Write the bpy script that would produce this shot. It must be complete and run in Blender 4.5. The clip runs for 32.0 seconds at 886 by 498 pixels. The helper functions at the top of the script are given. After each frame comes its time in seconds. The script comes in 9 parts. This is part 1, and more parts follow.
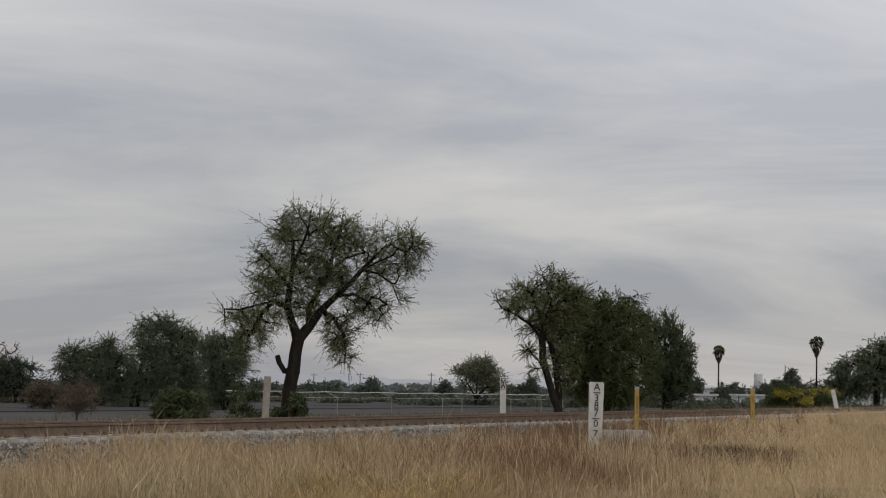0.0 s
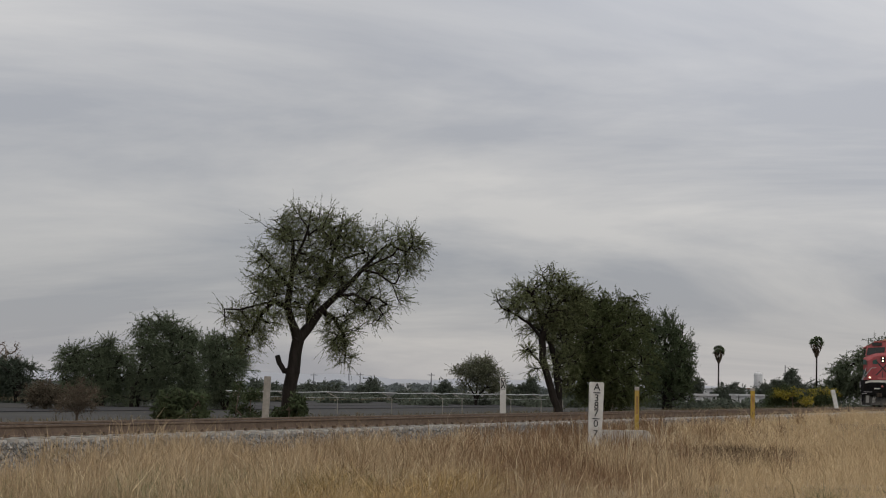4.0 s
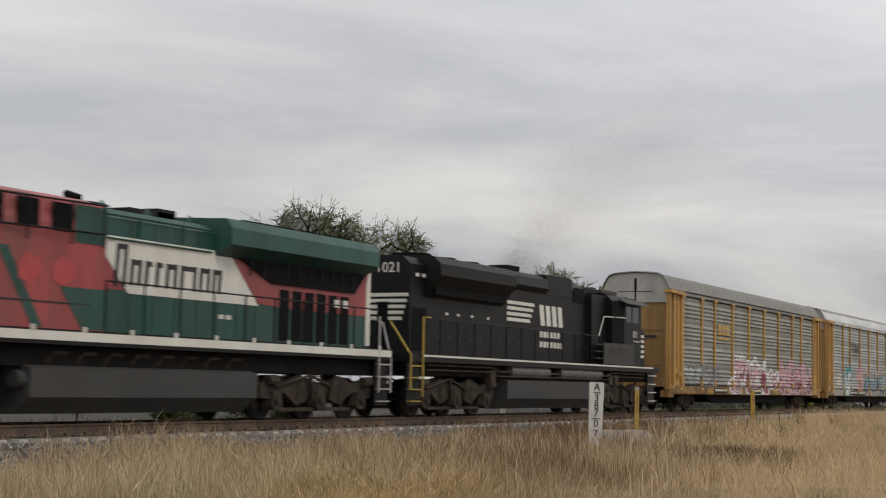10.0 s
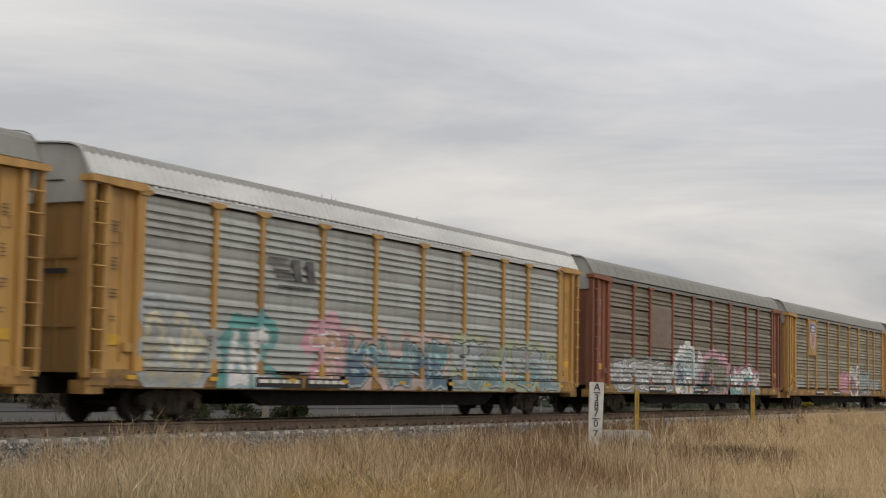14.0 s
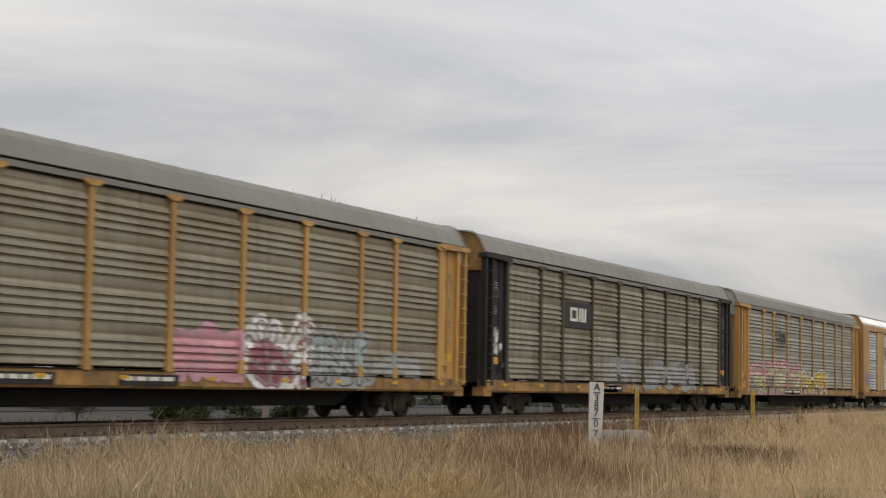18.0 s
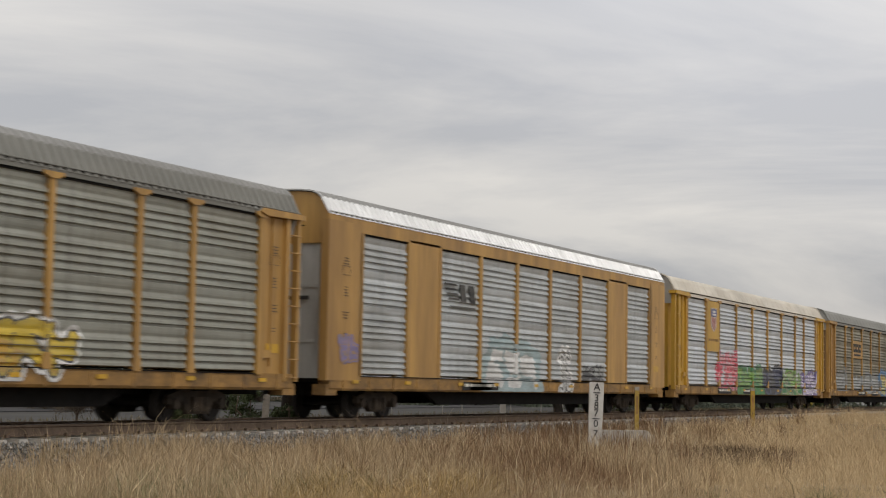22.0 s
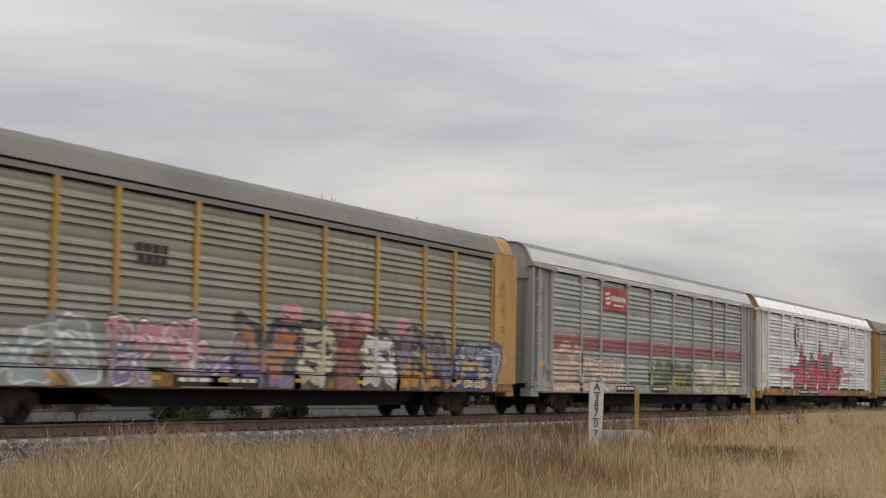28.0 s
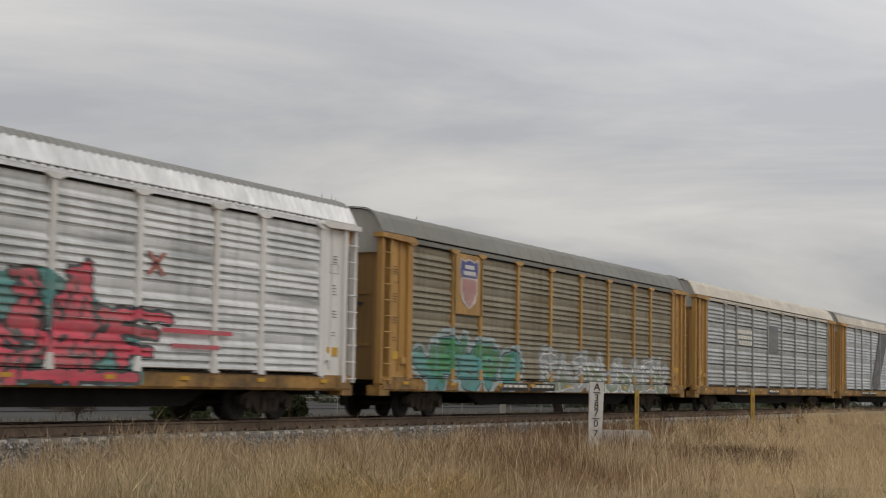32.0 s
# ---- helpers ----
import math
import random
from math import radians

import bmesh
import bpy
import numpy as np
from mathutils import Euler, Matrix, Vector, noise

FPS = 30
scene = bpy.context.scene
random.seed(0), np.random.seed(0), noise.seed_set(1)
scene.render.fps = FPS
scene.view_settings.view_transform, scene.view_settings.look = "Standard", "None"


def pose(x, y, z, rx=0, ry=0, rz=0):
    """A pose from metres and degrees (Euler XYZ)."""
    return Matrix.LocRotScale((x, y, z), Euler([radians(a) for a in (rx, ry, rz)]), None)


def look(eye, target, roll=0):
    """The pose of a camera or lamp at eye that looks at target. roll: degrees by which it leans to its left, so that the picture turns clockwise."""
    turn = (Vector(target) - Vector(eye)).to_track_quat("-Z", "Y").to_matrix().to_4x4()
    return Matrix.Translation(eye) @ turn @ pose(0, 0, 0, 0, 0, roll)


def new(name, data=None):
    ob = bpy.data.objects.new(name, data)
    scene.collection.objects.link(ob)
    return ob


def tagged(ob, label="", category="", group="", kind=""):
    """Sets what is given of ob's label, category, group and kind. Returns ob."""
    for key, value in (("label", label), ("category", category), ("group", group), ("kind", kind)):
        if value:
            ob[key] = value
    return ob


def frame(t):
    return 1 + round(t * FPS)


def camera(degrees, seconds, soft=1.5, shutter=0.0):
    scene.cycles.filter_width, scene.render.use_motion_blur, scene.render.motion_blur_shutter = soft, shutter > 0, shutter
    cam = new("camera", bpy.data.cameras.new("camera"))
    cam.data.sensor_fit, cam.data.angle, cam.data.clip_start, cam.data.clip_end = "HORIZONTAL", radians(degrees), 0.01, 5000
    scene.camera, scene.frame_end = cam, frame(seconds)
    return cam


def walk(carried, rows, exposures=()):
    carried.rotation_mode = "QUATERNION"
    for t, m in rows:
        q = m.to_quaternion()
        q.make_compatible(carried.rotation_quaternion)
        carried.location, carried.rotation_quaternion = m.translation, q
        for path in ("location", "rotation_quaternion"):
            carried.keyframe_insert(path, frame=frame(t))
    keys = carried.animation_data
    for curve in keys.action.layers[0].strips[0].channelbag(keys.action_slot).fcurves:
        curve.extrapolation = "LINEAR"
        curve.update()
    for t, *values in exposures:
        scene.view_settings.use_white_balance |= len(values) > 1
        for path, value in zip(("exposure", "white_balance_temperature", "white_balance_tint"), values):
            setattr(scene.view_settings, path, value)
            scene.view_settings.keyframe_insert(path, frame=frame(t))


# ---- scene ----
cam = camera(30.865, 32.0, soft=1.1, shutter=0.3)
CAM = pose(0, -21.984, 0.891, 90 + 4.901, -1.0, -63.981)
walk(cam, [(0.0, CAM), (32.0, CAM)], exposures=[(0.0, 0.05, 6600, 10), (8.3, 0.04, 6600, 10), (9.0, 0.22, 6700, 10), (10.0, 0.34, 6750, 10), (11.7, 0.47, 6850, 10), (13.3, 0.36, 6850, 10), (19.0, 0.43, 6850, 10), (22.0, 0.31, 6850, 10), (24.5, 0.18, 6850, 10), (26.0, 0.32, 6850, 10), (30.0, 0.30, 6800, 10), (31.0, 0.19, 6800, 10), (32.0, 0.16, 6800, 10)])


# ---- sky and light: high overcast, soft sun ----
def build_sky():
    world = bpy.data.worlds.new("overcast_sky")
    scene.world = world
    world.use_nodes = True
    n, l = world.node_tree.nodes, world.node_tree.links
    out, bg = n["World Output"], n["Background"]
    tc = n.new("ShaderNodeTexCoord")
    sep = n.new("ShaderNodeSeparateXYZ")
    l.new(tc.outputs["Generated"], sep.inputs[0])
    up = n.new("ShaderNodeMath"); up.operation = "ADD"; up.inputs[1].default_value = 0.16
    ab = n.new("ShaderNodeMath"); ab.operation = "ABSOLUTE"
    l.new(sep.outputs[2], ab.inputs[0]); l.new(ab.outputs[0], up.inputs[0])
    com = n.new("ShaderNodeCombineXYZ")
    for i in (0, 1):
        dv = n.new("ShaderNodeMath"); dv.operation = "DIVIDE"
        l.new(sep.outputs[i], dv.inputs[0]); l.new(up.outputs[0], dv.inputs[1]); l.new(dv.outputs[0], com.inputs[i])
    tn = n.new("ShaderNodeMapping"); tn.inputs["Rotation"].default_value = (0, 0, radians(-21))
    l.new(com.outputs[0], tn.inputs[0])
    mp = n.new("ShaderNodeMapping"); mp.inputs["Scale"].default_value = (0.95, 0.6, 1.0)     # long banks of cloud
    mp.inputs["Location"].default_value = (1.7, 3.1, 0.0)
    l.new(tn.outputs[0], mp.inputs[0])
    big = n.new("ShaderNodeTexNoise"); big.inputs["Scale"].default_value = 0.9; big.inputs["Detail"].default_value = 10
    big.inputs["Roughness"].default_value = 0.58; big.inputs["Distortion"].default_value = 0.6
    l.new(mp.outputs[0], big.inputs["Vector"])
    ramp = n.new("ShaderNodeValToRGB")
    e = ramp.color_ramp.elements
    e[0].position, e[0].color = 0.38, (0.422, 0.432, 0.462, 1)
    e[1].position, e[1].color = 0.64, (0.668, 0.655, 0.638, 1)
    l.new(big.outputs[0], ramp.inputs[0])
    haze = n.new("ShaderNodeValToRGB")            # greyer towards the horizon, brightest a hand above it
    h = haze.color_ramp.elements
    h[0].position, h[0].color = 0.0, (0.75, 0.74, 0.76, 1)
    h[1].position, h[1].color = 0.45, (1.0, 1.0, 1.0, 1)
    for pos, col in ((0.07, (0.725, 0.722, 0.738)), (0.15, (0.89, 0.884, 0.882)), (0.24, (0.95, 0.96, 0.982))):
        el = h.new(pos); el.color = (*col, 1)
    l.new(ab.outputs[0], haze.inputs[0])
    deck = n.new("ShaderNodeMixRGB"); deck.blend_type = "MULTIPLY"; deck.inputs[0].default_value = 1
    l.new(ramp.outputs[0], deck.inputs[1]); l.new(haze.outputs[0], deck.inputs[2])
    # the deck glows a little towards the veiled sun, more so higher up
    side = n.new("ShaderNodeVectorMath"); side.operation = "DOT_PRODUCT"; side.inputs[1].default_value = (-0.34, -0.94, 0.0)
    l.new(tc.outputs["Generated"], side.inputs[0])
    def step(op, a, b, clamp=False):
        q = n.new("ShaderNodeMath"); q.operation = op; q.use_clamp = clamp
        for i, v in enumerate((a, b)):
            if isinstance(v, float):
                q.inputs[i].default_value = v
            else:
                l.new(v, q.inputs[i])
        return q.outputs[0]
    turned = step("ADD", side.outputs["Value"], 0.74, True)
    high = step("ADD", sep.outputs[2], -0.03, True)
    glow = step("MINIMUM", step("MULTIPLY", step("MULTIPLY", turned, high), 9.0), 0.22)
    lift = step("ADD", glow, 1.0)
    lit = n.new("ShaderNodeMixRGB"); lit.blend_type = "MULTIPLY"; lit.inputs[0].default_value = 1
    l.new(deck.outputs[0], lit.inputs[1]); l.new(lift, lit.inputs[2])
    deck = lit
    sky = n.new("ShaderNodeTexSky"); sky.sky_type = "NISHITA"; sky.sun_disc = False
    sky.sun_elevation, sky.sun_rotation = radians(50), radians(200)
    gain = n.new("ShaderNodeMixRGB"); gain.blend_type = "MULTIPLY"; gain.inputs[0].default_value = 1
    gain.inputs[2].default_value = (0.1, 0.1, 0.1, 1)
    l.new(sky.outputs[0], gain.inputs[1])
    mix = n.new("ShaderNodeMixRGB"); mix.inputs[0].default_value = 0.9
    l.new(gain.outputs[0], mix.inputs[1]); l.new(deck.outputs[0], mix.inputs[2])
    l.new(mix.outputs[0], bg.inputs["Color"])
    bg.inputs["Strength"].default_value = 1.0
    l.new(bg.outputs[0], out.inputs[0])
    sun = new("sun", bpy.data.lights.new("sun", "SUN"))
    sun.data.energy, sun.data.angle, sun.data.color = 0.55, radians(20), (1.0, 0.96, 0.9)
    sun.matrix_world = look((0, 0, 0), (math.sin(radians(200)) * -0.64, math.cos(radians(200)) * -0.64, -0.77))


build_sky()


# ---- materials ----
def mat(name, col, rough=0.7, metal=0.0, var=0.25, scale=3.0, grime=(0.12, 0.10, 0.08), dirt=0.0, dirt_scale=0.6,
        bump=0.0, bump_scale=30.0, stretch=(1, 1, 1), emit=0.0, island=0.0, per_object=0.0, spec=0.4):
    m = bpy.data.materials.new(name)
    m.use_nodes = True
    n, l = m.node_tree.nodes, m.node_tree.links
    b = n["Principled BSDF"]
    b.inputs["Roughness"].default_value, b.inputs["Metallic"].default_value = rough, metal
    b.inputs["Specular IOR Level"].default_value = spec
    tc = n.new("ShaderNodeTexCoord")
    oi = n.new("ShaderNodeObjectInfo")            # every piece gets its own stretch of grain and dirt
    far = n.new("ShaderNodeMath"); far.operation = "MULTIPLY"; far.inputs[1].default_value = 61.0
    l.new(oi.outputs["Random"], far.inputs[0])
    sh = n.new("ShaderNodeVectorMath"); sh.operation = "ADD"
    l.new(tc.outputs["Object"], sh.inputs[0]); l.new(far.outputs[0], sh.inputs[1])
    mp = n.new("ShaderNodeMapping"); mp.inputs["Scale"].default_value = stretch
    l.new(sh.outputs[0], mp.inputs[0])
    nz = n.new("ShaderNodeTexNoise"); nz.inputs["Scale"].default_value = scale; nz.inputs["Detail"].default_value = 6
    nz.inputs["Roughness"].default_value = 0.65
    l.new(mp.outputs[0], nz.inputs["Vector"])
    rp = n.new("ShaderNodeValToRGB"); e = rp.color_ramp.elements
    e[0].position, e[1].position = 0.3, 0.7
    e[0].color = (*[c * (1 - var) for c in col], 1)
    e[1].color = (*[min(1, c * (1 + var)) for c in col], 1)
    l.new(nz.outputs[0], rp.inputs[0])
    last = rp.outputs[0]
    if dirt:
        nd = n.new("ShaderNodeTexNoise"); nd.inputs["Scale"].default_value = dirt_scale; nd.inputs["Detail"].default_value = 8
        nd.inputs["Roughness"].default_value = 0.7
        l.new(mp.outputs[0], nd.inputs["Vector"])
        dr = n.new("ShaderNodeValToRGB"); de = dr.color_ramp.elements
        de[0].position, de[0].color = 0.42, (0, 0, 0, 1)
        de[1].position, de[1].color = 0.72, (dirt, dirt, dirt, 1)
        l.new(nd.outputs[0], dr.inputs[0])
        mx = n.new("ShaderNodeMixRGB"); l.new(dr.outputs[0], mx.inputs[0]); l.new(last, mx.inputs[1])
        mx.inputs[2].default_value = (*grime, 1)
        last = mx.outputs[0]
    for amount, node, socket in ((island, "ShaderNodeNewGeometry", "Random Per Island"), (per_object, "ShaderNodeObjectInfo", "Random")):
        if amount:
            g = n.new(node)
            mr = n.new("ShaderNodeMapRange"); mr.inputs[3].default_value, mr.inputs[4].default_value = 1 - amount, 1 + amount
            l.new(g.outputs[socket], mr.inputs[0])
            hv = n.new("ShaderNodeHueSaturation"); l.new(mr.outputs[0], hv.inputs["Value"]); l.new(last, hv.inputs["Color"])
            last = hv.outputs[0]
    l.new(last, b.inputs["Base Color"])
    if bump:
        nb = n.new("ShaderNodeTexNoise"); nb.inputs["Scale"].default_value = bump_scale; nb.inputs["Detail"].default_value = 4
        l.new(tc.outputs["Object"], nb.inputs["Vector"])
        bp = n.new("ShaderNodeBump"); bp.inputs["Strength"].default_value = bump; bp.inputs["Distance"].default_value = 0.02
        l.new(nb.outputs[0], bp.inputs["Height"]); l.new(bp.outputs[0], b.inputs["Normal"])
    if emit:
        b.inputs["Emission Color"].default_value = (1.0, 0.86, 0.62, 1)
        b.inputs["Emission Strength"].default_value = emit
    return m


def panel_mat(name, col, soot, wash, runs, smear, rough=0.6, metal=0.05):
    """Weathered pressed steel: fine drag lines along the car, soot runs down it, blotches of brown wash and smears."""
    m = bpy.data.materials.new(name)
    m.use_nodes = True
    n, l = m.node_tree.nodes, m.node_tree.links
    b = n["Principled BSDF"]
    b.inputs["Metallic"].default_value, b.inputs["Specular IOR Level"].default_value = metal, 0.35
    tc, oi = n.new("ShaderNodeTexCoord"), n.new("ShaderNodeObjectInfo")
    far = n.new("ShaderNodeMath"); far.operation = "MULTIPLY"; far.inputs[1].default_value = 61.0
    l.new(oi.outputs["Random"], far.inputs[0])
    sh = n.new("ShaderNodeVectorMath"); sh.operation = "ADD"
    l.new(tc.outputs["Object"], sh.inputs[0]); l.new(far.outputs[0], sh.inputs[1])
    def cloud(stretch, scale, lo, hi, amount):
        mp = n.new("ShaderNodeMapping"); mp.inputs["Scale"].default_value = stretch
        l.new(sh.outputs[0], mp.inputs[0])
        nz = n.new("ShaderNodeTexNoise"); nz.inputs["Scale"].default_value = scale; nz.inputs["Detail"].default_value = 6
        nz.inputs["Roughness"].default_value = 0.62
        l.new(mp.outputs[0], nz.inputs["Vector"])
        mr = n.new("ShaderNodeMapRange"); mr.inputs[1].default_value, mr.inputs[2].default_value = lo, hi
        mr.inputs[4].default_value = amount
        l.new(nz.outputs[0], mr.inputs[0])
        return mr.outputs[0]
    last = None
    for fac, tone in ((cloud((0.35, 1, 7.0), 1.4, 0.35, 0.72, 0.5), [c * 0.62 for c in col]),      # drag lines
                      (cloud((0.5, 1, 0.8), 0.75, 0.46, 0.74, smear + 0.25), wash),                 # blotches
                      (cloud((3.2, 1, 0.16), 1.5, 0.50, 0.72, runs), soot),                         # runs
                      (cloud((0.22, 1, 2.6), 1.1, 0.52, 0.70, smear), soot)):                       # smears
        mx = n.new("ShaderNodeMixRGB")
        l.new(fac, mx.inputs[0])
        if last:
            l.new(last, mx.inputs[1])
        else:
            mx.inputs[1].default_value = (*col, 1)
        mx.inputs[2].default_value = (*tone, 1)
        last = mx.outputs[0]
    l.new(last, b.inputs["Base Color"])
    rr = n.new("ShaderNodeMapRange"); rr.inputs[3].default_value, rr.inputs[4].default_value = rough - 0.1, rough + 0.25
    l.new(cloud((0.6, 1, 2.0), 2.0, 0.3, 0.7, 1.0), rr.inputs[0]); l.new(rr.outputs[0], b.inputs["Roughness"])
    return m


def leaf_mat(name, col, island=0.45):
    m = mat(name, col, rough=0.9, var=0.3, scale=0.8, island=island, spec=0.1)
    n, l = m.node_tree.nodes, m.node_tree.links
    b = n["Principled BSDF"]
    tr = n.new("ShaderNodeBsdfTranslucent")
    l.new(b.inputs["Base Color"].links[0].from_socket, tr.inputs["Color"])
    mx = n.new("ShaderNodeMixShader"); mx.inputs[0].default_value = 0.25
    l.new(b.outputs[0], mx.inputs[1]); l.new(tr.outputs[0], mx.inputs[2])
    l.new(mx.outputs[0], n["Material Output"].inputs[0])
    return m


M = {}
streak = dict(stretch=(1.0, 1.0, 0.12))
M["panel_grey"] = panel_mat("weathered grey panel", (0.350, 0.356, 0.315), (0.12, 0.118, 0.098), (0.19, 0.165, 0.12), 0.55, 0.35)
M["panel_green"] = panel_mat("dull green grey panel", (0.335, 0.345, 0.285), (0.165, 0.168, 0.135), (0.23, 0.21, 0.15), 0.35, 0.25)
M["panel_silver"] = panel_mat("galvanised silver panel", (0.550, 0.578, 0.589), (0.17, 0.18, 0.18), (0.30, 0.29, 0.26), 0.45, 0.45, 0.45, 0.15)
M["panel_bright"] = panel_mat("bright galvanised panel", (0.636, 0.668, 0.700), (0.20, 0.215, 0.22), (0.34, 0.35, 0.35), 0.35, 0.3, 0.4, 0.2)
M["panel_brown"] = panel_mat("sooty brown grey panel", (0.250, 0.230, 0.185), (0.105, 0.09, 0.068), (0.155, 0.115, 0.08), 0.5, 0.4)
M["panel_mid"] = panel_mat("dull silver panel", (0.440, 0.468, 0.451), (0.17, 0.178, 0.165), (0.26, 0.245, 0.20), 0.5, 0.4, 0.5, 0.1)
M["panel_tan"] = panel_mat("sooty tan panel", (0.310, 0.285, 0.215), (0.12, 0.098, 0.062), (0.19, 0.15, 0.09), 0.65, 0.5)
M["panel_dull"] = panel_mat("rust streaked panel", (0.308, 0.293, 0.233), (0.095, 0.074, 0.045), (0.16, 0.122, 0.07), 0.8, 0.75)
M["panel_white"] = panel_mat("white painted panel", (0.82, 0.835, 0.84), (0.20, 0.22, 0.225), (0.48, 0.50, 0.50), 0.4, 0.72)
M["ochre"] = mat("ochre railcar paint", (0.49, 0.285, 0.085), 0.5, 0.0, 0.25, 2.0, dirt=0.75, dirt_scale=0.9, grime=(0.21, 0.115, 0.05), **streak)
M["yellow"] = mat("yellow railcar paint", (0.56, 0.33, 0.05), 0.45, 0.0, 0.15, 1.5, dirt=0.35, grime=(0.25, 0.13, 0.04), **streak)
M["dirty_ochre"] = mat("dirty ochre sill paint", (0.37, 0.205, 0.06), 0.6, 0.0, 0.4, 2.2, dirt=0.95, dirt_scale=1.3, grime=(0.07, 0.052, 0.038), stretch=(0.6, 1, 1))
M["sooty_post"] = mat("sooty dark post paint", (0.075, 0.066, 0.052), 0.65, 0.0, 0.35, 2, dirt=0.6, grime=(0.16, 0.135, 0.10), spec=0.2, **streak)
M["end_grey"] = mat("pale grey end hood paint", (0.43, 0.43, 0.41), 0.6, 0.0, 0.12, 1.5, dirt=0.6, dirt_scale=1.0, grime=(0.24, 0.225, 0.19), stretch=(1, 1, 0.4))
M["end_ochre"] = mat("grimy ochre end paint", (0.33, 0.19, 0.062), 0.6, 0.0, 0.25, 1.5, dirt=0.7, grime=(0.13, 0.085, 0.045), **streak)
M["brown"] = mat("oxide red brown paint", (0.25, 0.085, 0.045), 0.6, 0.0, 0.25, 2, dirt=0.5, **streak)
M["black_post"] = mat("dark grey paint", (0.026, 0.026, 0.026), 0.6, 0.0, 0.3, 2, dirt=0.35, grime=(0.075, 0.065, 0.055), spec=0.2, **streak)
M["grey_post"] = mat("grey paint", (0.36, 0.37, 0.36), 0.5, 0.0, 0.15, 2, dirt=0.4, **streak)
M["white_post"] = mat("white paint", (0.76, 0.76, 0.74), 0.5, 0.0, 0.12, 2, dirt=0.3, grime=(0.3, 0.2, 0.12), **streak)
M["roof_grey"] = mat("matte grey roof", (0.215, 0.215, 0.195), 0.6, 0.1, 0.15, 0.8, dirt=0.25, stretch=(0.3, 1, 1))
M["roof_silver"] = mat("bare silver roof", (0.90, 0.91, 0.91), 0.34, 0.6, 0.2, 1.6, dirt=0.6, dirt_scale=1.2, grime=(0.5, 0.5, 0.49), stretch=(2.0, 1, 0.5))
M["roof_dull"] = mat("dull silver roof", (0.60, 0.61, 0.60), 0.45, 0.25, 0.15, 0.8, dirt=0.4, grime=(0.33, 0.34, 0.33), stretch=(0.3, 1, 1))
# this grey paints in the roof top's weaker sky reflection
M["roof_top"] = mat("dusty roof top with shade painted in", (0.30, 0.30, 0.29), 0.6, 0.1, 0.15, 0.8, dirt=0.3, stretch=(0.3, 1, 1))
M["roof_white"] = mat("dusty white roof", (0.62, 0.58, 0.50), 0.6, 0.0, 0.2, 0.7, dirt=0.5, grime=(0.38, 0.31, 0.23), stretch=(0.5, 1, 1))
M["under"] = mat("black underframe", (0.010, 0.0095, 0.009), 0.85, 0.0, 0.4, 3, dirt=0.3, grime=(0.035, 0.027, 0.02), spec=0.1)
M["truck"] = mat("dusty cast steel", (0.036, 0.030, 0.024), 0.85, 0.0, 0.5, 4, dirt=0.7, dirt_scale=1.6, grime=(0.11, 0.08, 0.055), spec=0.2)
M["truck_tan"] = mat("dusty tan cast steel", (0.078, 0.067, 0.050), 0.85, 0.0, 0.45, 4, dirt=0.8, dirt_scale=1.5, grime=(0.07, 0.06, 0.05))
M["wheel"] = mat("dark wheel steel", (0.032, 0.028, 0.025), 0.7, 0.2, 0.3, 5, spec=0.2)
M["reflector"] = mat("yellow reflector tape", (0.62, 0.36, 0.03), 0.4, dirt=0.4, grime=(0.35, 0.22, 0.06))
M["red"] = mat("faded red loco paint", (0.36, 0.062, 0.066), 0.5, 0.0, 0.3, 1.6, dirt=0.8, dirt_scale=0.9, grime=(0.17, 0.075, 0.06), stretch=(1.0, 1.0, 0.3))
M["red_roof"] = mat("sun-bleached red paint", (0.55, 0.15, 0.13), 0.5, 0.0, 0.2, 1.2, dirt=0.3, grime=(0.45, 0.28, 0.24))
M["green"] = mat("dark green loco paint", (0.012, 0.068, 0.055), 0.45, 0.0, 0.4, 1.6, dirt=0.6, dirt_scale=1.0, grime=(0.045, 0.075, 0.062), stretch=(1.0, 1.0, 0.25))
M["white"] = mat("white loco paint", (0.74, 0.725, 0.66), 0.45, 0.0, 0.08, 2, dirt=0.35, grime=(0.4, 0.36, 0.28), **streak)
M["black"] = mat("black loco paint", (0.0051, 0.0054, 0.0060), 0.5, 0.0, 0.3, 1.5, dirt=0.3, grime=(0.030, 0.028, 0.026), spec=0.22, **streak)
M["tank"] = mat("sooty grey tank paint", (0.055, 0.054, 0.053), 0.6, 0.0, 0.25, 1, dirt=0.5, grime=(0.075, 0.07, 0.063), stretch=(0.3, 1, 1), spec=0.25)
M["glass"] = mat("dark cab glass", (0.012, 0.016, 0.015), 0.08, 0.0, 0.2, 2)
M["grille"] = mat("dark grille", (0.007, 0.007, 0.0075), 0.8, 0.0, 0.3, 6, spec=0.12)
M["lamp"] = mat("lit headlight", (1.0, 0.80, 0.58), 0.3, emit=2.2)
M["safety_yellow"] = mat("yellow handrail paint", (0.42, 0.30, 0.05), 0.5, dirt=0.4)
M["steel_rail"] = mat("worn rail steel", (0.19, 0.15, 0.125), 0.45, 0.6, 0.2, 4, dirt=0.4, grime=(0.11, 0.07, 0.05), stretch=(0.2, 1, 1))
M["rail_rust"] = mat("rusty rail web", (0.145, 0.105, 0.078), 0.85, 0.0, 0.3, 5, dirt=0.4, grime=(0.17, 0.125, 0.095), spec=0.2)
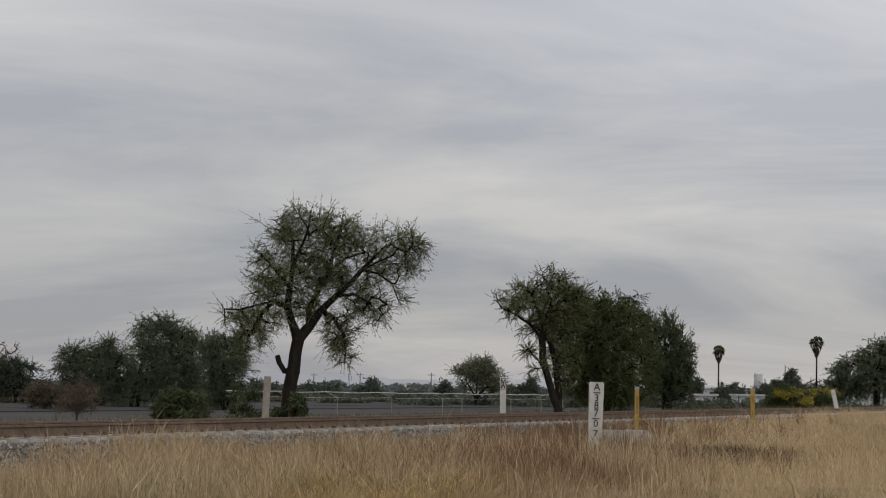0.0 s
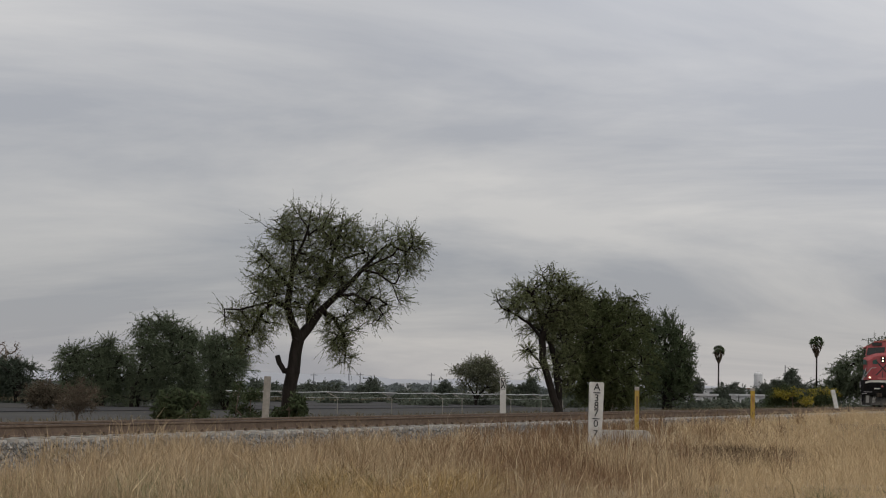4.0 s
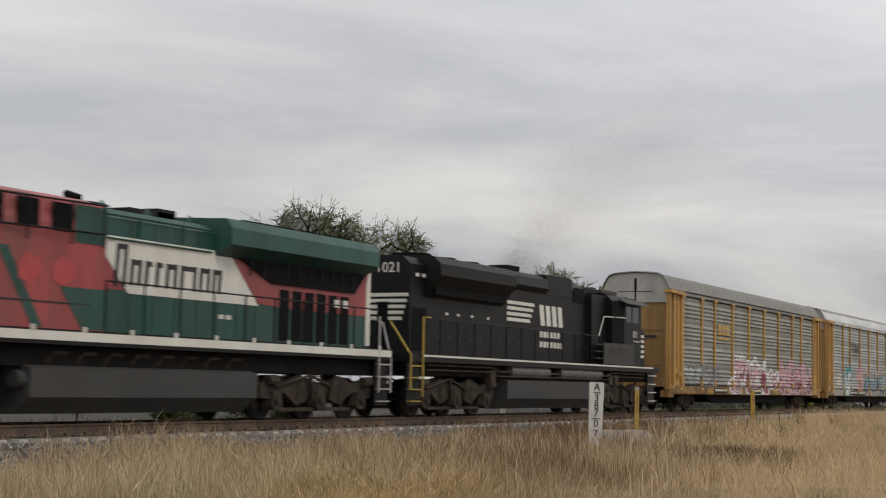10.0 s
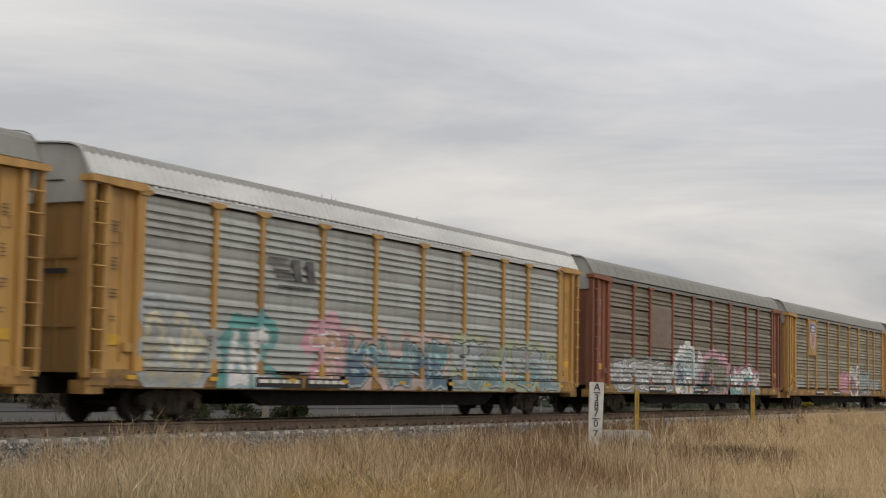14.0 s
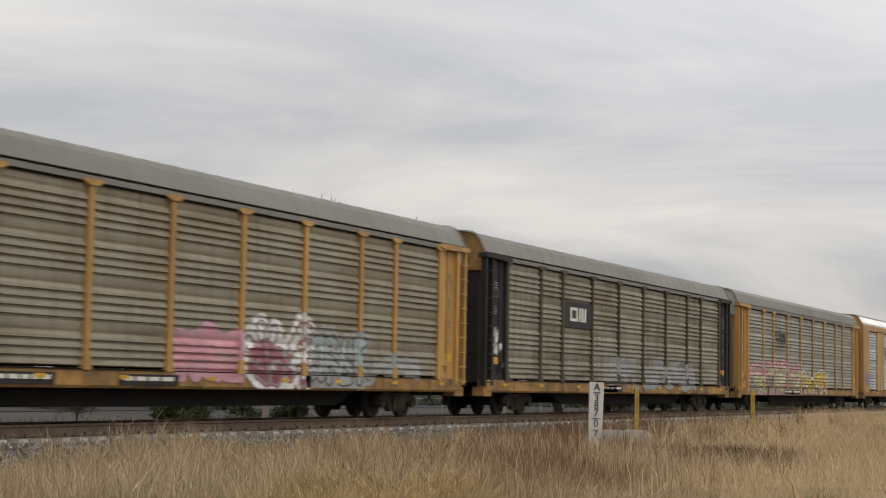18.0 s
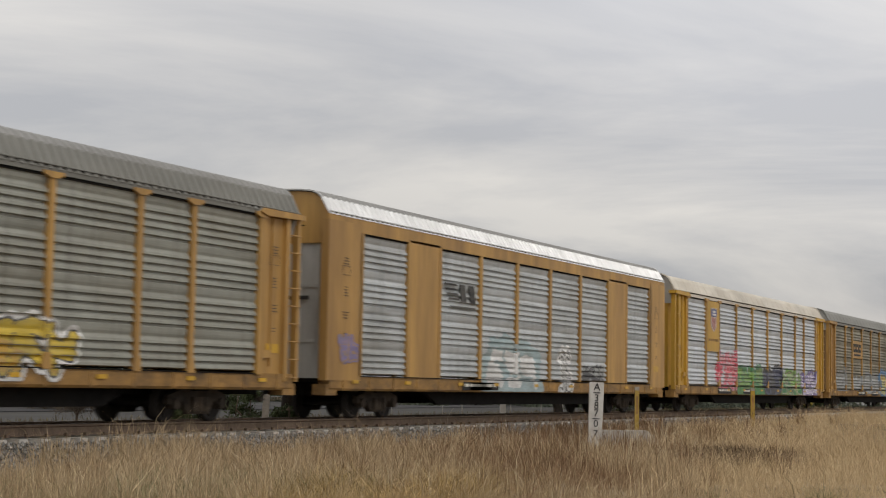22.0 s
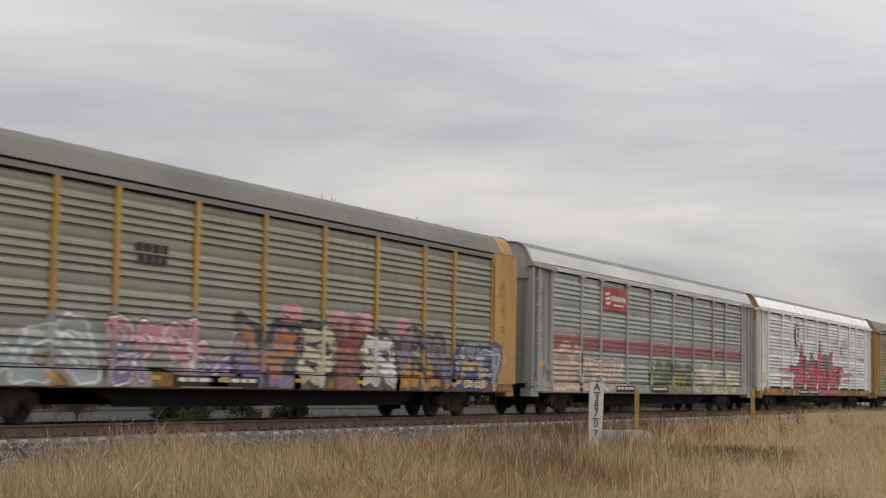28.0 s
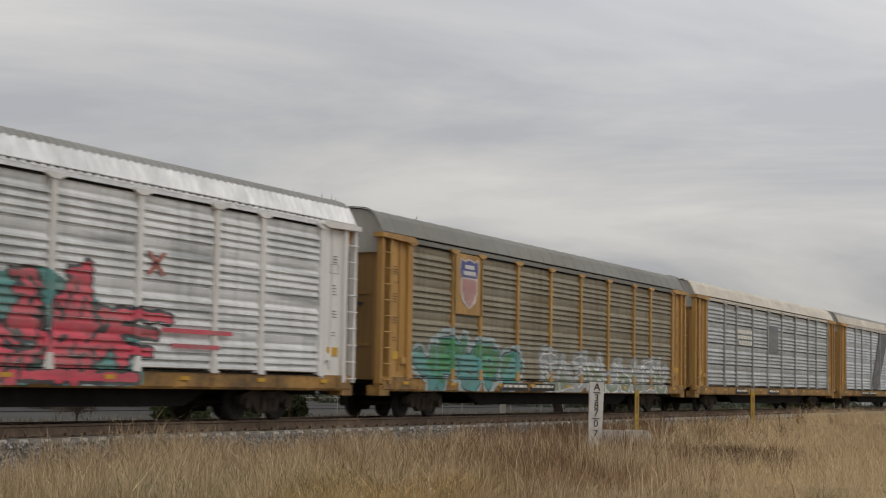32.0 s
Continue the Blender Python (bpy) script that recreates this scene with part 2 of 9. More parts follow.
M["concrete"] = mat("weathered concrete", (0.50, 0.48, 0.44), 0.85, 0, 0.18, 4, dirt=0.5, grime=(0.24, 0.20, 0.16), bump=0.2, per_object=0.12)
M["post_white"] = mat("whitewashed concrete post", (0.64, 0.63, 0.60), 0.8, 0, 0.12, 5, dirt=0.5, grime=(0.36, 0.31, 0.26), bump=0.2)
M["post_wood"] = mat("grey weathered post", (0.34, 0.31, 0.27), 0.85, 0, 0.2, 6, dirt=0.4, bump=0.3)
M["marker_yellow"] = mat("faded yellow marker post", (0.42, 0.27, 0.035), 0.6, 0, 0.15, 5, dirt=0.5, grime=(0.30, 0.22, 0.10))
M["stencil_ink"] = mat("faded stencil paint", (0.13, 0.095, 0.06), 0.7, var=0.3)
M["stripe_red"] = mat("faded red stripe paint", (0.30, 0.05, 0.06), 0.5, 0, 0.25, 2, dirt=0.5, grime=(0.2, 0.09, 0.085), stretch=(0.4, 1, 1))
M["ink"] = mat("black paint", (0.03, 0.03, 0.03), 0.7)
M["ballast"] = mat("grey ballast stone", (0.19, 0.184, 0.173), 0.9, 0, 0.35, 9, island=0.65)
M["ballast_bed"] = mat("ballast bed", (0.085, 0.078, 0.07), 0.95, 0, 0.5, 14, dirt=0.5, bump=1.0, bump_scale=18)
M["soil"] = mat("dry grassy soil", (0.19, 0.135, 0.075), 0.95, 0, 0.35, 0.7, dirt=0.6, dirt_scale=0.15, grime=(0.14, 0.105, 0.06), bump=0.8, bump_scale=5, spec=0.1)
M["dust"] = mat("pale dusty track", (0.27, 0.215, 0.15), 0.95, 0, 0.2, 1.5, dirt=0.4, grime=(0.24, 0.18, 0.11), bump=0.5, bump_scale=8)
M["asphalt"] = mat("grey asphalt", (0.05, 0.051, 0.055), 0.9, 0, 0.25, 2, dirt=0.3, grime=(0.12, 0.10, 0.08), spec=0.1)
M["straw"] = mat("dry straw grass", (0.475, 0.362, 0.226), 0.85, 0, 0.25, 0.6, dirt=0.6, dirt_scale=0.16, grime=(0.29, 0.195, 0.10), island=0.32, spec=0.15)
M["russet"] = mat("russet dry grass", (0.235, 0.148, 0.085), 0.9, 0, 0.25, 0.4, dirt=0.4, dirt_scale=0.2, grime=(0.145, 0.094, 0.062), island=0.25, spec=0.1)
M["bunch"] = mat("golden olive bunch grass", (0.418, 0.289, 0.127), 0.7, 0, 0.3, 0.6, dirt=0.5, dirt_scale=0.5, grime=(0.22, 0.18, 0.07), island=0.55, spec=0.2)
M["green_blade"] = mat("dull green grass", (0.17, 0.18, 0.085), 0.8, 0, 0.25, 0.5, island=0.4, spec=0.15)
M["gold"] = mat("golden dry grass", (0.551, 0.434, 0.264), 0.75, 0, 0.2, 0.35, island=0.35)
M["pale_stalk"] = mat("pale dry stalks", (0.68, 0.58, 0.40), 0.75, 0, 0.15, 0.5, island=0.3)
M["field_straw"] = mat("thin field straw", (0.27, 0.22, 0.15), 0.9, 0, 0.2, 0.3, island=0.25, spec=0.1)
M["field"] = mat("bare grey brown earth", (0.066, 0.066, 0.066), 0.95, 0, 0.3, 0.08, dirt=0.5, dirt_scale=0.03, grime=(0.10, 0.09, 0.075), bump=0.4, bump_scale=3, spec=0.05)
M["bark"] = mat("dark rough bark", (0.024, 0.020, 0.017), 0.95, 0, 0.4, 6, bump=0.8, bump_scale=12, stretch=(1, 1, 0.3), spec=0.1)
M["verge"] = mat("dull verge grass", (0.16, 0.135, 0.085), 0.9, 0, 0.3, 0.3, dirt=0.5, dirt_scale=0.15, grime=(0.075, 0.08, 0.045), island=0.35, spec=0.1)
M["leaf_pine"] = leaf_mat("dark blue green needles", (0.09, 0.11, 0.08), 0.5)
M["leaf_scrub"] = leaf_mat("brown scrub leaves", (0.125, 0.105, 0.075), 0.4)
M["leaf_olive"] = leaf_mat("olive feathery leaves", (0.16, 0.178, 0.088))
M["leaf_dark"] = leaf_mat("dark green leaves", (0.088, 0.112, 0.060), 0.3)
M["leaf_grey"] = leaf_mat("grey green leaves", (0.118, 0.142, 0.088), 0.32)
M["leaf_pale"] = leaf_mat("pale thin leaves", (0.15, 0.155, 0.10), 0.3)
M["leaf_moss"] = leaf_mat("moss green leaves", (0.092, 0.108, 0.048), 0.3)
# greyed green for far bushes, distance haze mixed into the colour
M["leaf_haze"] = leaf_mat("distant leaves, haze in the colour", (0.105, 0.12, 0.092), 0.3)
M["leaf_lime"] = leaf_mat("green broad leaves", (0.075, 0.095, 0.048))
M["flower_yellow"] = leaf_mat("yellow blossom", (0.36, 0.30, 0.05))
M["twig"] = mat("dry twigs", (0.15, 0.11, 0.08), 0.9, 0, 0.3, 3)
M["plaster"] = mat("pale plaster", (0.55, 0.55, 0.55), 0.85, 0, 0.08, 0.5, dirt=0.3, grime=(0.4, 0.38, 0.35))
M["roof_tile"] = mat("dull brick red roofing", (0.25, 0.15, 0.11), 0.9, 0, 0.2, 1)
M["window_dark"] = mat("dark window", (0.05, 0.06, 0.07), 0.2)
# pale blue-grey: the haze before the hills is part of this colour
M["hill"] = mat("hill with blue haze in its colour", (0.40, 0.415, 0.45), 1.0, 0, 0.05, 0.004)
M["fence_pipe"] = mat("galvanised pipe", (0.52, 0.53, 0.53), 0.6, 0.2, 0.15, 4)
M["straw_pale"] = mat("pale bleached straw", (0.60, 0.457, 0.275), 0.85, 0, 0.15, 0.3, dirt=0.45, dirt_scale=0.1, grime=(0.40, 0.285, 0.165), island=0.10, spec=0.15)
# blade colour darkened to paint the shade of a small bank edge
M["dark_weeds"] = mat("weeds with edge shade painted in", (0.15, 0.10, 0.06), 0.9, 0, 0.3, 0.5, island=0.5)
M["smoke"] = mat("brown exhaust soot", (0.17, 0.15, 0.125), 1.0)


# ---- mesh helpers ----
def box(bm, x0, x1, y0, y1, z0, z1):
    v = [bm.verts.new((x, y, z)) for x in (x0, x1) for y in (y0, y1) for z in (z0, z1)]
    for f in ((0, 1, 3, 2), (4, 6, 7, 5), (0, 4, 5, 1), (2, 3, 7, 6), (0, 2, 6, 4), (1, 5, 7, 3)):
        bm.faces.new([v[i] for i in f])
    return bm


def prism(bm, prof, a0, a1, axis="x"):
    """A closed outline pushed along an axis: (y, z) along x, (x, z) along y, (x, y) along z."""
    def p(a, u, w):
        return {"x": (a, u, w), "y": (u, a, w), "z": (u, w, a)}[axis]
    lo, hi = [bm.verts.new(p(a0, *q)) for q in prof], [bm.verts.new(p(a1, *q)) for q in prof]
    k = len(prof)
    for i in range(k):
        bm.faces.new((lo[i], lo[(i + 1) % k], hi[(i + 1) % k], hi[i]))
    bm.faces.new(lo[::-1]), bm.faces.new(hi)
    return bm


def tube(bm, pts, r, n=6, r_end=None):
    """A round bar along a line of points, tapering from r to r_end."""
    pts = [Vector(p) for p in pts]
    r_end = r if r_end is None else r_end
    rings = []
    for i, p in enumerate(pts):
        d = (pts[min(i + 1, len(pts) - 1)] - pts[max(i - 1, 0)]).normalized()
        a = d.orthogonal().normalized()
        if rings:
            a = (side - d * side.dot(d)).normalized()
        side = a
        b = d.cross(a)
        rad = r + (r_end - r) * i / max(1, len(pts) - 1)
        rings.append([bm.verts.new(p + (a * math.cos(2 * math.pi * k / n) + b * math.sin(2 * math.pi * k / n)) * rad) for k in range(n)])
    for q, w in zip(rings, rings[1:]):
        for k in range(n):
            bm.faces.new((q[k], q[(k + 1) % n], w[(k + 1) % n], w[k]))
    bm.faces.new(rings[0][::-1]), bm.faces.new(rings[-1])
    return bm


def lathe(bm, prof, n=24, axis="y"):
    """A closed (radius, along) outline turned round an axis."""
    rings = []
    for k in range(n):
        c, s = math.cos(2 * math.pi * k / n), math.sin(2 * math.pi * k / n)
        rings.append([bm.verts.new((r * c, a, r * s) if axis == "y" else (r * c, r * s, a)) for r, a in prof])
    for k in range(n):
        q, w = rings[k], rings[(k + 1) % n]
        for i in range(len(prof)):
            j = (i + 1) % len(prof)
            bm.faces.new((q[i], w[i], w[j], q[j]))
    return bm


def soften(bm, size=0.02):
    edges = [e for e in bm.edges if len(e.link_faces) == 2 and e.calc_face_angle(0) > 0.5]
    bmesh.ops.bevel(bm, geom=edges, offset=size, segments=1, affect="EDGES", clamp_overlap=True)
    return bm


def mesh_of(bm, name, material=None, smooth=False):
    bmesh.ops.recalc_face_normals(bm, faces=bm.faces)
    me = bpy.data.meshes.new(name)
    bm.to_mesh(me), bm.free()
    if material:
        me.materials.append(material)
    if smooth:
        me.polygons.foreach_set("use_smooth", [True] * len(me.polygons))
    return me


def raw_mesh(name, verts, faces, materials, index=None):
    """A mesh from arrays of vertices and equal-sized faces."""
    verts, faces = np.asarray(verts, np.float32), np.asarray(faces, np.int32)
    me = bpy.data.meshes.new(name)
    me.vertices.add(len(verts)), me.loops.add(faces.size), me.polygons.add(len(faces))
    me.vertices.foreach_set("co", verts.ravel())
    me.loops.foreach_set("vertex_index", faces.ravel())
    me.polygons.foreach_set("loop_start", np.arange(0, faces.size, faces.shape[1], dtype=np.int32))
    for m in materials:
        me.materials.append(m)
    if index is not None:
        me.polygons.foreach_set("material_index", np.asarray(index, np.int32))
    me.polygons.foreach_set("use_smooth", [False] * len(faces))
    me.update(calc_edges=True)
    return me


def put(name, me, parent=None, m=None, material=None, label=""):
    """An object on a mesh that may be shared; its own material overrides the mesh's."""
    ob = new(name, me)
    if parent:
        ob.parent = parent
    if m is not None:
        ob.matrix_basis = m
    if material:
        ob.material_slots[0].link = "OBJECT"
        ob.material_slots[0].material = material
    return tagged(ob, label)


def part(name, bm, material, parent, label="", smooth=False):
    return put(name, mesh_of(bm, name, material, smooth), parent, None, None, label)


def root(name, m, label, category, group="", kind=""):
    ob = new(name)
    ob.empty_display_size = 0.2
    ob.matrix_basis = m
    return tagged(ob, label, category, group, kind)


def text_mesh(body, size, material, depth=0.004):
    cu = bpy.data.curves.new("letters", "FONT")
    cu.body, cu.size, cu.extrude, cu.align_x, cu.align_y = body, size, depth, "CENTER", "CENTER"
    cu.resolution_u = 3
    ob = bpy.data.objects.new("letters", cu)
    scene.collection.objects.link(ob)
    dg = bpy.context.evaluated_depsgraph_get()
    me = bpy.data.meshes.new_from_object(ob.evaluated_get(dg))
    me.materials.clear(), me.materials.append(material)
    bpy.data.objects.remove(ob)
    return me


def at(across, ahead, z=0.0):
    """Plan places counted from the standpoint: metres across and ahead along its line of sight."""
    return Vector((0.8986 * ahead + 0.4387 * across, -21.984 + 0.4387 * ahead - 0.8986 * across, z))


TURN = -63.98   # things that face the standpoint are turned by this
GROUND = -0.8   # the field's level below the railhead


# ---- ground, track and road ----
def rise(x, y):
    """The field's level: a low bank beside the line that climbs gently along it."""
    a = np.clip((x - 25) / 45, 0, 1)
    a = a * a * (3 - 2 * a)
    near = np.clip((-3.2 - y) / 3.0, 0, 1) * np.clip((y + 19) / 6.0, 0, 1)
    wob = 0.07 * np.sin(x * 0.31 + 1.3 * np.sin(y * 0.4)) + 0.05 * np.sin(x * 0.9 + y * 0.7)
    return GROUND + near * (0.42 * a + wob)


def build_ground():
    xs = np.r_[-4500, -1500, -400, -100, np.arange(-40, 161, 2.0), 220, 400, 900, 2000, 4500]
    ys = np.r_[-4500, -1500, -400, -100, np.arange(-40, 0.1, 1.0), 3, 6, 10, 20, 60, 150, 400, 900, 2000, 4500]
    gx, gy = np.meshgrid(xs, ys)
    gz = rise(gx, gy)
    v = np.stack([gx, gy, gz], -1).reshape(-1, 3)
    w, h = len(xs), len(ys)
    i = (np.arange(h - 1)[:, None] * w + np.arange(w - 1)).ravel()
    f = np.stack([i, i + 1, i + w + 1, i + w], -1)
    ob = new("ground", raw_mesh("ground", v, f, [M["soil"]]))
    tagged(ob, "dry brown grassland soil reaching the horizon", "ground", kind="structure")
    # pale worn strip of bare earth in the near field
    bm = bmesh.new()
    pts = []
    for k in range(40):
        a = 2 * math.pi * k / 40
        r = 1 + 0.15 * math.sin(3 * a) + 0.1 * math.sin(5 * a + 1)
        p = at(5.2 + 5.0 * r * math.cos(a), 27 + 2.6 * r * math.sin(a))
        pts.append(bm.verts.new((p.x, p.y, float(rise(p.x, p.y)) + 0.03)))
    bm.faces.new(pts)
    tagged(new("dirt_path", mesh_of(bm, "dirt_path", M["dust"])), "pale bare earth path worn through the dry grass", "path", kind="structure")
    # bare ploughed field beyond the line
    bm = box(bmesh.new(), -300, 700, 12.0, 33.0, GROUND - 0.2, GROUND + 0.03)
    tagged(new("field", mesh_of(bm, "field", M["field"])), "bare grey-brown field beyond the railway", "field", kind="structure")
    bm = box(bmesh.new(), -800, 2600, 42.5, 2400.0, GROUND - 0.2, GROUND + 0.04)
    tagged(new("field_far", mesh_of(bm, "field_far", M["field"])), "bare grey-brown field beyond the road", "field", kind="structure")
    # country road behind the line
    bm = bmesh.new()
    box(bm, -400, 900, 34.0, 41.0, GROUND - 0.1, GROUND + 0.06)
    tagged(new("road", mesh_of(bm, "road", M["asphalt"])), "grey asphalt road running behind the railway line", "road", kind="structure")


def build_track():
    # ballast bed
    bm = bmesh.new()
    prism(bm, [(-3.5, GROUND - 0.05), (-1.7, -0.37), (1.7, -0.37), (3.5, GROUND - 0.05)], -300, 700)
    tagged(new("ballast_bed", mesh_of(bm, "ballast_bed", M["ballast_bed"])), "grey crushed stone railway ballast bed", "ballast", kind="structure")
    track = root("railway_track", Matrix(), "single railway track with worn rusty rails on concrete sleepers", "railway track", kind="structure")
    prof = [(-0.038, 0.0), (0.038, 0.0), (0.040, -0.042), (0.012, -0.058), (0.011, -0.19), (0.078, -0.212), (0.078, -0.226), (-0.078, -0.226), (-0.078, -0.212), (-0.011, -0.19), (-0.012, -0.058), (-0.040, -0.042)]
    for y in (-0.755, 0.755):
        bm = bmesh.new()
        prism(bm, [(y + a, b) for a, b in prof], -300, 700)
        r = part("rail", bm, M["rail_rust"], track)
        bm = bmesh.new()
        box(bm, -300, 700, y - 0.034, y + 0.034, -0.004, 0.003)
        part("rail_head", bm, M["steel_rail"], r, "bright worn running surface")
    bm = bmesh.new()
    prism(bm, [(-0.14, -0.48), (-0.12, -0.238), (0.12, -0.238), (0.14, -0.48)], -1.3, 1.3, "y")
    for v in bm.verts:
        if v.co.z > -0.35:
            v.co.z -= 0.012 * (abs(v.co.y) > 1.2)
    tie = mesh_of(bm, "sleeper", M["concrete"])
    rng = random.Random(3)
    for i in range(260):
        put("sleeper", tie, track, pose(8 + i * 0.6, rng.uniform(-0.03, 0.03), rng.uniform(-0.012, 0.008), 0, 0, rng.uniform(-0.6, 0.6)))
    bm = bmesh.new()
    for i in range(-500, 900):
        x = 8 + i * 0.6
        if not (0 <= i < 260):
            prism(bm, [(x - 0.14, -0.45), (x - 0.12, -0.238), (x + 0.12, -0.238), (x + 0.14, -0.45)], -1.3, 1.3, "y")
    tagged(part("sleeper_row", bm, M["concrete"], track), kind="stuff")
    bm = bmesh.new()
    for i in range(260):
        for y in (-0.755, 0.755):
            for s in (-1, 1):
                x = 8 + i * 0.6
                box(bm, x - 0.05, x + 0.05, y + s * 0.11 - 0.04, y + s * 0.11 + 0.04, -0.238, -0.175)
    tagged(part("rail_clip", bm, M["rail_rust"], track), kind="stuff")
    # loose stones on the near shoulder
    rs = np.random.RandomState(5)
    base = np.array([(1, 0, 0), (-1, 0, 0), (0, 1, 0), (0, -1, 0), (0, 0, 1), (0, 0, -1)], float)
    tri = np.array([(0, 2, 4), (2, 1, 4), (1, 3, 4), (3, 0, 4), (2, 0, 5), (1, 2, 5), (3, 1, 5), (0, 3, 5)])
    n = 26000
    x = 12 + 62 * rs.rand(n) ** 1.4
    y = -0.86 - 2.8 * rs.rand(n) ** 1.15
    on_tie = (np.abs((x - 8 + 0.3) % 0.6 - 0.3) < 0.15) & (y > -1.32) & (rs.rand(n) < 0.8)
    x = np.where(on_tie, x + 0.3, x)
    z = np.where(y > -1.7, -0.365, -0.365 + (y + 1.7) / 1.8 * 0.485) + 0.012 + 0.03 * rs.rand(n) ** 2
    size = 0.022 + 0.036 * rs.rand(n) ** 1.5
    v = base[None] * (size[:, None, None] * (0.6 + 0.8 * rs.rand(n, 6, 1)))
    ang = rs.rand(n) * 6.28
    c, s = np.cos(ang)[:, None], np.sin(ang)[:, None]
    vx, vy = v[..., 0] * c - v[..., 1] * s, v[..., 0] * s + v[..., 1] * c
    v = np.stack([vx + x[:, None], vy + y[:, None], v[..., 2] + z[:, None]], -1).reshape(-1, 3)
    f = (tri[None] + 6 * np.arange(n)[:, None, None]).reshape(-1, 3)
    tagged(new("ballast_stones", raw_mesh("ballast_stones", v, f, [M["ballast"]])), "loose grey ballast stones on the shoulder", "stones", kind="stuff")


build_ground()
build_track()


# ---- vegetation ----
def blades(name, label, n, region, height, width, material, seed, lean=0.35, tuft=0):
    """Dry grass: bent three-sided blades. region gives plan places; height and width are functions of them."""
    rs = np.random.RandomState(seed)
    x, y = region(rs, n)
    n = len(x)
    h = height(x, y) * (0.55 + 0.75 * rs.rand(n))
    cx = cy = 0.0
    if tuft:          # most blades stand in tufts and lean out of them
        who = np.where(rs.rand(n) < 0.78, rs.randint(0, max(1, n // tuft), n), -1)
        size = 0.07 + 0.16 * rs.rand(n) ** 2
        ox, oy = rs.randn(n), rs.randn(n)
        tx, ty, th = x[who], y[who], (0.62 + 0.75 * rs.rand(n))[who]
        inn = who >= 0
        x, y = np.where(inn, tx + ox * size[who], x), np.where(inn, ty + oy * size[who], y)
        h = np.where(inn, h * th, h * 0.7)
        cx, cy = np.where(inn, ox, 0) * 0.16 * h, np.where(inn, oy, 0) * 0.16 * h
    w = width(x, y) * (0.6 + 0.8 * rs.rand(n))
    a, la = rs.rand(n) * 6.283, rs.rand(n) * 6.283
    k = lean * (0.2 + 1.5 * rs.rand(n) ** 1.6) * h
    dx, dy = np.cos(a) * w, np.sin(a) * w
    lx, ly = np.cos(la) * k + 0.12 * h * np.sin(x * 0.7 + 1.7 * y) + cx, np.sin(la) * k + cy
    z = np.maximum(rise(x, y), np.clip(-0.35 - (-1.7 - y) / 1.8 * 0.5, -2, -0.35)) - 0.03
    p = lambda sx, f, g: np.stack([x + sx * dx + lx * f, y + sx * dy + ly * f, z + h * g], -1)
    v = np.stack([p(-1, 0, 0), p(1, 0, 0), p(-0.75, 0.3, 0.6), p(0.75, 0.3, 0.6), p(0, 1.0, 1.0 - 0.12)], 1).reshape(-1, 3)
    b = 5 * np.arange(n)[:, None]
    f = np.concatenate([b + np.array([[0, 1, 3]]), b + np.array([[0, 3, 2]]), b + np.array([[2, 3, 4]])])
    tagged(new(name, raw_mesh(name, v, f, [material])), label, "grass", kind="stuff")


def wedge(d0, d1, half=0.30, bias=1.0, keep=None):
    """Plan places in the fan of ground between two distances, on the near side of the line."""
    def region(rs, n):
        d = np.sqrt(d0 * d0 + (d1 * d1 - d0 * d0) * rs.rand(n) ** bias)
        u = (rs.rand(n) * 2 - 1) * half * d
        x = 0.8986 * d + 0.4387 * u
        y = -21.984 + 0.4387 * d - 0.8986 * u
        gap = ((x > 29) & (x < 39)) | (x < 22.6)
        ok = y < np.where(gap, -3.1, -2.15) - 0.5 * np.sin(x * 0.37) ** 2
        bare = ((u - 5.2) / 4.8) ** 2 + ((d - 27) / 2.5) ** 2 < 0.5 + 0.9 * rs.rand(n)
        ok &= ~bare | (rs.rand(n) < 0.45)
        if keep:
            ok &= keep(rs, x, y)
        return x[ok], y[ok]
    return region


def patchy(scale, cut, seed):
    def keep(rs, x, y):
        q = np.sin(x * scale + seed) + np.sin(y * scale * 1.3 + 2 * seed) + np.sin((x + y) * scale * 0.6 + 3 * seed) * 1.2
        return q + rs.randn(len(x)) * 0.5 > cut
    return keep


def fan(x, y):
    """Plan place as distance ahead and the share of it across."""
    d = 0.8986 * x + 0.4387 * (y + 21.984)
    return d, (0.4387 * x - 0.8986 * (y + 21.984)) / d


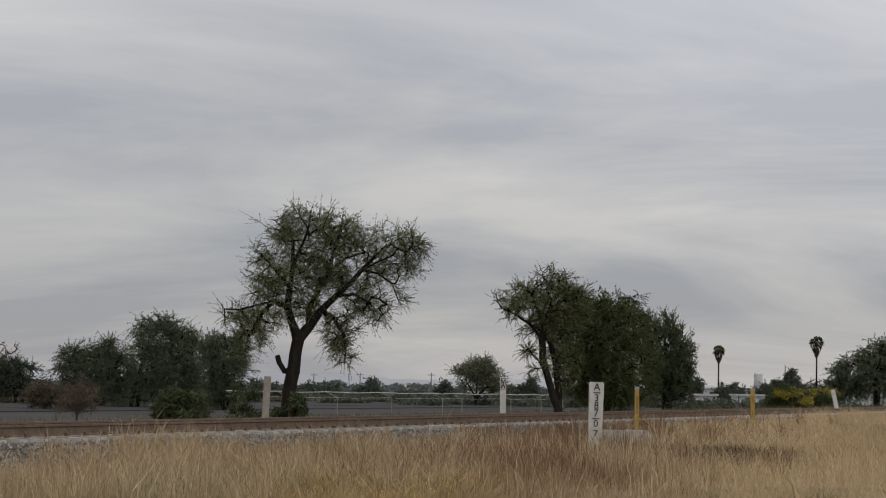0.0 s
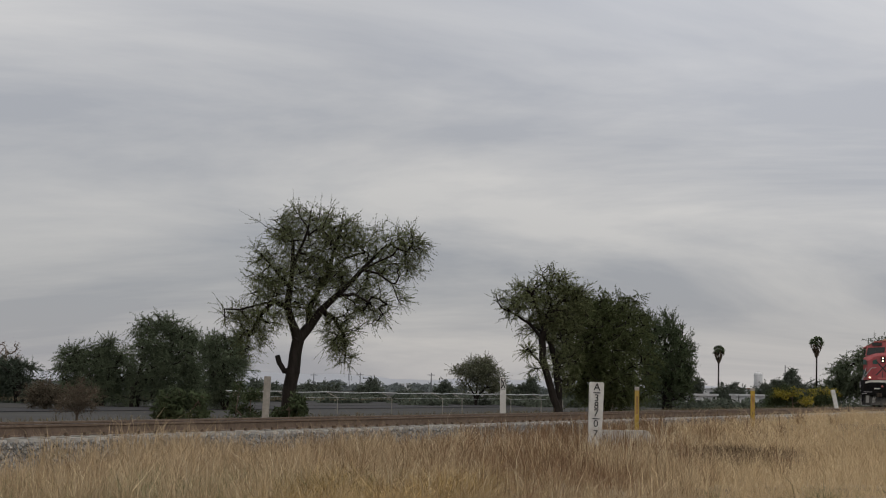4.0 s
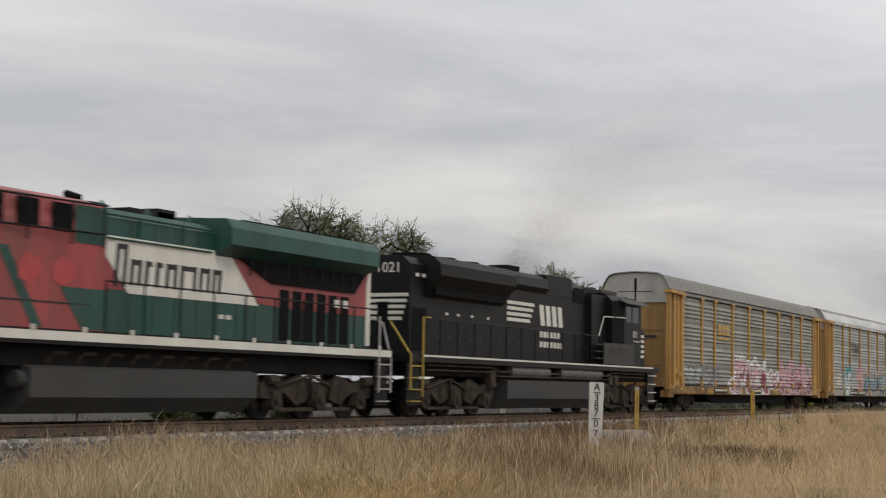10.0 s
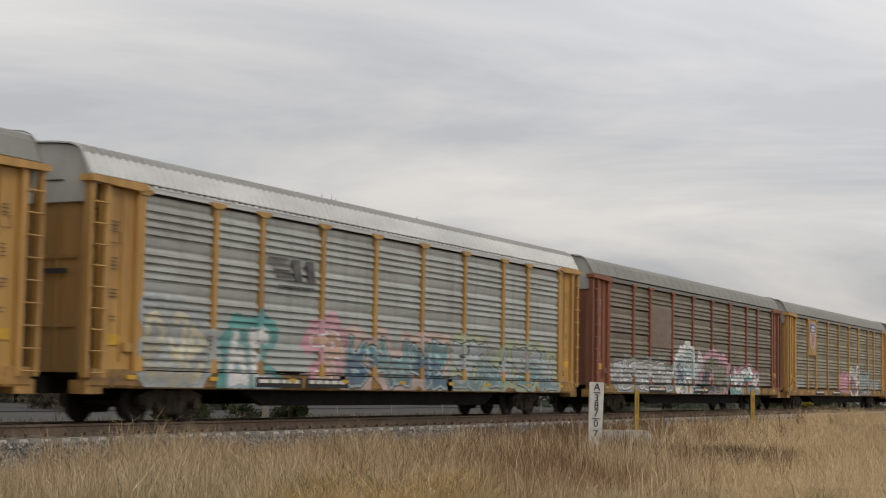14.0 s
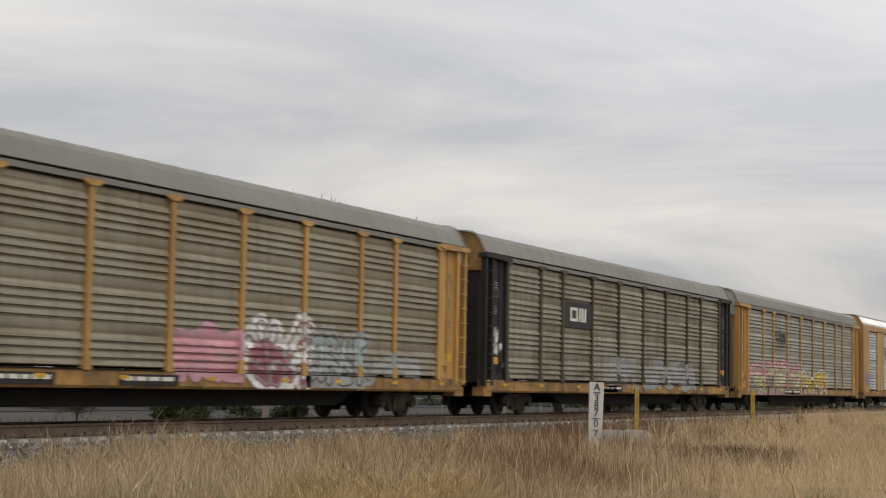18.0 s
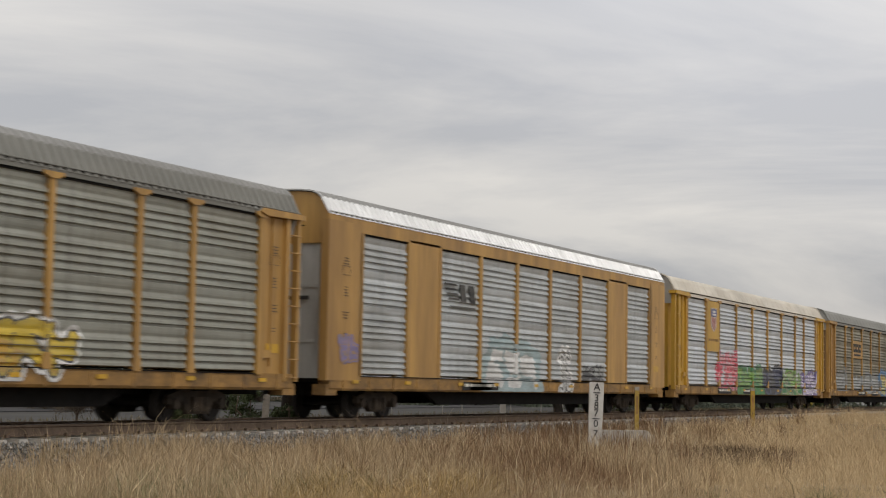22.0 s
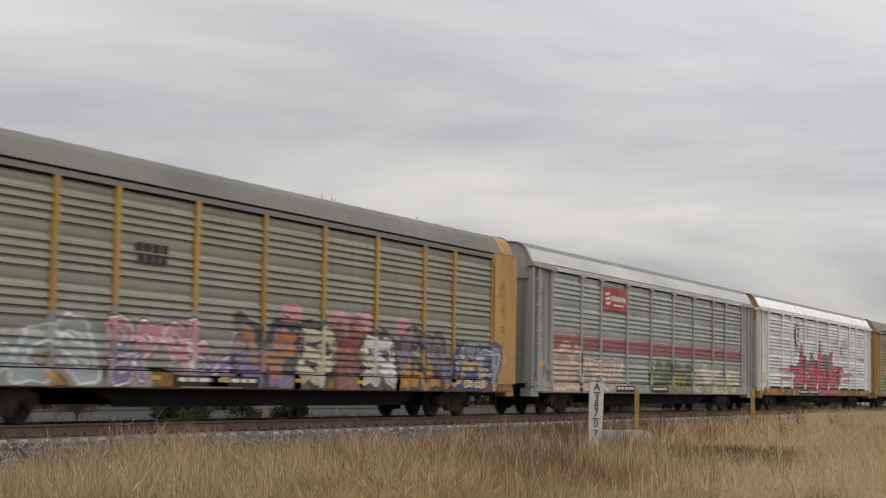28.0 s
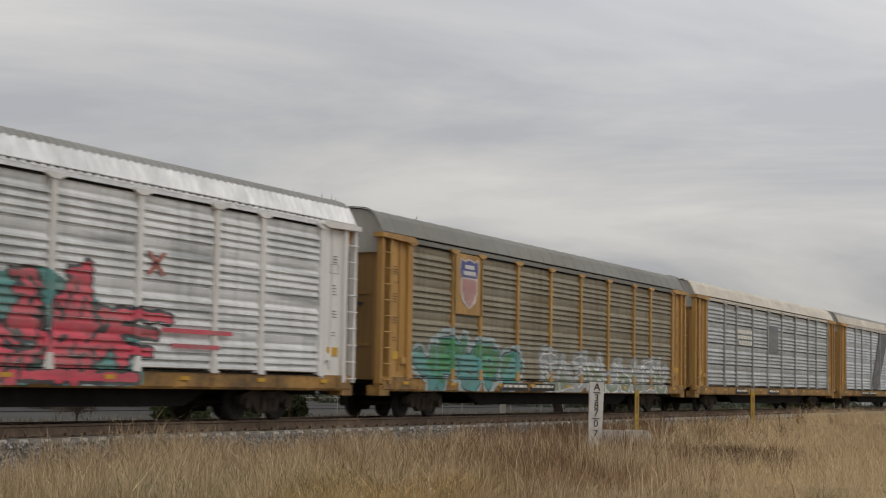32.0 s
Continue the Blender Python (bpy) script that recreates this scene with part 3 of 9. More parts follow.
def build_grass():
    def tall(x, y):
        d, u = fan(x, y)
        worn = np.clip((u - 0.06) / 0.05, 0, 1) * np.clip((36.5 - d) / 2.5, 0, 1)
        clump = np.sin(x * 2.1 + 1.7 * np.sin(y * 1.3)) * np.sin(y * 2.4 + 1.1 * np.sin(x * 0.9))
        h = 0.39 + 0.11 * clump + 0.12 * np.sin(x * 0.5 + y) ** 2 + 0.10 * np.clip((x - 14) / 30, 0, 1) + 0.08 * np.sin(x * 1.3) * np.sin(y * 1.1) + 0.24 * np.exp(-((x - 25.8) / 2.6) ** 2) * np.clip((y + 10) / 4, 0, 1) + 0.08 * np.clip((x - 38) / 3, 0, 1) * np.clip((48 - x) / 4, 0, 1)
        return h * (1 - 0.72 * worn)
    thin = lambda x, y: 0.0010 + 0.00011 * np.hypot(x, y + 22)
    def brown_share(x, y):
        """Where russet weeds take over from straw: a belt in the middle of the field."""
        d, u = fan(x, y)
        belt = np.exp(-((u - 0.06) / 0.085) ** 2) * np.clip((d - 16) / 8, 0, 1)
        return np.clip(belt * (0.85 + 0.35 * np.sin(x * 0.8) * np.sin(y * 0.9)), 0, 0.95)
    pale = lambda x, y: np.clip((fan(x, y)[1] - 0.10) / 0.08, 0, 1)
    straw = lambda rs, x, y: rs.rand(len(x)) > brown_share(x, y)
    russet = lambda rs, x, y: rs.rand(len(x)) < 0.07 * (1 - pale(x, y)) + brown_share(x, y)
    blades("dry_grass", "tall dry straw-coloured grass", 175000, wedge(14.5, 42, 0.30, keep=lambda rs, x, y: straw(rs, x, y) & (rs.rand(len(x)) > pale(x, y))), tall, thin, M["straw"], 11, 0.4, 60)
    blades("pale_grass", "pale bleached dry grass", 220000, wedge(14.5, 42, 0.30, keep=lambda rs, x, y: straw(rs, x, y) & (rs.rand(len(x)) < pale(x, y))), lambda x, y: tall(x, y) * 0.9, lambda x, y: thin(x, y) * 0.75, M["straw_pale"], 18, 0.8, 25)
    blades("dry_grass", "tall dry straw-coloured grass", 110000, wedge(36, 112, 0.30, keep=straw), lambda x, y: 0.56 + 0.10 * np.sin(x * 0.4 + y * 0.7), lambda x, y: 0.0026 + 0.00006 * x, M["straw_pale"], 12, 0.75, 25)
    blades("russet_grass", "russet brown dry weeds among the grass", 190000, wedge(16, 75, 0.30, keep=russet), lambda x, y: tall(x, y) * 1.05, lambda x, y: thin(x, y) * 1.15, M["russet"], 13, 0.5, 45)
    blades("golden_grass", "golden dry grass tufts", 40000, wedge(14.5, 34, 0.30, keep=lambda rs, x, y: patchy(0.4, 0.5, 0.6)(rs, x, y) & (pale(x, y) < 0.6)), lambda x, y: tall(x, y) * 1.1, thin, M["gold"], 14, 0.6, 70)
    blades("seed_stalks", "long pale seed stalks standing above the grass", 3200, wedge(14.5, 45, 0.30, keep=lambda rs, x, y: patchy(0.3, 0.0, 2.6)(rs, x, y) & (pale(x, y) < 0.7)), lambda x, y: tall(x, y) * 1.5, lambda x, y: 0.002 + 0.00008 * x, M["pale_stalk"], 16, 0.45)
    # a band of darkened blades draws the shaded step in the field
    def tufts(rs, n):
        a = rs.rand(n)
        d = 36.6 + rs.randn(n) * (0.25 + 0.6 * a)
        u = d * (0.135 + 0.075 * a) + 0.5 * rs.randn(n)
        return 0.8986 * d + 0.4387 * u, -21.984 + 0.4387 * d - 0.8986 * u
    blades("dark_weeds", "low weeds coloured dark for the shade of a worn edge", 8500, tufts, lambda x, y: 0.36 + 0.16 * np.sin(x * 2.3) * np.sin(x * 0.9), thin, M["dark_weeds"], 17, 0.7)
    # arching bunches in the foreground and a thin green growth between the stalks
    def bunches(rs, n):
        d = 15.2 + 6.5 * rs.rand(n) ** 1.2
        u = d * (-0.10 + 0.13 * rs.rand(n))
        return 0.8986 * d + 0.4387 * u, -21.984 + 0.4387 * d - 0.8986 * u
    blades("bunch_grass", "arching golden olive bunch grass", 30000, bunches, lambda x, y: 0.46 + 0.12 * np.sin(x * 3.1) * np.sin(y * 2.7), lambda x, y: 0.0032 + 0 * x, M["bunch"], 31, 0.95, 130)
    blades("green_grass", "short green grass between the dry stalks", 42000, wedge(14.5, 30, 0.30, keep=lambda rs, x, y: patchy(0.55, 0.0, 4.1)(rs, x, y) & (rs.rand(len(x)) < np.clip(0.45 - 3.2 * fan(x, y)[1], 0.1, 1))), lambda x, y: tall(x, y) * 0.85, thin, M["green_blade"], 32, 0.7, 90)
    # grass and weeds beyond the line
    def beyond(rs, n):
        d = 70 + 230 * rs.rand(n) ** 1.3
        u = (rs.rand(n) * 2 - 1) * 0.31 * d
        x, y = 0.8986 * d + 0.4387 * u, -21.984 + 0.4387 * d - 0.8986 * u
        ok = (y > 42.0) & (d < 190)
        return x[ok], y[ok]
    blades("field_grass", "thin dry grass on the field beyond the railway", 26000, beyond, lambda x, y: 0.12 + 0 * x, lambda x, y: 0.02 + 0.0 * x, M["field_straw"], 15, 0.9)
    def verge(rs, n):
        x, y = 20 + 130 * rs.rand(n) ** 1.2, 2.4 + 8.5 * rs.rand(n) ** 1.3
        return x, y
    blades("verge_grass", "dull weedy grass on the far verge of the railway", 16000, verge, lambda x, y: 0.12 + 0.10 * np.sin(x * 0.6 + y) ** 2 + 0.3 * np.clip((24 - x) / 4, 0, 1), lambda x, y: 0.006 + 0.00006 * x, M["verge"], 19, 0.6)


def grow(limbs, lobes, seed, n_twigs, step=0.45, clump=0.17):
    """A branch skeleton: given limbs, then twigs that reach for random places in the crown's lobes."""
    rs = np.random.RandomState(seed)
    nodes, parents, heavy = [], [], []
    for limb in limbs:
        prev = -1
        pts = [np.array(p, float) for p in limb["pts"]]
        if nodes and limb.get("join", True):
            prev = int(np.argmin([np.linalg.norm(q - pts[0]) for q in nodes]))
        for i, (p, q) in enumerate(zip(pts, pts[1:])):
            k = max(1, int(np.linalg.norm(q - p) / 0.4))
            for j in range(0 if (i == 0 and prev < 0) else 1, k + 1):
                w = p + (q - p) * j / k + rs.randn(3) * 0.02
                nodes.append(w), parents.append(prev)
                prev = len(nodes) - 1
        heavy.append((prev, limb.get("stout", 0)))
    tips = []
    targets = []
    weights = np.array([l[3] * l[4] for l in lobes], float)
    for i in rs.choice(len(lobes), max(1, n_twigs // 7), p=weights / weights.sum()):
        cx, cy, cz, rx, rz = lobes[i]
        d = rs.randn(3)
        d *= (0.25 + 0.75 * rs.rand() ** 0.5) / np.linalg.norm(d)
        for _ in range(7):          # clumps of twigs with gaps between them
            e = d + rs.randn(3) * clump
            targets.append(np.array([cx + e[0] * rx, cy + e[1] * (rx + rz) / 2, cz + e[2] * rz]))
    start = np.array(nodes)
    targets.sort(key=lambda q: np.min(np.linalg.norm(start - q, axis=1)))
    arr = np.zeros((len(nodes) + n_twigs * 14, 3)); arr[:len(nodes)] = start
    count = len(nodes)
    for q in targets:
        dist = np.linalg.norm(arr[:count] - q, axis=1) + 0.35 * np.maximum(0, arr[:count, 2] - q[2])
        j = int(np.argmin(dist))
        d = np.linalg.norm(arr[j] - q)
        k = min(12, max(1, int(d / step)))
        prev, p0 = j, arr[j].copy()
        sag = rs.randn(3) * 0.12 * d
        for s in range(1, k + 1):
            f = s / k
            arr[count] = p0 + (q - p0) * f + sag * 4 * f * (1 - f) * 0.6
            parents.append(prev)
            prev = count
            count += 1
        tips.append(prev)
    arr = arr[:count]
    load = np.zeros(count)
    for i, extra in heavy:
        load[i] += extra
    for i in range(count - 1, -1, -1):
        load[i] = max(load[i], 1.0)
        if parents[i] >= 0:
            load[parents[i]] += load[i]
    return arr, parents, load, tips


def wood_mesh(arr, parents, load, thick, name, material, r_min=0.008, power=0.5):
    r = np.maximum(r_min, thick * (load / load.max()) ** power)
    v, f = [], []
    n = 5
    for i, p in enumerate(parents):
        if p < 0:
            continue
        a, b = arr[p], arr[i]
        d = b - a
        ln = np.linalg.norm(d)
        if ln < 1e-5:
            continue
        d = d / ln
        u = np.cross(d, (0.3, 0.9, 0.1)); u /= np.linalg.norm(u)
        w = np.cross(d, u)
        base = len(v)
        a = a - d * min(0.35 * ln, 0.6 * r[i])
        ra = min(r[p], r[i] * 1.6)
        for c, rr in ((a, ra), (b, r[i])):
            for k in range(n):
                t = 2 * math.pi * k / n
                v.append(c + (u * math.cos(t) + w * math.sin(t)) * rr)
        for k in range(n):
            f.append((base + k, base + (k + 1) % n, base + n + (k + 1) % n, base + n + k))
    me = raw_mesh(name, v, f, [material])
    me.polygons.foreach_set("use_smooth", [True] * len(me.polygons))
    return me


def leaf_mesh(centres, per, spread, size, seed, name, material, droop=0.1):
    """Small pointed leaves scattered round twig places."""
    rs = np.random.RandomState(seed)
    c = np.repeat(np.asarray(centres), per, axis=0)
    n = len(c)
    off = rs.randn(n, 3)
    off *= (spread * 1.6 * rs.rand(n) ** 0.5 / np.linalg.norm(off, axis=1))[:, None]
    off[:, 2] -= droop * rs.rand(n)             # leaves hang in strands
    c = c + off
    a = rs.randn(n, 3)
    a[:, 2] -= 2.2 * min(1.0, droop)
    a /= np.linalg.norm(a, axis=1)[:, None]
    b = np.cross(a, rs.randn(n, 3)); b /= np.linalg.norm(b, axis=1)[:, None]
    s = size * (0.5 + rs.rand(n))[:, None]
    v = np.stack([c - a * s, c + b * s * 0.3, c + a * s, c - b * s * 0.3], 1).reshape(-1, 3)
    f = np.arange(4 * n).reshape(-1, 4)
    return raw_mesh(name, v, f, [material])


def strand_mesh(tips, outward, per, length, leaves, size, seed, material, bark, droop, r=0.0045):
    """Feathery sprays: thin bent twigs from every branch tip, with narrow leaflets along them."""
    rs = np.random.RandomState(seed)
    p0, out = np.repeat(tips, per, axis=0), np.repeat(outward, per, axis=0)
    n = len(p0)
    d = out * 0.8 + rs.randn(n, 3) * 0.55
    d[:, 2] -= droop * 0.6
    d /= np.linalg.norm(d, axis=1)[:, None]
    ln = length * (0.45 + 0.8 * rs.rand(n))
    bend = rs.randn(n, 3) * 0.16
    bend[:, 2] -= droop * 0.55
    def along(s):
        return p0 + d * (ln * s)[:, None] + bend * (ln * s * s)[:, None]
    # twigs, three-sided in two lengths
    u = np.cross(d, rs.randn(n, 3)); u /= np.linalg.norm(u, axis=1)[:, None]
    w = np.cross(d, u)
    rings = []
    for s, rr in ((0.0, r), (0.5, r * 0.8), (1.0, r * 0.4)):
        c = along(np.full(n, s))
        rings += [c + (u * math.cos(t) + w * math.sin(t)) * rr for t in (0.0, 2.094, 4.189)]
    v = np.stack(rings, 1).reshape(-1, 3)
    quads = np.array([(b + k, b + (k + 1) % 3, b + 3 + (k + 1) % 3, b + 3 + k) for b in (0, 3) for k in range(3)])
    f = (quads[None] + 9 * np.arange(n)[:, None, None]).reshape(-1, 4)
    wood = raw_mesh("twig_spray", v, f, [bark])
    cs, ax = [], []
    for k in range(leaves):
        s = (k + rs.rand(n)) / leaves * 0.9 + 0.12
        c = along(s)
        a = d * 0.5 + rs.randn(n, 3) * 0.75
        a[:, 2] -= droop * 0.5
        a /= np.linalg.norm(a, axis=1)[:, None]
        cs.append(c + a * size * 0.8), ax.append(a)
    c, a = np.concatenate(cs), np.concatenate(ax)
    m = len(c)
    b = np.cross(a, rs.randn(m, 3)); b /= np.linalg.norm(b, axis=1)[:, None]
    q = size * (0.5 + rs.rand(m))[:, None]
    v = np.stack([c - a * q * 0.7 + b * q * 0.38, c + a * q, c - a * q * 0.7 - b * q * 0.38], 1).reshape(-1, 3)
    return wood, raw_mesh("crown", v, np.arange(3 * m).reshape(-1, 3), [material])


def tree(name, label, place, limbs, lobes, leaf, seed, twigs=300, thick=0.3, per=30, spread=0.22, size=0.07, kind_name="tree", bark="bark", all_nodes=False, droop=0.1, clump=0.17, r_min=0.008, strands=0, reach=0.6):
    rt = root(name, Matrix.Translation(place) @ pose(0, 0, 0, 0, 0, TURN), label, kind_name)
    arr, parents, load, tips = grow(limbs, lobes, seed, twigs, clump=clump)
    put("trunk", wood_mesh(arr, parents, load, thick, "trunk", M[bark], r_min), rt)
    ends = arr[tips]
    back = arr[[parents[t] for t in tips]]
    if strands:
        out = ends - back
        out /= np.linalg.norm(out, axis=1)[:, None] + 1e-6
        wood, leaves = strand_mesh(ends, out, strands, reach, per, size, seed + 1, M[leaf], M[bark], droop, min(0.0045, r_min * 0.65))
        if r_min > 0.0045:
            tagged(put("twig_spray", wood, rt), kind="stuff")
        put("crown", leaves, rt)
        return rt
    if all_nodes:
        ends = np.concatenate([ends, (back + ends) / 2])
    put("crown", leaf_mesh(ends, per, spread, size, seed + 1, "crown", M[leaf], droop), rt)
    return rt


def build_trees():
    tree("mesquite_tree", "tall sparse olive-green mesquite tree with a forked dark trunk", at(-5.27, 55.0, GROUND),
         [{"pts": [(0.0, 0, 0.0), (-0.02, 0, 0.91), (0.02, 0, 1.49), (0.12, 0, 2.17), (0.21, 0, 2.75), (0.31, 0, 3.24)]},
          {"pts": [(0.04, 0, 1.92), (-0.15, 0.1, 2.17), (-0.33, 0.15, 2.4), (-0.45, 0.2, 2.64)], "stout": 110},
          {"pts": [(0.31, 0, 3.24), (0.64, 0.2, 3.74), (1.05, 0.3, 4.2), (1.55, 0.3, 4.75), (1.99, 0.2, 5.17), (2.44, 0, 5.6), (2.94, -0.2, 5.91), (3.45, -0.2, 6.14)]},
          {"pts": [(1.99, 0.2, 5.17), (2.32, 0.3, 5.6), (2.77, 0.4, 6.04), (3.1, 0.5, 6.41), (3.45, 0.5, 6.64)]},
          {"pts": [(0.31, 0, 3.24), (0.08, -0.2, 3.78), (-0.08, -0.3, 4.3), (0.0, -0.4, 4.98), (0.12, -0.5, 5.75), (0.0, -0.4, 6.53), (-0.31, -0.3, 7.01), (-0.58, -0.2, 7.26), (-0.81, -0.2, 7.28)]},
          {"pts": [(0.64, 0.2, 3.74), (0.54, 0.6, 4.3), (0.85, 0.8, 4.88), (1.22, 0.8, 5.66), (1.47, 0.7, 6.53), (1.63, 0.6, 7.07)]},
          {"pts": [(0.12, -0.5, 5.75), (0.39, -0.6, 6.33), (0.6, -0.8, 6.92), (0.7, -0.8, 7.59)]},
          {"pts": [(-0.08, -0.3, 4.3), (-0.52, -0.6, 4.49), (-1.05, -0.9, 4.36), (-1.59, -1.1, 4.17), (-2.07, -1.2, 4.17)]},
          {"pts": [(1.22, 0.8, 5.66), (1.8, 0.9, 6.14), (2.48, 1, 6.33)]},
          {"pts": [(1.05, 0.3, 4.2), (1.47, 0.6, 3.97), (1.76, 0.9, 3.53), (1.86, 1.0, 2.94), (1.82, 1.1, 2.46)]},
          {"pts": [(1.55, 0.3, 4.75), (2.19, -0.2, 4.75), (2.67, -0.3, 4.49), (2.9, -0.3, 4.01)]},
          {"pts": [(2.44, 0, 5.6), (3.02, -0.2, 5.52), (3.49, -0.3, 5.17), (3.7, -0.3, 4.59)]},
          {"pts": [(-0.52, -0.6, 4.49), (-0.97, -0.5, 4.01), (-1.3, -0.5, 3.43), (-1.39, -0.5, 3.04)]},
          {"pts": [(0.0, -0.4, 4.98), (-0.62, -0.2, 5.66), (-1.1, 0, 6.14), (-1.39, 0.1, 6.24)]}],
         [(0.54, -0.3, 7.11, 1.2, 0.7), (1.7, 0.4, 6.99, 1.08, 0.58), (-0.43, -0.2, 6.53, 0.74, 0.66), (2.96, 0.4, 6.64, 0.97, 0.54), (3.93, 0, 6.57, 0.62, 0.74), (3.45, 0.2, 6.04, 0.97, 0.66), (0.93, 0.4, 6.33, 1.45, 0.97), (-0.23, -0.4, 5.37, 1.12, 0.87), (2.09, 0.8, 5.85, 1.07, 0.81), (-0.81, -0.6, 4.49, 1.07, 0.74), (-1.74, -0.8, 4.05, 0.7, 0.58), (-1.3, -0.6, 3.33, 0.54, 0.66), (1.32, 0.2, 5.08, 0.97, 0.68), (3.68, -0.3, 4.63, 0.43, 0.54), (2.67, 0.5, 4.49, 0.81, 0.7), (1.7, 0.7, 3.62, 0.6, 0.74), (1.76, 1, 2.81, 0.4, 0.43), (0.35, 0.5, 4.4, 0.66, 0.54), (-1.01, 0, 6.14, 0.48, 0.39)],
         "leaf_olive", 21, twigs=1600, thick=0.24, per=22, size=0.026, strands=5, reach=0.5, droop=0.16, clump=0.2, r_min=0.0046)
    tree("mesquite_tree", "leaning mesquite tree with open feathery crown beside the railway", at(5.86, 80.0, GROUND),
         [{"pts": [(0.0, 0, 0.0), (-0.2, 0, 0.79), (-0.48, 0, 1.64), (-0.85, 0, 2.77), (-0.99, 0, 4.17), (-0.76, 0, 5.3), (-0.48, 0, 6.15)]},
          {"pts": [(-0.06, 0.4, 0.57), (-0.06, 0.5, 1.64), (-0.2, 0.6, 2.77), (-0.48, 0.5, 3.89), (-1.04, 0.3, 5.02), (-1.24, 0, 5.72), (-1.46, -0.2, 6.43)]},
          {"pts": [(-0.48, 0, 1.64), (-0.76, -0.3, 2.34), (-1.13, -0.5, 3.05), (-1.75, -0.8, 3.61)]},
          {"pts": [(-0.99, 0, 4.17), (-1.61, -0.3, 4.88), (-2.37, -0.4, 5.36), (-3.01, -0.4, 5.64)]},
          {"pts": [(-0.76, 0, 5.3), (-0.2, 0.3, 5.86), (0.37, 0.6, 6.43)]}],
         [(-1.32, -0.3, 6.48, 1.01, 0.73), (-0.56, 0.3, 6.91, 1.18, 0.56), (-2.17, -0.4, 5.86, 1.07, 0.79), (-2.93, -0.4, 5.64, 0.45, 0.51), (-1.32, -0.3, 5.3, 0.9, 0.85), (-1.89, -0.8, 3.38, 0.73, 0.39), (-1.24, -0.6, 2.77, 0.51, 0.56), (0.65, 0.5, 6.43, 0.96, 0.56), (-0.06, 0.5, 5.72, 1.18, 1.07), (-0.2, 0.8, 4.17, 1.07, 1.07), (0.23, 1, 2.77, 0.79, 1.07), (-0.9, 0.2, 6.0, 1.1, 0.8), (0.5, 0.8, 5.2, 0.9, 1.2), (-0.6, 0.3, 4.7, 0.8, 0.7)],
         "leaf_olive", 22, twigs=800, thick=0.27, per=26, size=0.034, strands=5, reach=0.55, droop=0.15, clump=0.2, r_min=0.008)
    tree("pepper_tree", "broad dense dark green pepper tree", at(8.51, 86.0, GROUND),
         [{"pts": [(0.15, 0, 0.0), (0.09, 0, 1.67), (-0.15, 0, 3.19), (-0.45, 0, 4.7)]},
          {"pts": [(0.09, 0, 1.67), (0.91, 0.5, 3.19), (1.21, 0.8, 4.7)]},
          {"pts": [(-0.15, 0, 3.19), (-1.06, -0.5, 4.4), (-1.36, -0.6, 5.61)]}],
         [(-0.09, -0.8, 4.34, 1.82, 2.18), (0.15, -1, 3.19, 2.06, 1.82), (1.06, 0.6, 5.73, 0.79, 1.15), (-0.51, -0.2, 6.06, 1.15, 0.79), (0.45, -0.6, 1.67, 1.57, 0.61), (-0.91, -0.4, 2.22, 1.15, 0.97), (1.36, -0.5, 2.88, 0.79, 1.33), (-1.6, -0.4, 5.2, 0.9, 1.0), (-1.7, -0.3, 3.8, 0.8, 1.0), (1.5, 0.2, 4.4, 0.8, 1.2), (0.2, -0.6, 5.4, 1.5, 1.0)],
         "leaf_moss", 23, twigs=1400, thick=0.35, r_min=0.004, per=32, size=0.046, strands=5, reach=0.65, droop=0.6, clump=0.28)
    tree("cypress_tree", "tall dark green tree with an upright ragged crown", at(16.73, 120.0, GROUND),
         [{"pts": [(0.0, 0, 0.0), (0.0, 0, 3.02), (-0.21, 0, 5.55)]},
          {"pts": [(0.0, 0, 2.17), (0.97, 0.3, 3.86), (1.06, 0.4, 5.13)]},
          {"pts": [(0.0, 0, 2.17), (-1.06, -0.3, 4.29), (-1.27, -0.4, 5.98)]}],
         [(-1.39, -0.3, 5.47, 0.51, 1.52), (-0.76, 0, 5.89, 0.42, 1.18), (0.08, 0.2, 5.72, 0.59, 1.44), (1.01, 0.3, 4.54, 0.59, 1.52), (1.65, 0.2, 3.65, 0.34, 1.1), (0.0, 0, 3.02, 1.69, 1.77), (-1.35, -0.5, 2.81, 0.85, 1.69), (0.85, 0.3, 2.17, 0.93, 1.18)],
         "leaf_dark", 24, twigs=1000, thick=0.4, per=26, size=0.055, r_min=0.004, strands=5, reach=0.6, droop=-0.5, clump=0.24)
    tree("pepper_tree", "rounded dark green pepper tree in the grove beyond the line", at(-22.92, 106.0, GROUND),
         [{"pts": [(0.37, 0, 0.0), (0.3, 0, 1.09), (0.0, 0, 2.58)]},
          {"pts": [(0.3, 0, 1.09), (-0.75, -0.4, 2.58), (-1.31, -0.5, 3.33)]},
          {"pts": [(0.3, 0, 1.09), (1.31, 0.4, 2.58)]}],
         [(-1.57, -0.3, 3.51, 0.67, 0.52), (0.45, 0.3, 3.7, 0.9, 0.6), (-0.56, -0.2, 2.95, 1.34, 0.82), (-1.94, -0.3, 2.5, 0.6, 0.82), (1.31, 0.4, 2.77, 0.97, 0.97), (0.19, -0.4, 1.91, 1.94, 1.27), (2.16, 0.2, 2.21, 0.6, 1.49), (-1.12, -0.3, 1.09, 1.19, 0.9), (1.31, -0.3, 0.9, 1.27, 0.82)],
         "leaf_grey", 25, twigs=900, thick=0.35, per=26, size=0.05, r_min=0.004, strands=5, reach=0.8, droop=0.4, clump=0.2)
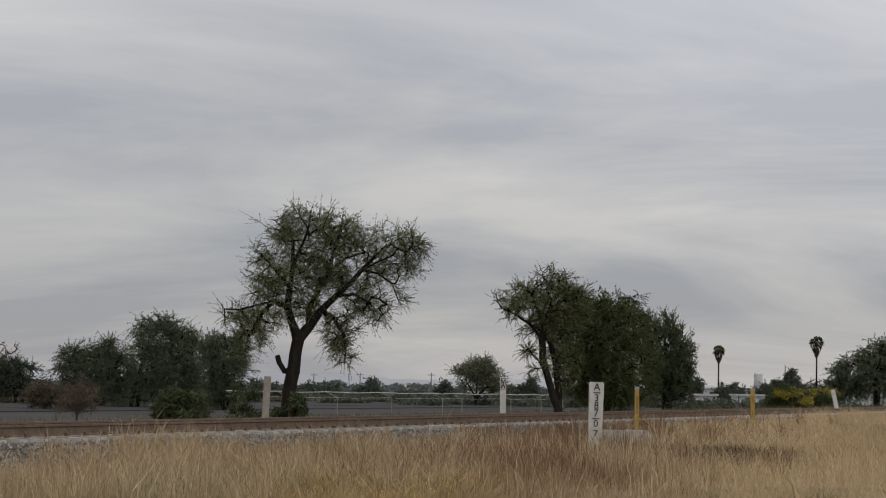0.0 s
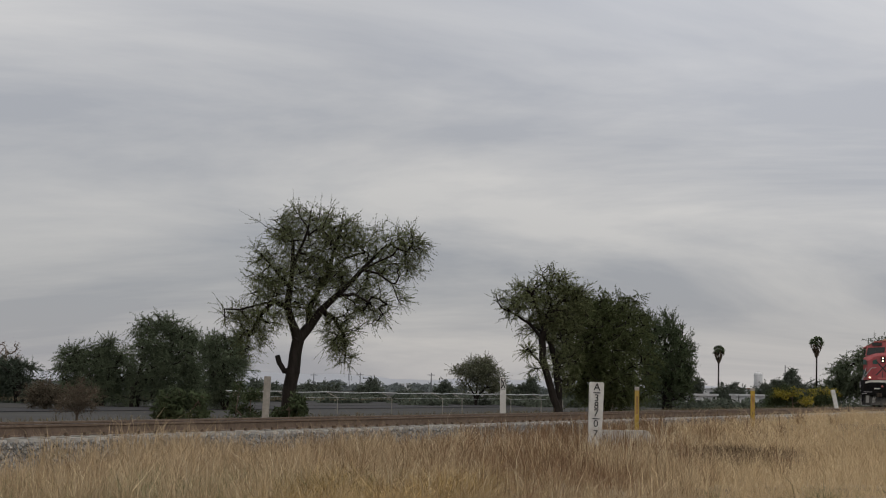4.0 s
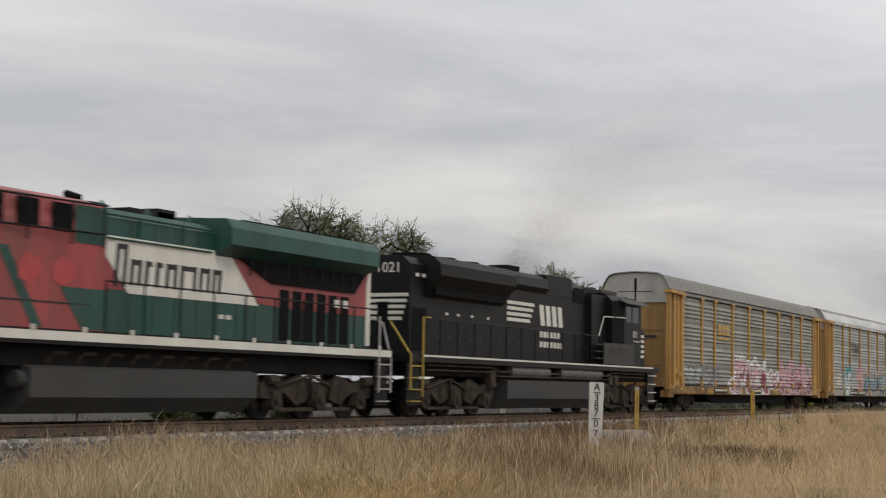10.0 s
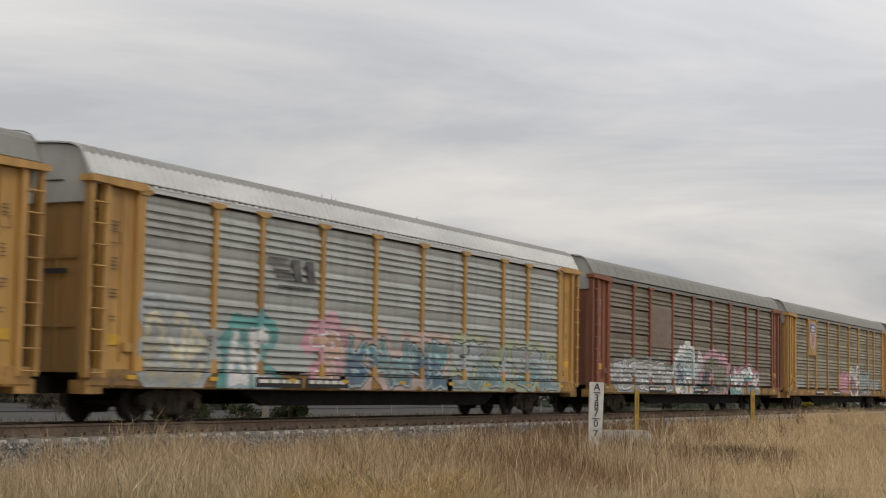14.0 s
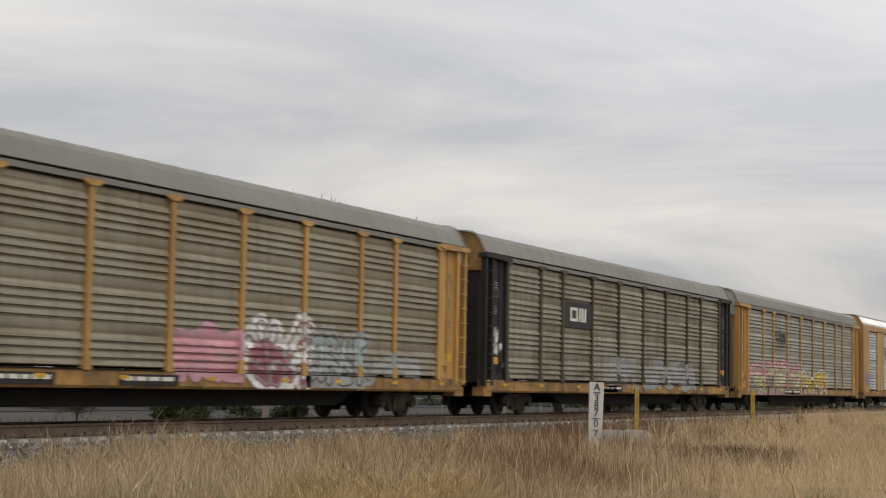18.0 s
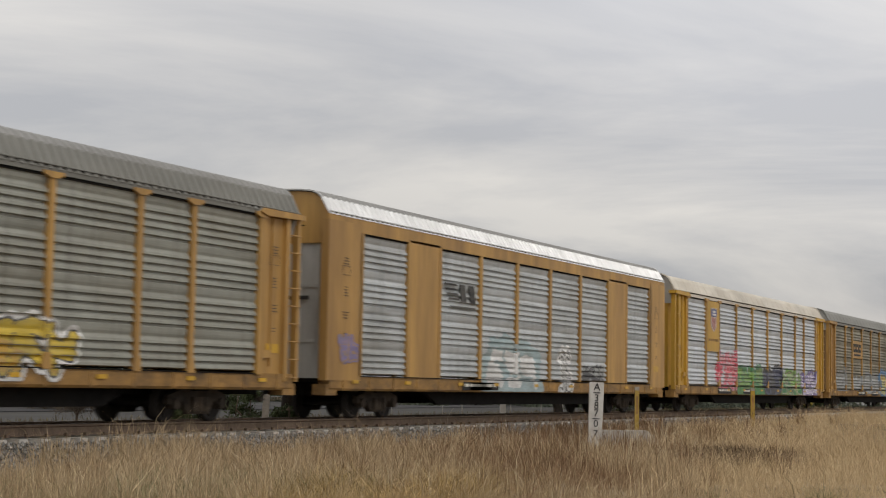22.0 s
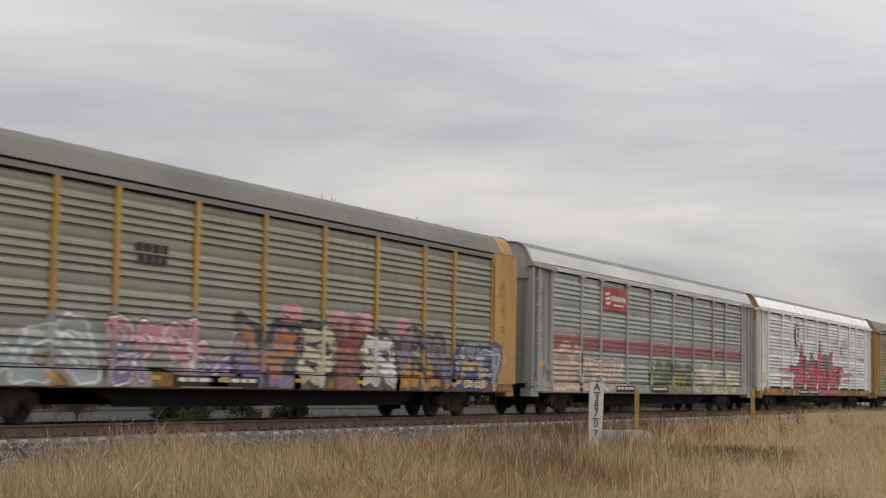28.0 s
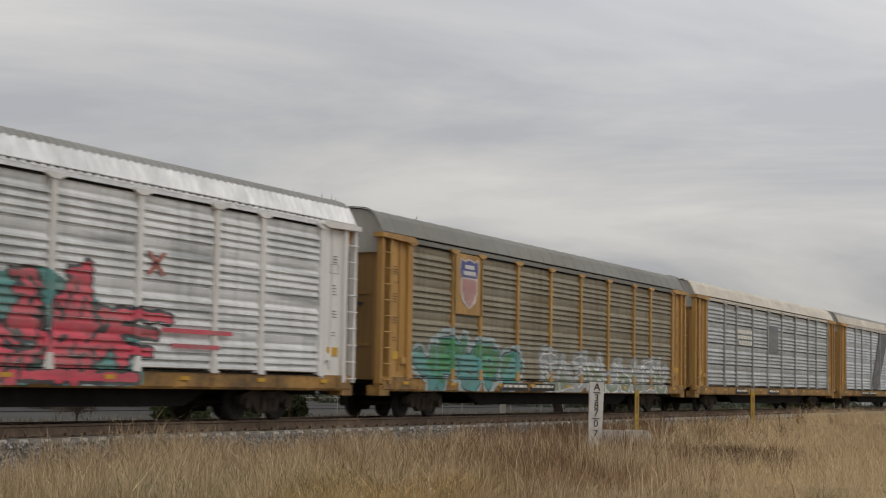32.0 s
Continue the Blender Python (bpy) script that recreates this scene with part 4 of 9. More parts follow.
    tree("pepper_tree", "tall dense pepper tree with drooping dark foliage", at(-18.09, 104.0, GROUND),
         [{"pts": [(-1.83, 0, 0.0), (-1.76, 0, 1.17), (-1.28, 0, 3.0), (-0.92, 0, 4.47)]},
          {"pts": [(-1.76, 0, 1.17), (0.0, 0.5, 3.0), (0.73, 0.6, 4.47)]},
          {"pts": [(0.0, 0.5, 3.0), (1.65, 0.8, 3.74)]}],
         [(-0.81, -0.3, 5.2, 0.81, 0.66), (0.07, 0.1, 5.49, 0.66, 0.51), (1.03, 0.3, 4.62, 0.95, 0.66), (2.01, 0.5, 4.03, 0.59, 0.66), (-0.55, -0.3, 4.03, 1.17, 0.95), (1.1, 0.3, 3.19, 1.39, 1.17), (-1.1, -0.3, 2.46, 0.66, 1.32), (0.18, -0.3, 2.27, 1.61, 1.17), (1.83, 0.3, 1.98, 0.81, 1.25), (0.0, -0.3, 0.99, 2.12, 0.66)],
         "leaf_grey", 26, twigs=1100, thick=0.35, per=26, size=0.05, r_min=0.004, strands=5, reach=0.8, droop=0.4, clump=0.2)
    tree("pepper_tree", "dense pepper tree behind the tall mesquite", at(-13.52, 100.0, GROUND),
         [{"pts": [(0.0, 0, 0.0), (0.0, 0, 1.61), (-0.07, 0, 3.37)]}],
         [(0.14, 0, 4.43, 0.85, 0.56), (-0.53, -0.3, 3.55, 0.77, 0.92), (0.7, 0.3, 3.55, 0.63, 0.85), (0.0, -0.3, 2.67, 1.2, 1.2), (-0.18, 0, 1.26, 1.2, 0.85)],
         "leaf_grey", 27, twigs=640, thick=0.3, per=26, size=0.05, r_min=0.004, strands=5, reach=0.75, droop=0.4, clump=0.2)
    tree("pine_tree", "dark bushy conifer at the edge of the grove", at(-29.54, 112.0, GROUND),
         [{"pts": [(0.0, 0, 0.0), (0.0, 0, 1.35), (-0.08, 0, 2.93)]}],
         [(-0.51, 0, 2.73, 0.71, 0.47), (0.12, 0.3, 2.34, 1.18, 0.32), (0.51, 0.3, 1.67, 1.03, 0.28), (0.2, 0, 0.96, 1.34, 0.32), (0.04, 0, 0.33, 1.5, 0.32), (-1.18, -0.3, 1.94, 0.87, 1.18), (-0.59, 0, 1.35, 0.79, 1.1)],
         "leaf_pine", 28, twigs=480, thick=0.3, per=24, size=0.055, r_min=0.004, strands=5, reach=0.7, droop=0.1, clump=0.2)
    tree("bare_tree", "leafless pale tree behind the grove", at(-35.34, 130.0, GROUND),
         [{"pts": [(0.0, 0, 0.0), (0.0, 0, 0.82), (0.0, 0, 3.11)]}],
         [(-0.18, 0, 3.8, 1.14, 1.01), (0.6, 0, 3.8, 0.82, 0.82)],
         "twig", 29, twigs=120, thick=0.12, per=3, spread=0.3, size=0.06, bark='twig')
    tree("scrub_bush", "half-bare brown scrub bush beside the railway", at(-13.15, 58.0, GROUND),
         [{"pts": [(0.0, 0, 0.0), (0.0, 0, 0.43), (-0.04, 0, 0.94)]},
          {"pts": [(0.0, 0, 0.43), (-0.45, 0.2, 1.04)]},
          {"pts": [(0.0, 0, 0.43), (0.41, -0.2, 1.14)]}],
         [(-0.04, 0, 1.1, 0.53, 0.55), (-0.45, 0.3, 0.95, 0.40, 0.45), (0.40, -0.3, 1.05, 0.42, 0.45), (0.1, 0, 1.5, 0.3, 0.25)],
         "leaf_scrub", 30, twigs=300, thick=0.05, per=7, size=0.026, strands=4, reach=0.35, droop=0.0, kind_name='bush', bark='twig')
    tree("scrub_bush", "dry brown scrub behind the railway", at(-22.15, 90.0, GROUND),
         [{"pts": [(0.0, 0, 0.0), (0.0, 0, 0.18), (0.0, 0, 0.81)]}],
         [(-0.16, 0, 0.81, 0.95, 0.7), (0.48, 0, 0.65, 0.63, 0.57)],
         "leaf_scrub", 31, twigs=220, thick=0.05, per=10, size=0.06, strands=4, reach=0.5, droop=0.0, kind_name='bush', bark='twig')
    tree("castor_bush", "leafy green castor bush beside the track", at(-8.08, 50.0, GROUND),
         [{"pts": [(0.0, 0, 0.0), (0.0, 0, 0.48), (0.0, 0, 1.01)]},
          {"pts": [(0.0, 0, 0.4), (-0.62, 0.2, 0.92)]},
          {"pts": [(0.0, 0, 0.4), (0.53, -0.2, 1.1)]}],
         [(0.09, 0, 1.19, 0.44, 0.35), (0.44, 0.3, 1.01, 0.49, 0.42), (-0.44, -0.2, 0.92, 0.49, 0.35), (-0.88, 0, 0.78, 0.28, 0.25), (0.09, 0, 0.66, 0.97, 0.32)],
         "leaf_lime", 32, twigs=200, thick=0.04, per=12, spread=0.14, size=0.1, kind_name='bush', bark='twig')
    tree("castor_bush", "leafy green bush round the mesquite trunk", at(-4.93, 52.0, GROUND),
         [{"pts": [(0.0, 0, 0.0), (0.0, 0, 0.41), (0.0, 0, 0.96)]}],
         [(0.18, 0, 1.05, 0.37, 0.33), (-0.18, 0.2, 0.92, 0.46, 0.37), (0.37, 0, 0.81, 0.26, 0.26)],
         "leaf_lime", 33, twigs=130, thick=0.04, per=14, spread=0.1, size=0.08, kind_name='bush', bark='twig')
    tree("castor_bush", "tall thin green weeds by the fence post", at(-6.21, 52.0, GROUND),
         [{"pts": [(0.0, 0, 0.0), (0.0, 0, 0.47), (0.0, 0, 1.3)]},
          {"pts": [(-0.46, 0, 0.38), (-0.42, 0.1, 1.3)]}],
         [(0.09, 0, 1.3, 0.29, 0.4), (-0.42, 0.1, 1.3, 0.18, 0.51), (-0.09, 0, 0.84, 0.64, 0.37)],
         "leaf_lime", 34, twigs=130, thick=0.03, per=12, spread=0.1, size=0.07, kind_name='bush', bark='twig')
    tree("huizache_tree", "small round thin-leaved tree in the far field", at(3.11, 145.0, GROUND),
         [{"pts": [(-0.1, 0, 0.0), (-0.1, 0, 0.95), (0.0, 0, 2.23)]},
          {"pts": [(-0.1, 0, 0.7), (1.02, 0.3, 1.98)]},
          {"pts": [(-0.1, 0, 0.7), (-1.02, -0.3, 2.23)]}],
         [(-0.77, -0.3, 2.89, 1.23, 1.02), (0.77, 0.3, 2.74, 1.33, 1.12), (0.15, 0, 3.4, 1.53, 0.71), (1.79, 0.4, 1.98, 1.02, 1.12), (0.26, 0, 1.98, 1.79, 0.77)],
         "leaf_pale", 35, twigs=420, thick=0.14, per=15, size=0.065, strands=5, reach=0.8, droop=0.1, clump=0.22)
    tree("field_tree", "dark rounded trees far across the field", at(-14.65, 190.0, GROUND),
         [{"pts": [(0.0, 0, 0.0), (0.0, 0, 0.53), (0.0, 0, 1.07)]}],
         [(0.0, 0, 1.07, 1.78, 1.07), (-1.02, 0.5, 0.75, 1.27, 0.75), (1.02, -0.5, 0.75, 1.27, 0.75), (0.0, 0, 0.42, 2.03, 0.54)],
         "leaf_haze", 40, twigs=130, thick=0.2, per=13, size=0.15, r_min=0.004, strands=5, reach=0.9, droop=0.4, clump=0.22)
    tree("field_tree", "dark rounded trees far across the field", at(-8.18, 180.0, GROUND),
         [{"pts": [(0.0, 0, 0.0), (0.0, 0, 0.57), (0.0, 0, 1.2)]}],
         [(0.0, 0, 1.2, 0.98, 1.27), (-0.56, 0.5, 0.82, 0.7, 0.89), (0.56, -0.5, 0.82, 0.7, 0.89), (0.0, 0, 0.44, 1.12, 0.63)],
         "leaf_haze", 41, twigs=130, thick=0.2, per=13, size=0.15, r_min=0.004, strands=5, reach=0.9, droop=0.4, clump=0.22)
    tree("field_tree", "dark rounded trees far across the field", at(-5.86, 260.0, GROUND),
         [{"pts": [(0.0, 0, 0.0), (0.0, 0, -0.47), (0.0, 0, -0.01)]}],
         [(0.0, 0, -0.01, 2.56, 0.92), (-1.46, 0.5, -0.29, 1.83, 0.64), (1.46, -0.5, -0.29, 1.83, 0.64), (0.0, 0, -0.56, 2.93, 0.46)],
         "leaf_haze", 42, twigs=130, thick=0.2, per=13, size=0.15, r_min=0.004, strands=5, reach=0.9, droop=0.4, clump=0.22)
    tree("field_tree", "dark rounded trees far across the field", at(0.08, 240.0, GROUND),
         [{"pts": [(0.0, 0, 0.0), (0.0, 0, 0.72), (0.0, 0, 1.23)]}],
         [(0.0, 0, 1.23, 0.83, 1.01), (-0.47, 0.5, 0.92, 0.59, 0.71), (0.47, -0.5, 0.92, 0.59, 0.71), (0.0, 0, 0.62, 0.95, 0.51)],
         "leaf_haze", 43, twigs=130, thick=0.2, per=13, size=0.15, r_min=0.004, strands=5, reach=0.9, droop=0.4, clump=0.22)
    tree("field_tree", "dark rounded trees far across the field", at(-13.18, 260.0, GROUND),
         [{"pts": [(0.0, 0, 0.0), (0.0, 0, -0.6), (0.0, 0, -0.23)]}],
         [(0.0, 0, -0.23, 1.6, 0.73), (-0.92, 0.5, -0.45, 1.14, 0.51), (0.92, -0.5, -0.45, 1.14, 0.51), (0.0, 0, -0.67, 1.83, 0.37)],
         "leaf_haze", 44, twigs=130, thick=0.2, per=13, size=0.15, r_min=0.004, strands=5, reach=0.9, droop=0.4, clump=0.22)
    tree("field_tree", "dark rounded trees far across the field", at(-16.58, 150.0, GROUND),
         [{"pts": [(0.0, 0, 0.0), (0.0, 0, 0.48), (0.0, 0, 1.01)]}],
         [(0.0, 0, 1.01, 0.92, 1.06), (-0.53, 0.5, 0.69, 0.66, 0.74), (0.53, -0.5, 0.69, 0.66, 0.74), (0.0, 0, 0.37, 1.06, 0.53)],
         "leaf_haze", 45, twigs=130, thick=0.2, per=13, size=0.15, r_min=0.004, strands=5, reach=0.9, droop=0.4, clump=0.22)
    tree("field_tree", "dark rounded trees far across the field", at(10.61, 230.0, GROUND),
         [{"pts": [(0.0, 0, 0.0), (0.0, 0, 0.46), (0.0, 0, 1.03)]}],
         [(0.0, 0, 1.03, 1.42, 1.13), (-0.81, 0.5, 0.69, 1.01, 0.79), (0.81, -0.5, 0.69, 1.01, 0.79), (0.0, 0, 0.35, 1.62, 0.57)],
         "leaf_haze", 46, twigs=130, thick=0.2, per=13, size=0.15, r_min=0.004, strands=5, reach=0.9, droop=0.4, clump=0.22)
    tree("field_tree", "dark rounded trees far across the field", at(12.63, 230.0, GROUND),
         [{"pts": [(0.0, 0, 0.0), (0.0, 0, 1.47), (0.0, 0, 1.87)]}],
         [(0.0, 0, 1.87, 0.68, 0.81), (-0.39, 0.5, 1.63, 0.49, 0.57), (0.39, -0.5, 1.63, 0.49, 0.57), (0.0, 0, 1.39, 0.78, 0.4)],
         "leaf_haze", 47, twigs=130, thick=0.2, per=13, size=0.15, r_min=0.004, strands=5, reach=0.9, droop=0.4, clump=0.22)
    tree("field_tree", "dark rounded trees far across the field", at(15.21, 200.0, GROUND),
         [{"pts": [(0.0, 0, 0.0), (0.0, 0, 0.3), (0.0, 0, 0.87)]}],
         [(0.0, 0, 0.87, 1.23, 1.13), (-0.7, 0.5, 0.53, 0.88, 0.79), (0.7, -0.5, 0.53, 0.88, 0.79), (0.0, 0, 0.19, 1.41, 0.56)],
         "leaf_haze", 48, twigs=130, thick=0.2, per=13, size=0.15, r_min=0.004, strands=5, reach=0.9, droop=0.4, clump=0.22)
    tree("field_tree", "dark rounded trees far across the field", at(33.16, 215.0, GROUND),
         [{"pts": [(0.0, 0, 0.0), (0.0, 0, 1.7), (0.0, 0, 2.46)]}],
         [(0.0, 0, 2.46, 1.06, 1.51), (-0.61, 0.5, 2.0, 0.76, 1.06), (0.61, -0.5, 2.0, 0.76, 1.06), (0.0, 0, 1.55, 1.21, 0.76)],
         "leaf_haze", 49, twigs=130, thick=0.2, per=13, size=0.15, r_min=0.004, strands=5, reach=0.9, droop=0.4, clump=0.22)
    tree("field_tree", "dark rounded trees far across the field", at(47.24, 260.0, GROUND),
         [{"pts": [(0.0, 0, 0.0), (0.0, 0, 1.19), (0.0, 0, 1.83)]}],
         [(0.0, 0, 1.83, 0.9, 1.28), (-0.51, 0.5, 1.44, 0.64, 0.9), (0.51, -0.5, 1.44, 0.64, 0.9), (0.0, 0, 1.06, 1.03, 0.64)],
         "leaf_haze", 50, twigs=130, thick=0.2, per=13, size=0.15, r_min=0.004, strands=5, reach=0.9, droop=0.4, clump=0.22)
    tree("field_tree", "dark rounded trees far across the field", at(41.75, 240.0, GROUND),
         [{"pts": [(0.0, 0, 0.0), (0.0, 0, 0.86), (0.0, 0, 1.45)]}],
         [(0.0, 0, 1.45, 0.95, 1.18), (-0.54, 0.5, 1.09, 0.68, 0.83), (0.54, -0.5, 1.09, 0.68, 0.83), (0.0, 0, 0.74, 1.08, 0.59)],
         "leaf_haze", 51, twigs=130, thick=0.2, per=13, size=0.15, r_min=0.004, strands=5, reach=0.9, droop=0.4, clump=0.22)
    tree("field_tree", "dark rounded trees far across the field", at(56.39, 260.0, GROUND),
         [{"pts": [(0.0, 0, 0.0), (0.0, 0, 3.09), (0.0, 0, 3.82)]}],
         [(0.0, 0, 3.82, 0.9, 1.46), (-0.51, 0.5, 3.38, 0.64, 1.03), (0.51, -0.5, 3.38, 0.64, 1.03), (0.0, 0, 2.94, 1.03, 0.73)],
         "leaf_haze", 52, twigs=130, thick=0.2, per=13, size=0.15, r_min=0.004, strands=5, reach=0.9, droop=0.4, clump=0.22)
    tree("field_tree", "dark rounded trees far across the field", at(54.67, 250.0, GROUND),
         [{"pts": [(0.0, 0, 0.0), (0.0, 0, 1.55), (0.0, 0, 2.16)]}],
         [(0.0, 0, 2.16, 1.85, 1.23), (-1.06, 0.5, 1.79, 1.32, 0.86), (1.06, -0.5, 1.79, 1.32, 0.86), (0.0, 0, 1.42, 2.11, 0.62)],
         "leaf_haze", 53, twigs=130, thick=0.2, per=13, size=0.15, r_min=0.004, strands=5, reach=0.9, droop=0.4, clump=0.22)
    tree("field_tree", "dark rounded trees far across the field", at(49.82, 250.0, GROUND),
         [{"pts": [(0.0, 0, 0.0), (0.0, 0, 1.02), (0.0, 0, 1.64)]}],
         [(0.0, 0, 1.64, 1.54, 1.23), (-0.88, 0.5, 1.27, 1.1, 0.86), (0.88, -0.5, 1.27, 1.1, 0.86), (0.0, 0, 0.9, 1.76, 0.62)],
         "leaf_haze", 54, twigs=130, thick=0.2, per=13, size=0.15, r_min=0.004, strands=5, reach=0.9, droop=0.4, clump=0.22)
    tree("field_tree", "dark rounded trees far across the field", at(60.06, 260.0, GROUND),
         [{"pts": [(0.0, 0, 0.0), (0.0, 0, 1.41), (0.0, 0, 2.24)]}],
         [(0.0, 0, 2.24, 1.28, 1.65), (-0.73, 0.5, 1.74, 0.92, 1.15), (0.73, -0.5, 1.74, 0.92, 1.15), (0.0, 0, 1.25, 1.46, 0.82)],
         "leaf_haze", 55, twigs=130, thick=0.2, per=13, size=0.15, r_min=0.004, strands=5, reach=0.9, droop=0.4, clump=0.22)
    tree("field_tree", "dark rounded trees far across the field", at(49.52, 240.0, GROUND),
         [{"pts": [(0.0, 0, 0.0), (0.0, 0, 1.75), (0.0, 0, 2.26)]}],
         [(0.0, 0, 2.26, 1.77, 1.01), (-1.01, 0.5, 1.96, 1.27, 0.71), (1.01, -0.5, 1.96, 1.27, 0.71), (0.0, 0, 1.65, 2.03, 0.51)],
         "leaf_haze", 56, twigs=130, thick=0.2, per=13, size=0.15, r_min=0.004, strands=5, reach=0.9, droop=0.4, clump=0.22)
    tree("grove_tree", "large dark green tree at the edge of the settlement", at(45.55, 170.0, GROUND),
         [{"pts": [(0.3, 0, 0.0), (0.3, 0, 2.76), (0.3, 0, 5.15)]}],
         [(0.6, 0, 6.05, 1.68, 1.68), (2.1, 0, 5.15, 2.39, 2.69), (-1.5, -0.5, 4.25, 1.8, 1.5), (-3.29, -0.5, 3.95, 1.32, 1.08), (-0.3, -0.3, 2.46, 3.59, 1.32), (-4.19, 0, 2.46, 0.96, 0.96), (-2.69, 0.5, 2.16, 1.8, 0.96)],
         "leaf_grey", 70, twigs=620, thick=0.4, per=22, size=0.105, r_min=0.004, strands=5, reach=1.2, droop=0.4, clump=0.2)
    tree("flowering_bush", "broad shrub covered with yellow blossom", at(27.51, 130.0, GROUND),
         [{"pts": [(0.23, 0, 0.0), (0.23, 0, 0.55), (0.23, 0, 1.23)]}],
         [(0.0, 0, 1.37, 1.37, 0.64), (-0.92, 0, 1.1, 1.01, 0.55), (1.6, 0, 0.91, 0.64, 0.37)],
         "leaf_lime", 71, twigs=200, thick=0.06, per=40, spread=0.25, size=0.09, kind_name='bush', bark='twig')
    tree("flowering_bush", "shrub with yellow blossom by the leaning post", at(31.18, 135.0, GROUND),
         [{"pts": [(0.24, 0, 0.0), (0.24, 0, 0.55), (0.24, 0, 1.26)]}],
         [(0.48, 0, 1.4, 1.24, 0.57), (-1.43, 0.4, 0.93, 0.76, 0.38)],
         "leaf_lime", 72, twigs=160, thick=0.06, per=40, spread=0.25, size=0.09, kind_name='bush', bark='twig')
    tree("blossom_spray", "yellow blossom on top of the roadside shrub", at(27.98, 129.0, GROUND),
         [{"pts": [(0.0, 0, 0.0), (0.0, 0, 0.79), (0.0, 0, 1.25)]}],
         [(-0.45, 0, 1.75, 1.18, 0.23), (2.27, 0, 1.75, 1.36, 0.23), (1.14, -0.3, 0.98, 0.55, 0.23)],
         "flower_yellow", 73, twigs=120, thick=0.03, per=15, spread=0.26, size=0.075, kind_name='blossom', bark='twig')


build_grass()
build_trees()


# ---- the train ----
PITCH = 28.4                                            # coupler to coupler of a car
POSTS = (-11.75, -9.0, -7.05, -4.2, -1.4, 1.4, 4.2, 7.05, 9.0, 11.75)
SIDE = 1.5
VEHICLES, WHEELSETS = [], []                            # (thing, place in the train); (wheelset, wheel radius)
CACHE = {}


def train_at(t):
    """How far the train has come: its zero mark's place along the line."""
    u = (t - 16) / 10
    return -8.028 - 165.148 * u - 1.109 * u * u + 0.013 * u ** 3


def cached(key, make):
    if key not in CACHE:
        CACHE[key] = make()
    return CACHE[key]


def rib_line(seamed):
    """The panel's pressed cross-section from bottom to top as (height, depth): four bands of louvre-like ribs."""
    def make():
        pts = []
        for g in range(4):
            z = 1.14 + 0.935 * g
            if seamed:
                pts += [(z, 0.15), (z + 0.035, 0.15), (z + 0.036, 0.05)]
            for k in range(4):
                y = z + 0.04 + 0.170 * k
                pts += [(y, 0.066), (y + 0.020, 0.0), (y + 0.075, 0.011), (y + 0.132, 0.056), (y + 0.152, 0.066)]
            pts += [(z + 0.722, 0.064), (z + 0.735, 0.058), (z + 0.775, 0.043), (z + 0.83, 0.034), (z + 0.905, 0.030), (z + 0.93, 0.064)]
        return pts
    return cached(("ribs", seamed), make)


def panel_mesh(width, seamed):
    def make():
        prof = [(y, z) for z, y in rib_line(seamed)]
        v = [(x, a, z) for x in (-width / 2, width / 2) for a, z in prof]
        n = len(prof)
        f = [(i, i + 1, n + i + 1, n + i) for i in range(n - 1)]
        return raw_mesh("side_panel", v, f, [M["panel_grey"]])
    return cached(("panel", round(width, 2), seamed), make)


def roof_profile(eave, top):
    """Half of the roof's cross-section: a steep lower flank, a rounded shoulder and a nearly flat top."""
    h = top - eave
    return [(1.50, eave), (1.47, eave + 0.10 * h), (1.36, eave + 0.40 * h), (1.24, eave + 0.70 * h), (1.12, eave + 0.86 * h), (0.95, eave + 0.95 * h), (0.6, top), (0.0, top + 0.03)]


def roof_mesh(style, eave=4.97, top=5.72):
    def make():
        half = roof_profile(eave, top)
        prof = [(-y, z) for y, z in half] + [(y, z) for y, z in half[-2::-1]]
        xs, off = [], []
        n = 96 if style == "ribbed" else 28
        for i in range(n + 1):
            x = -13.5 + 27.0 * i / n
            xs.append(x), off.append(0.0)
            if style == "ribbed" and i < n:
                xs += [x + 0.09, x + 0.125, x + 0.24]; off += [0.0, 0.045, 0.045]
            elif style == "plain" and i < n:
                xs += [x + 0.02, x + 0.05]; off += [0.012, 0.012]
        v, f = [], []
        m = len(prof)
        for x, o in zip(xs, off):
            for y, z in prof:
                ln = math.hypot(y, z - 4.6)
                v.append((x, y + o * y / ln, z + o * (z - 4.6) / ln))
        for i in range(len(xs) - 1):
            for j in range(m - 1):
                a = i * m + j
                f.append((a, a + 1, a + m + 1, a + m))
        # shoulder and top take a fixed grey, their duller reflection painted in
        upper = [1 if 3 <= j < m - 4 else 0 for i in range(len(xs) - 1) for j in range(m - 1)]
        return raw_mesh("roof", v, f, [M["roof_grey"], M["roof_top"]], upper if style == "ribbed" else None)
    return cached(("roof", style, eave, top), make)


def post_mesh(width, cap):
    def make():
        bm = bmesh.new()
        box(bm, -width / 2, width / 2, -0.03, 0.09, 1.10, 4.9)
        if cap:
            prism(bm, [(-0.30, 4.93), (-0.30, 4.87), (-0.12, 4.80), (0.12, 4.80), (0.30, 4.87), (0.30, 4.93)], -0.06, 0.06, "y")
            prism(bm, [(-0.14, 1.10), (-0.09, 1.42), (0.09, 1.42), (0.14, 1.10)], -0.05, 0.06, "y")
        return mesh_of(bm, "post", M["ochre"])
    return cached(("post", width, cap), make)


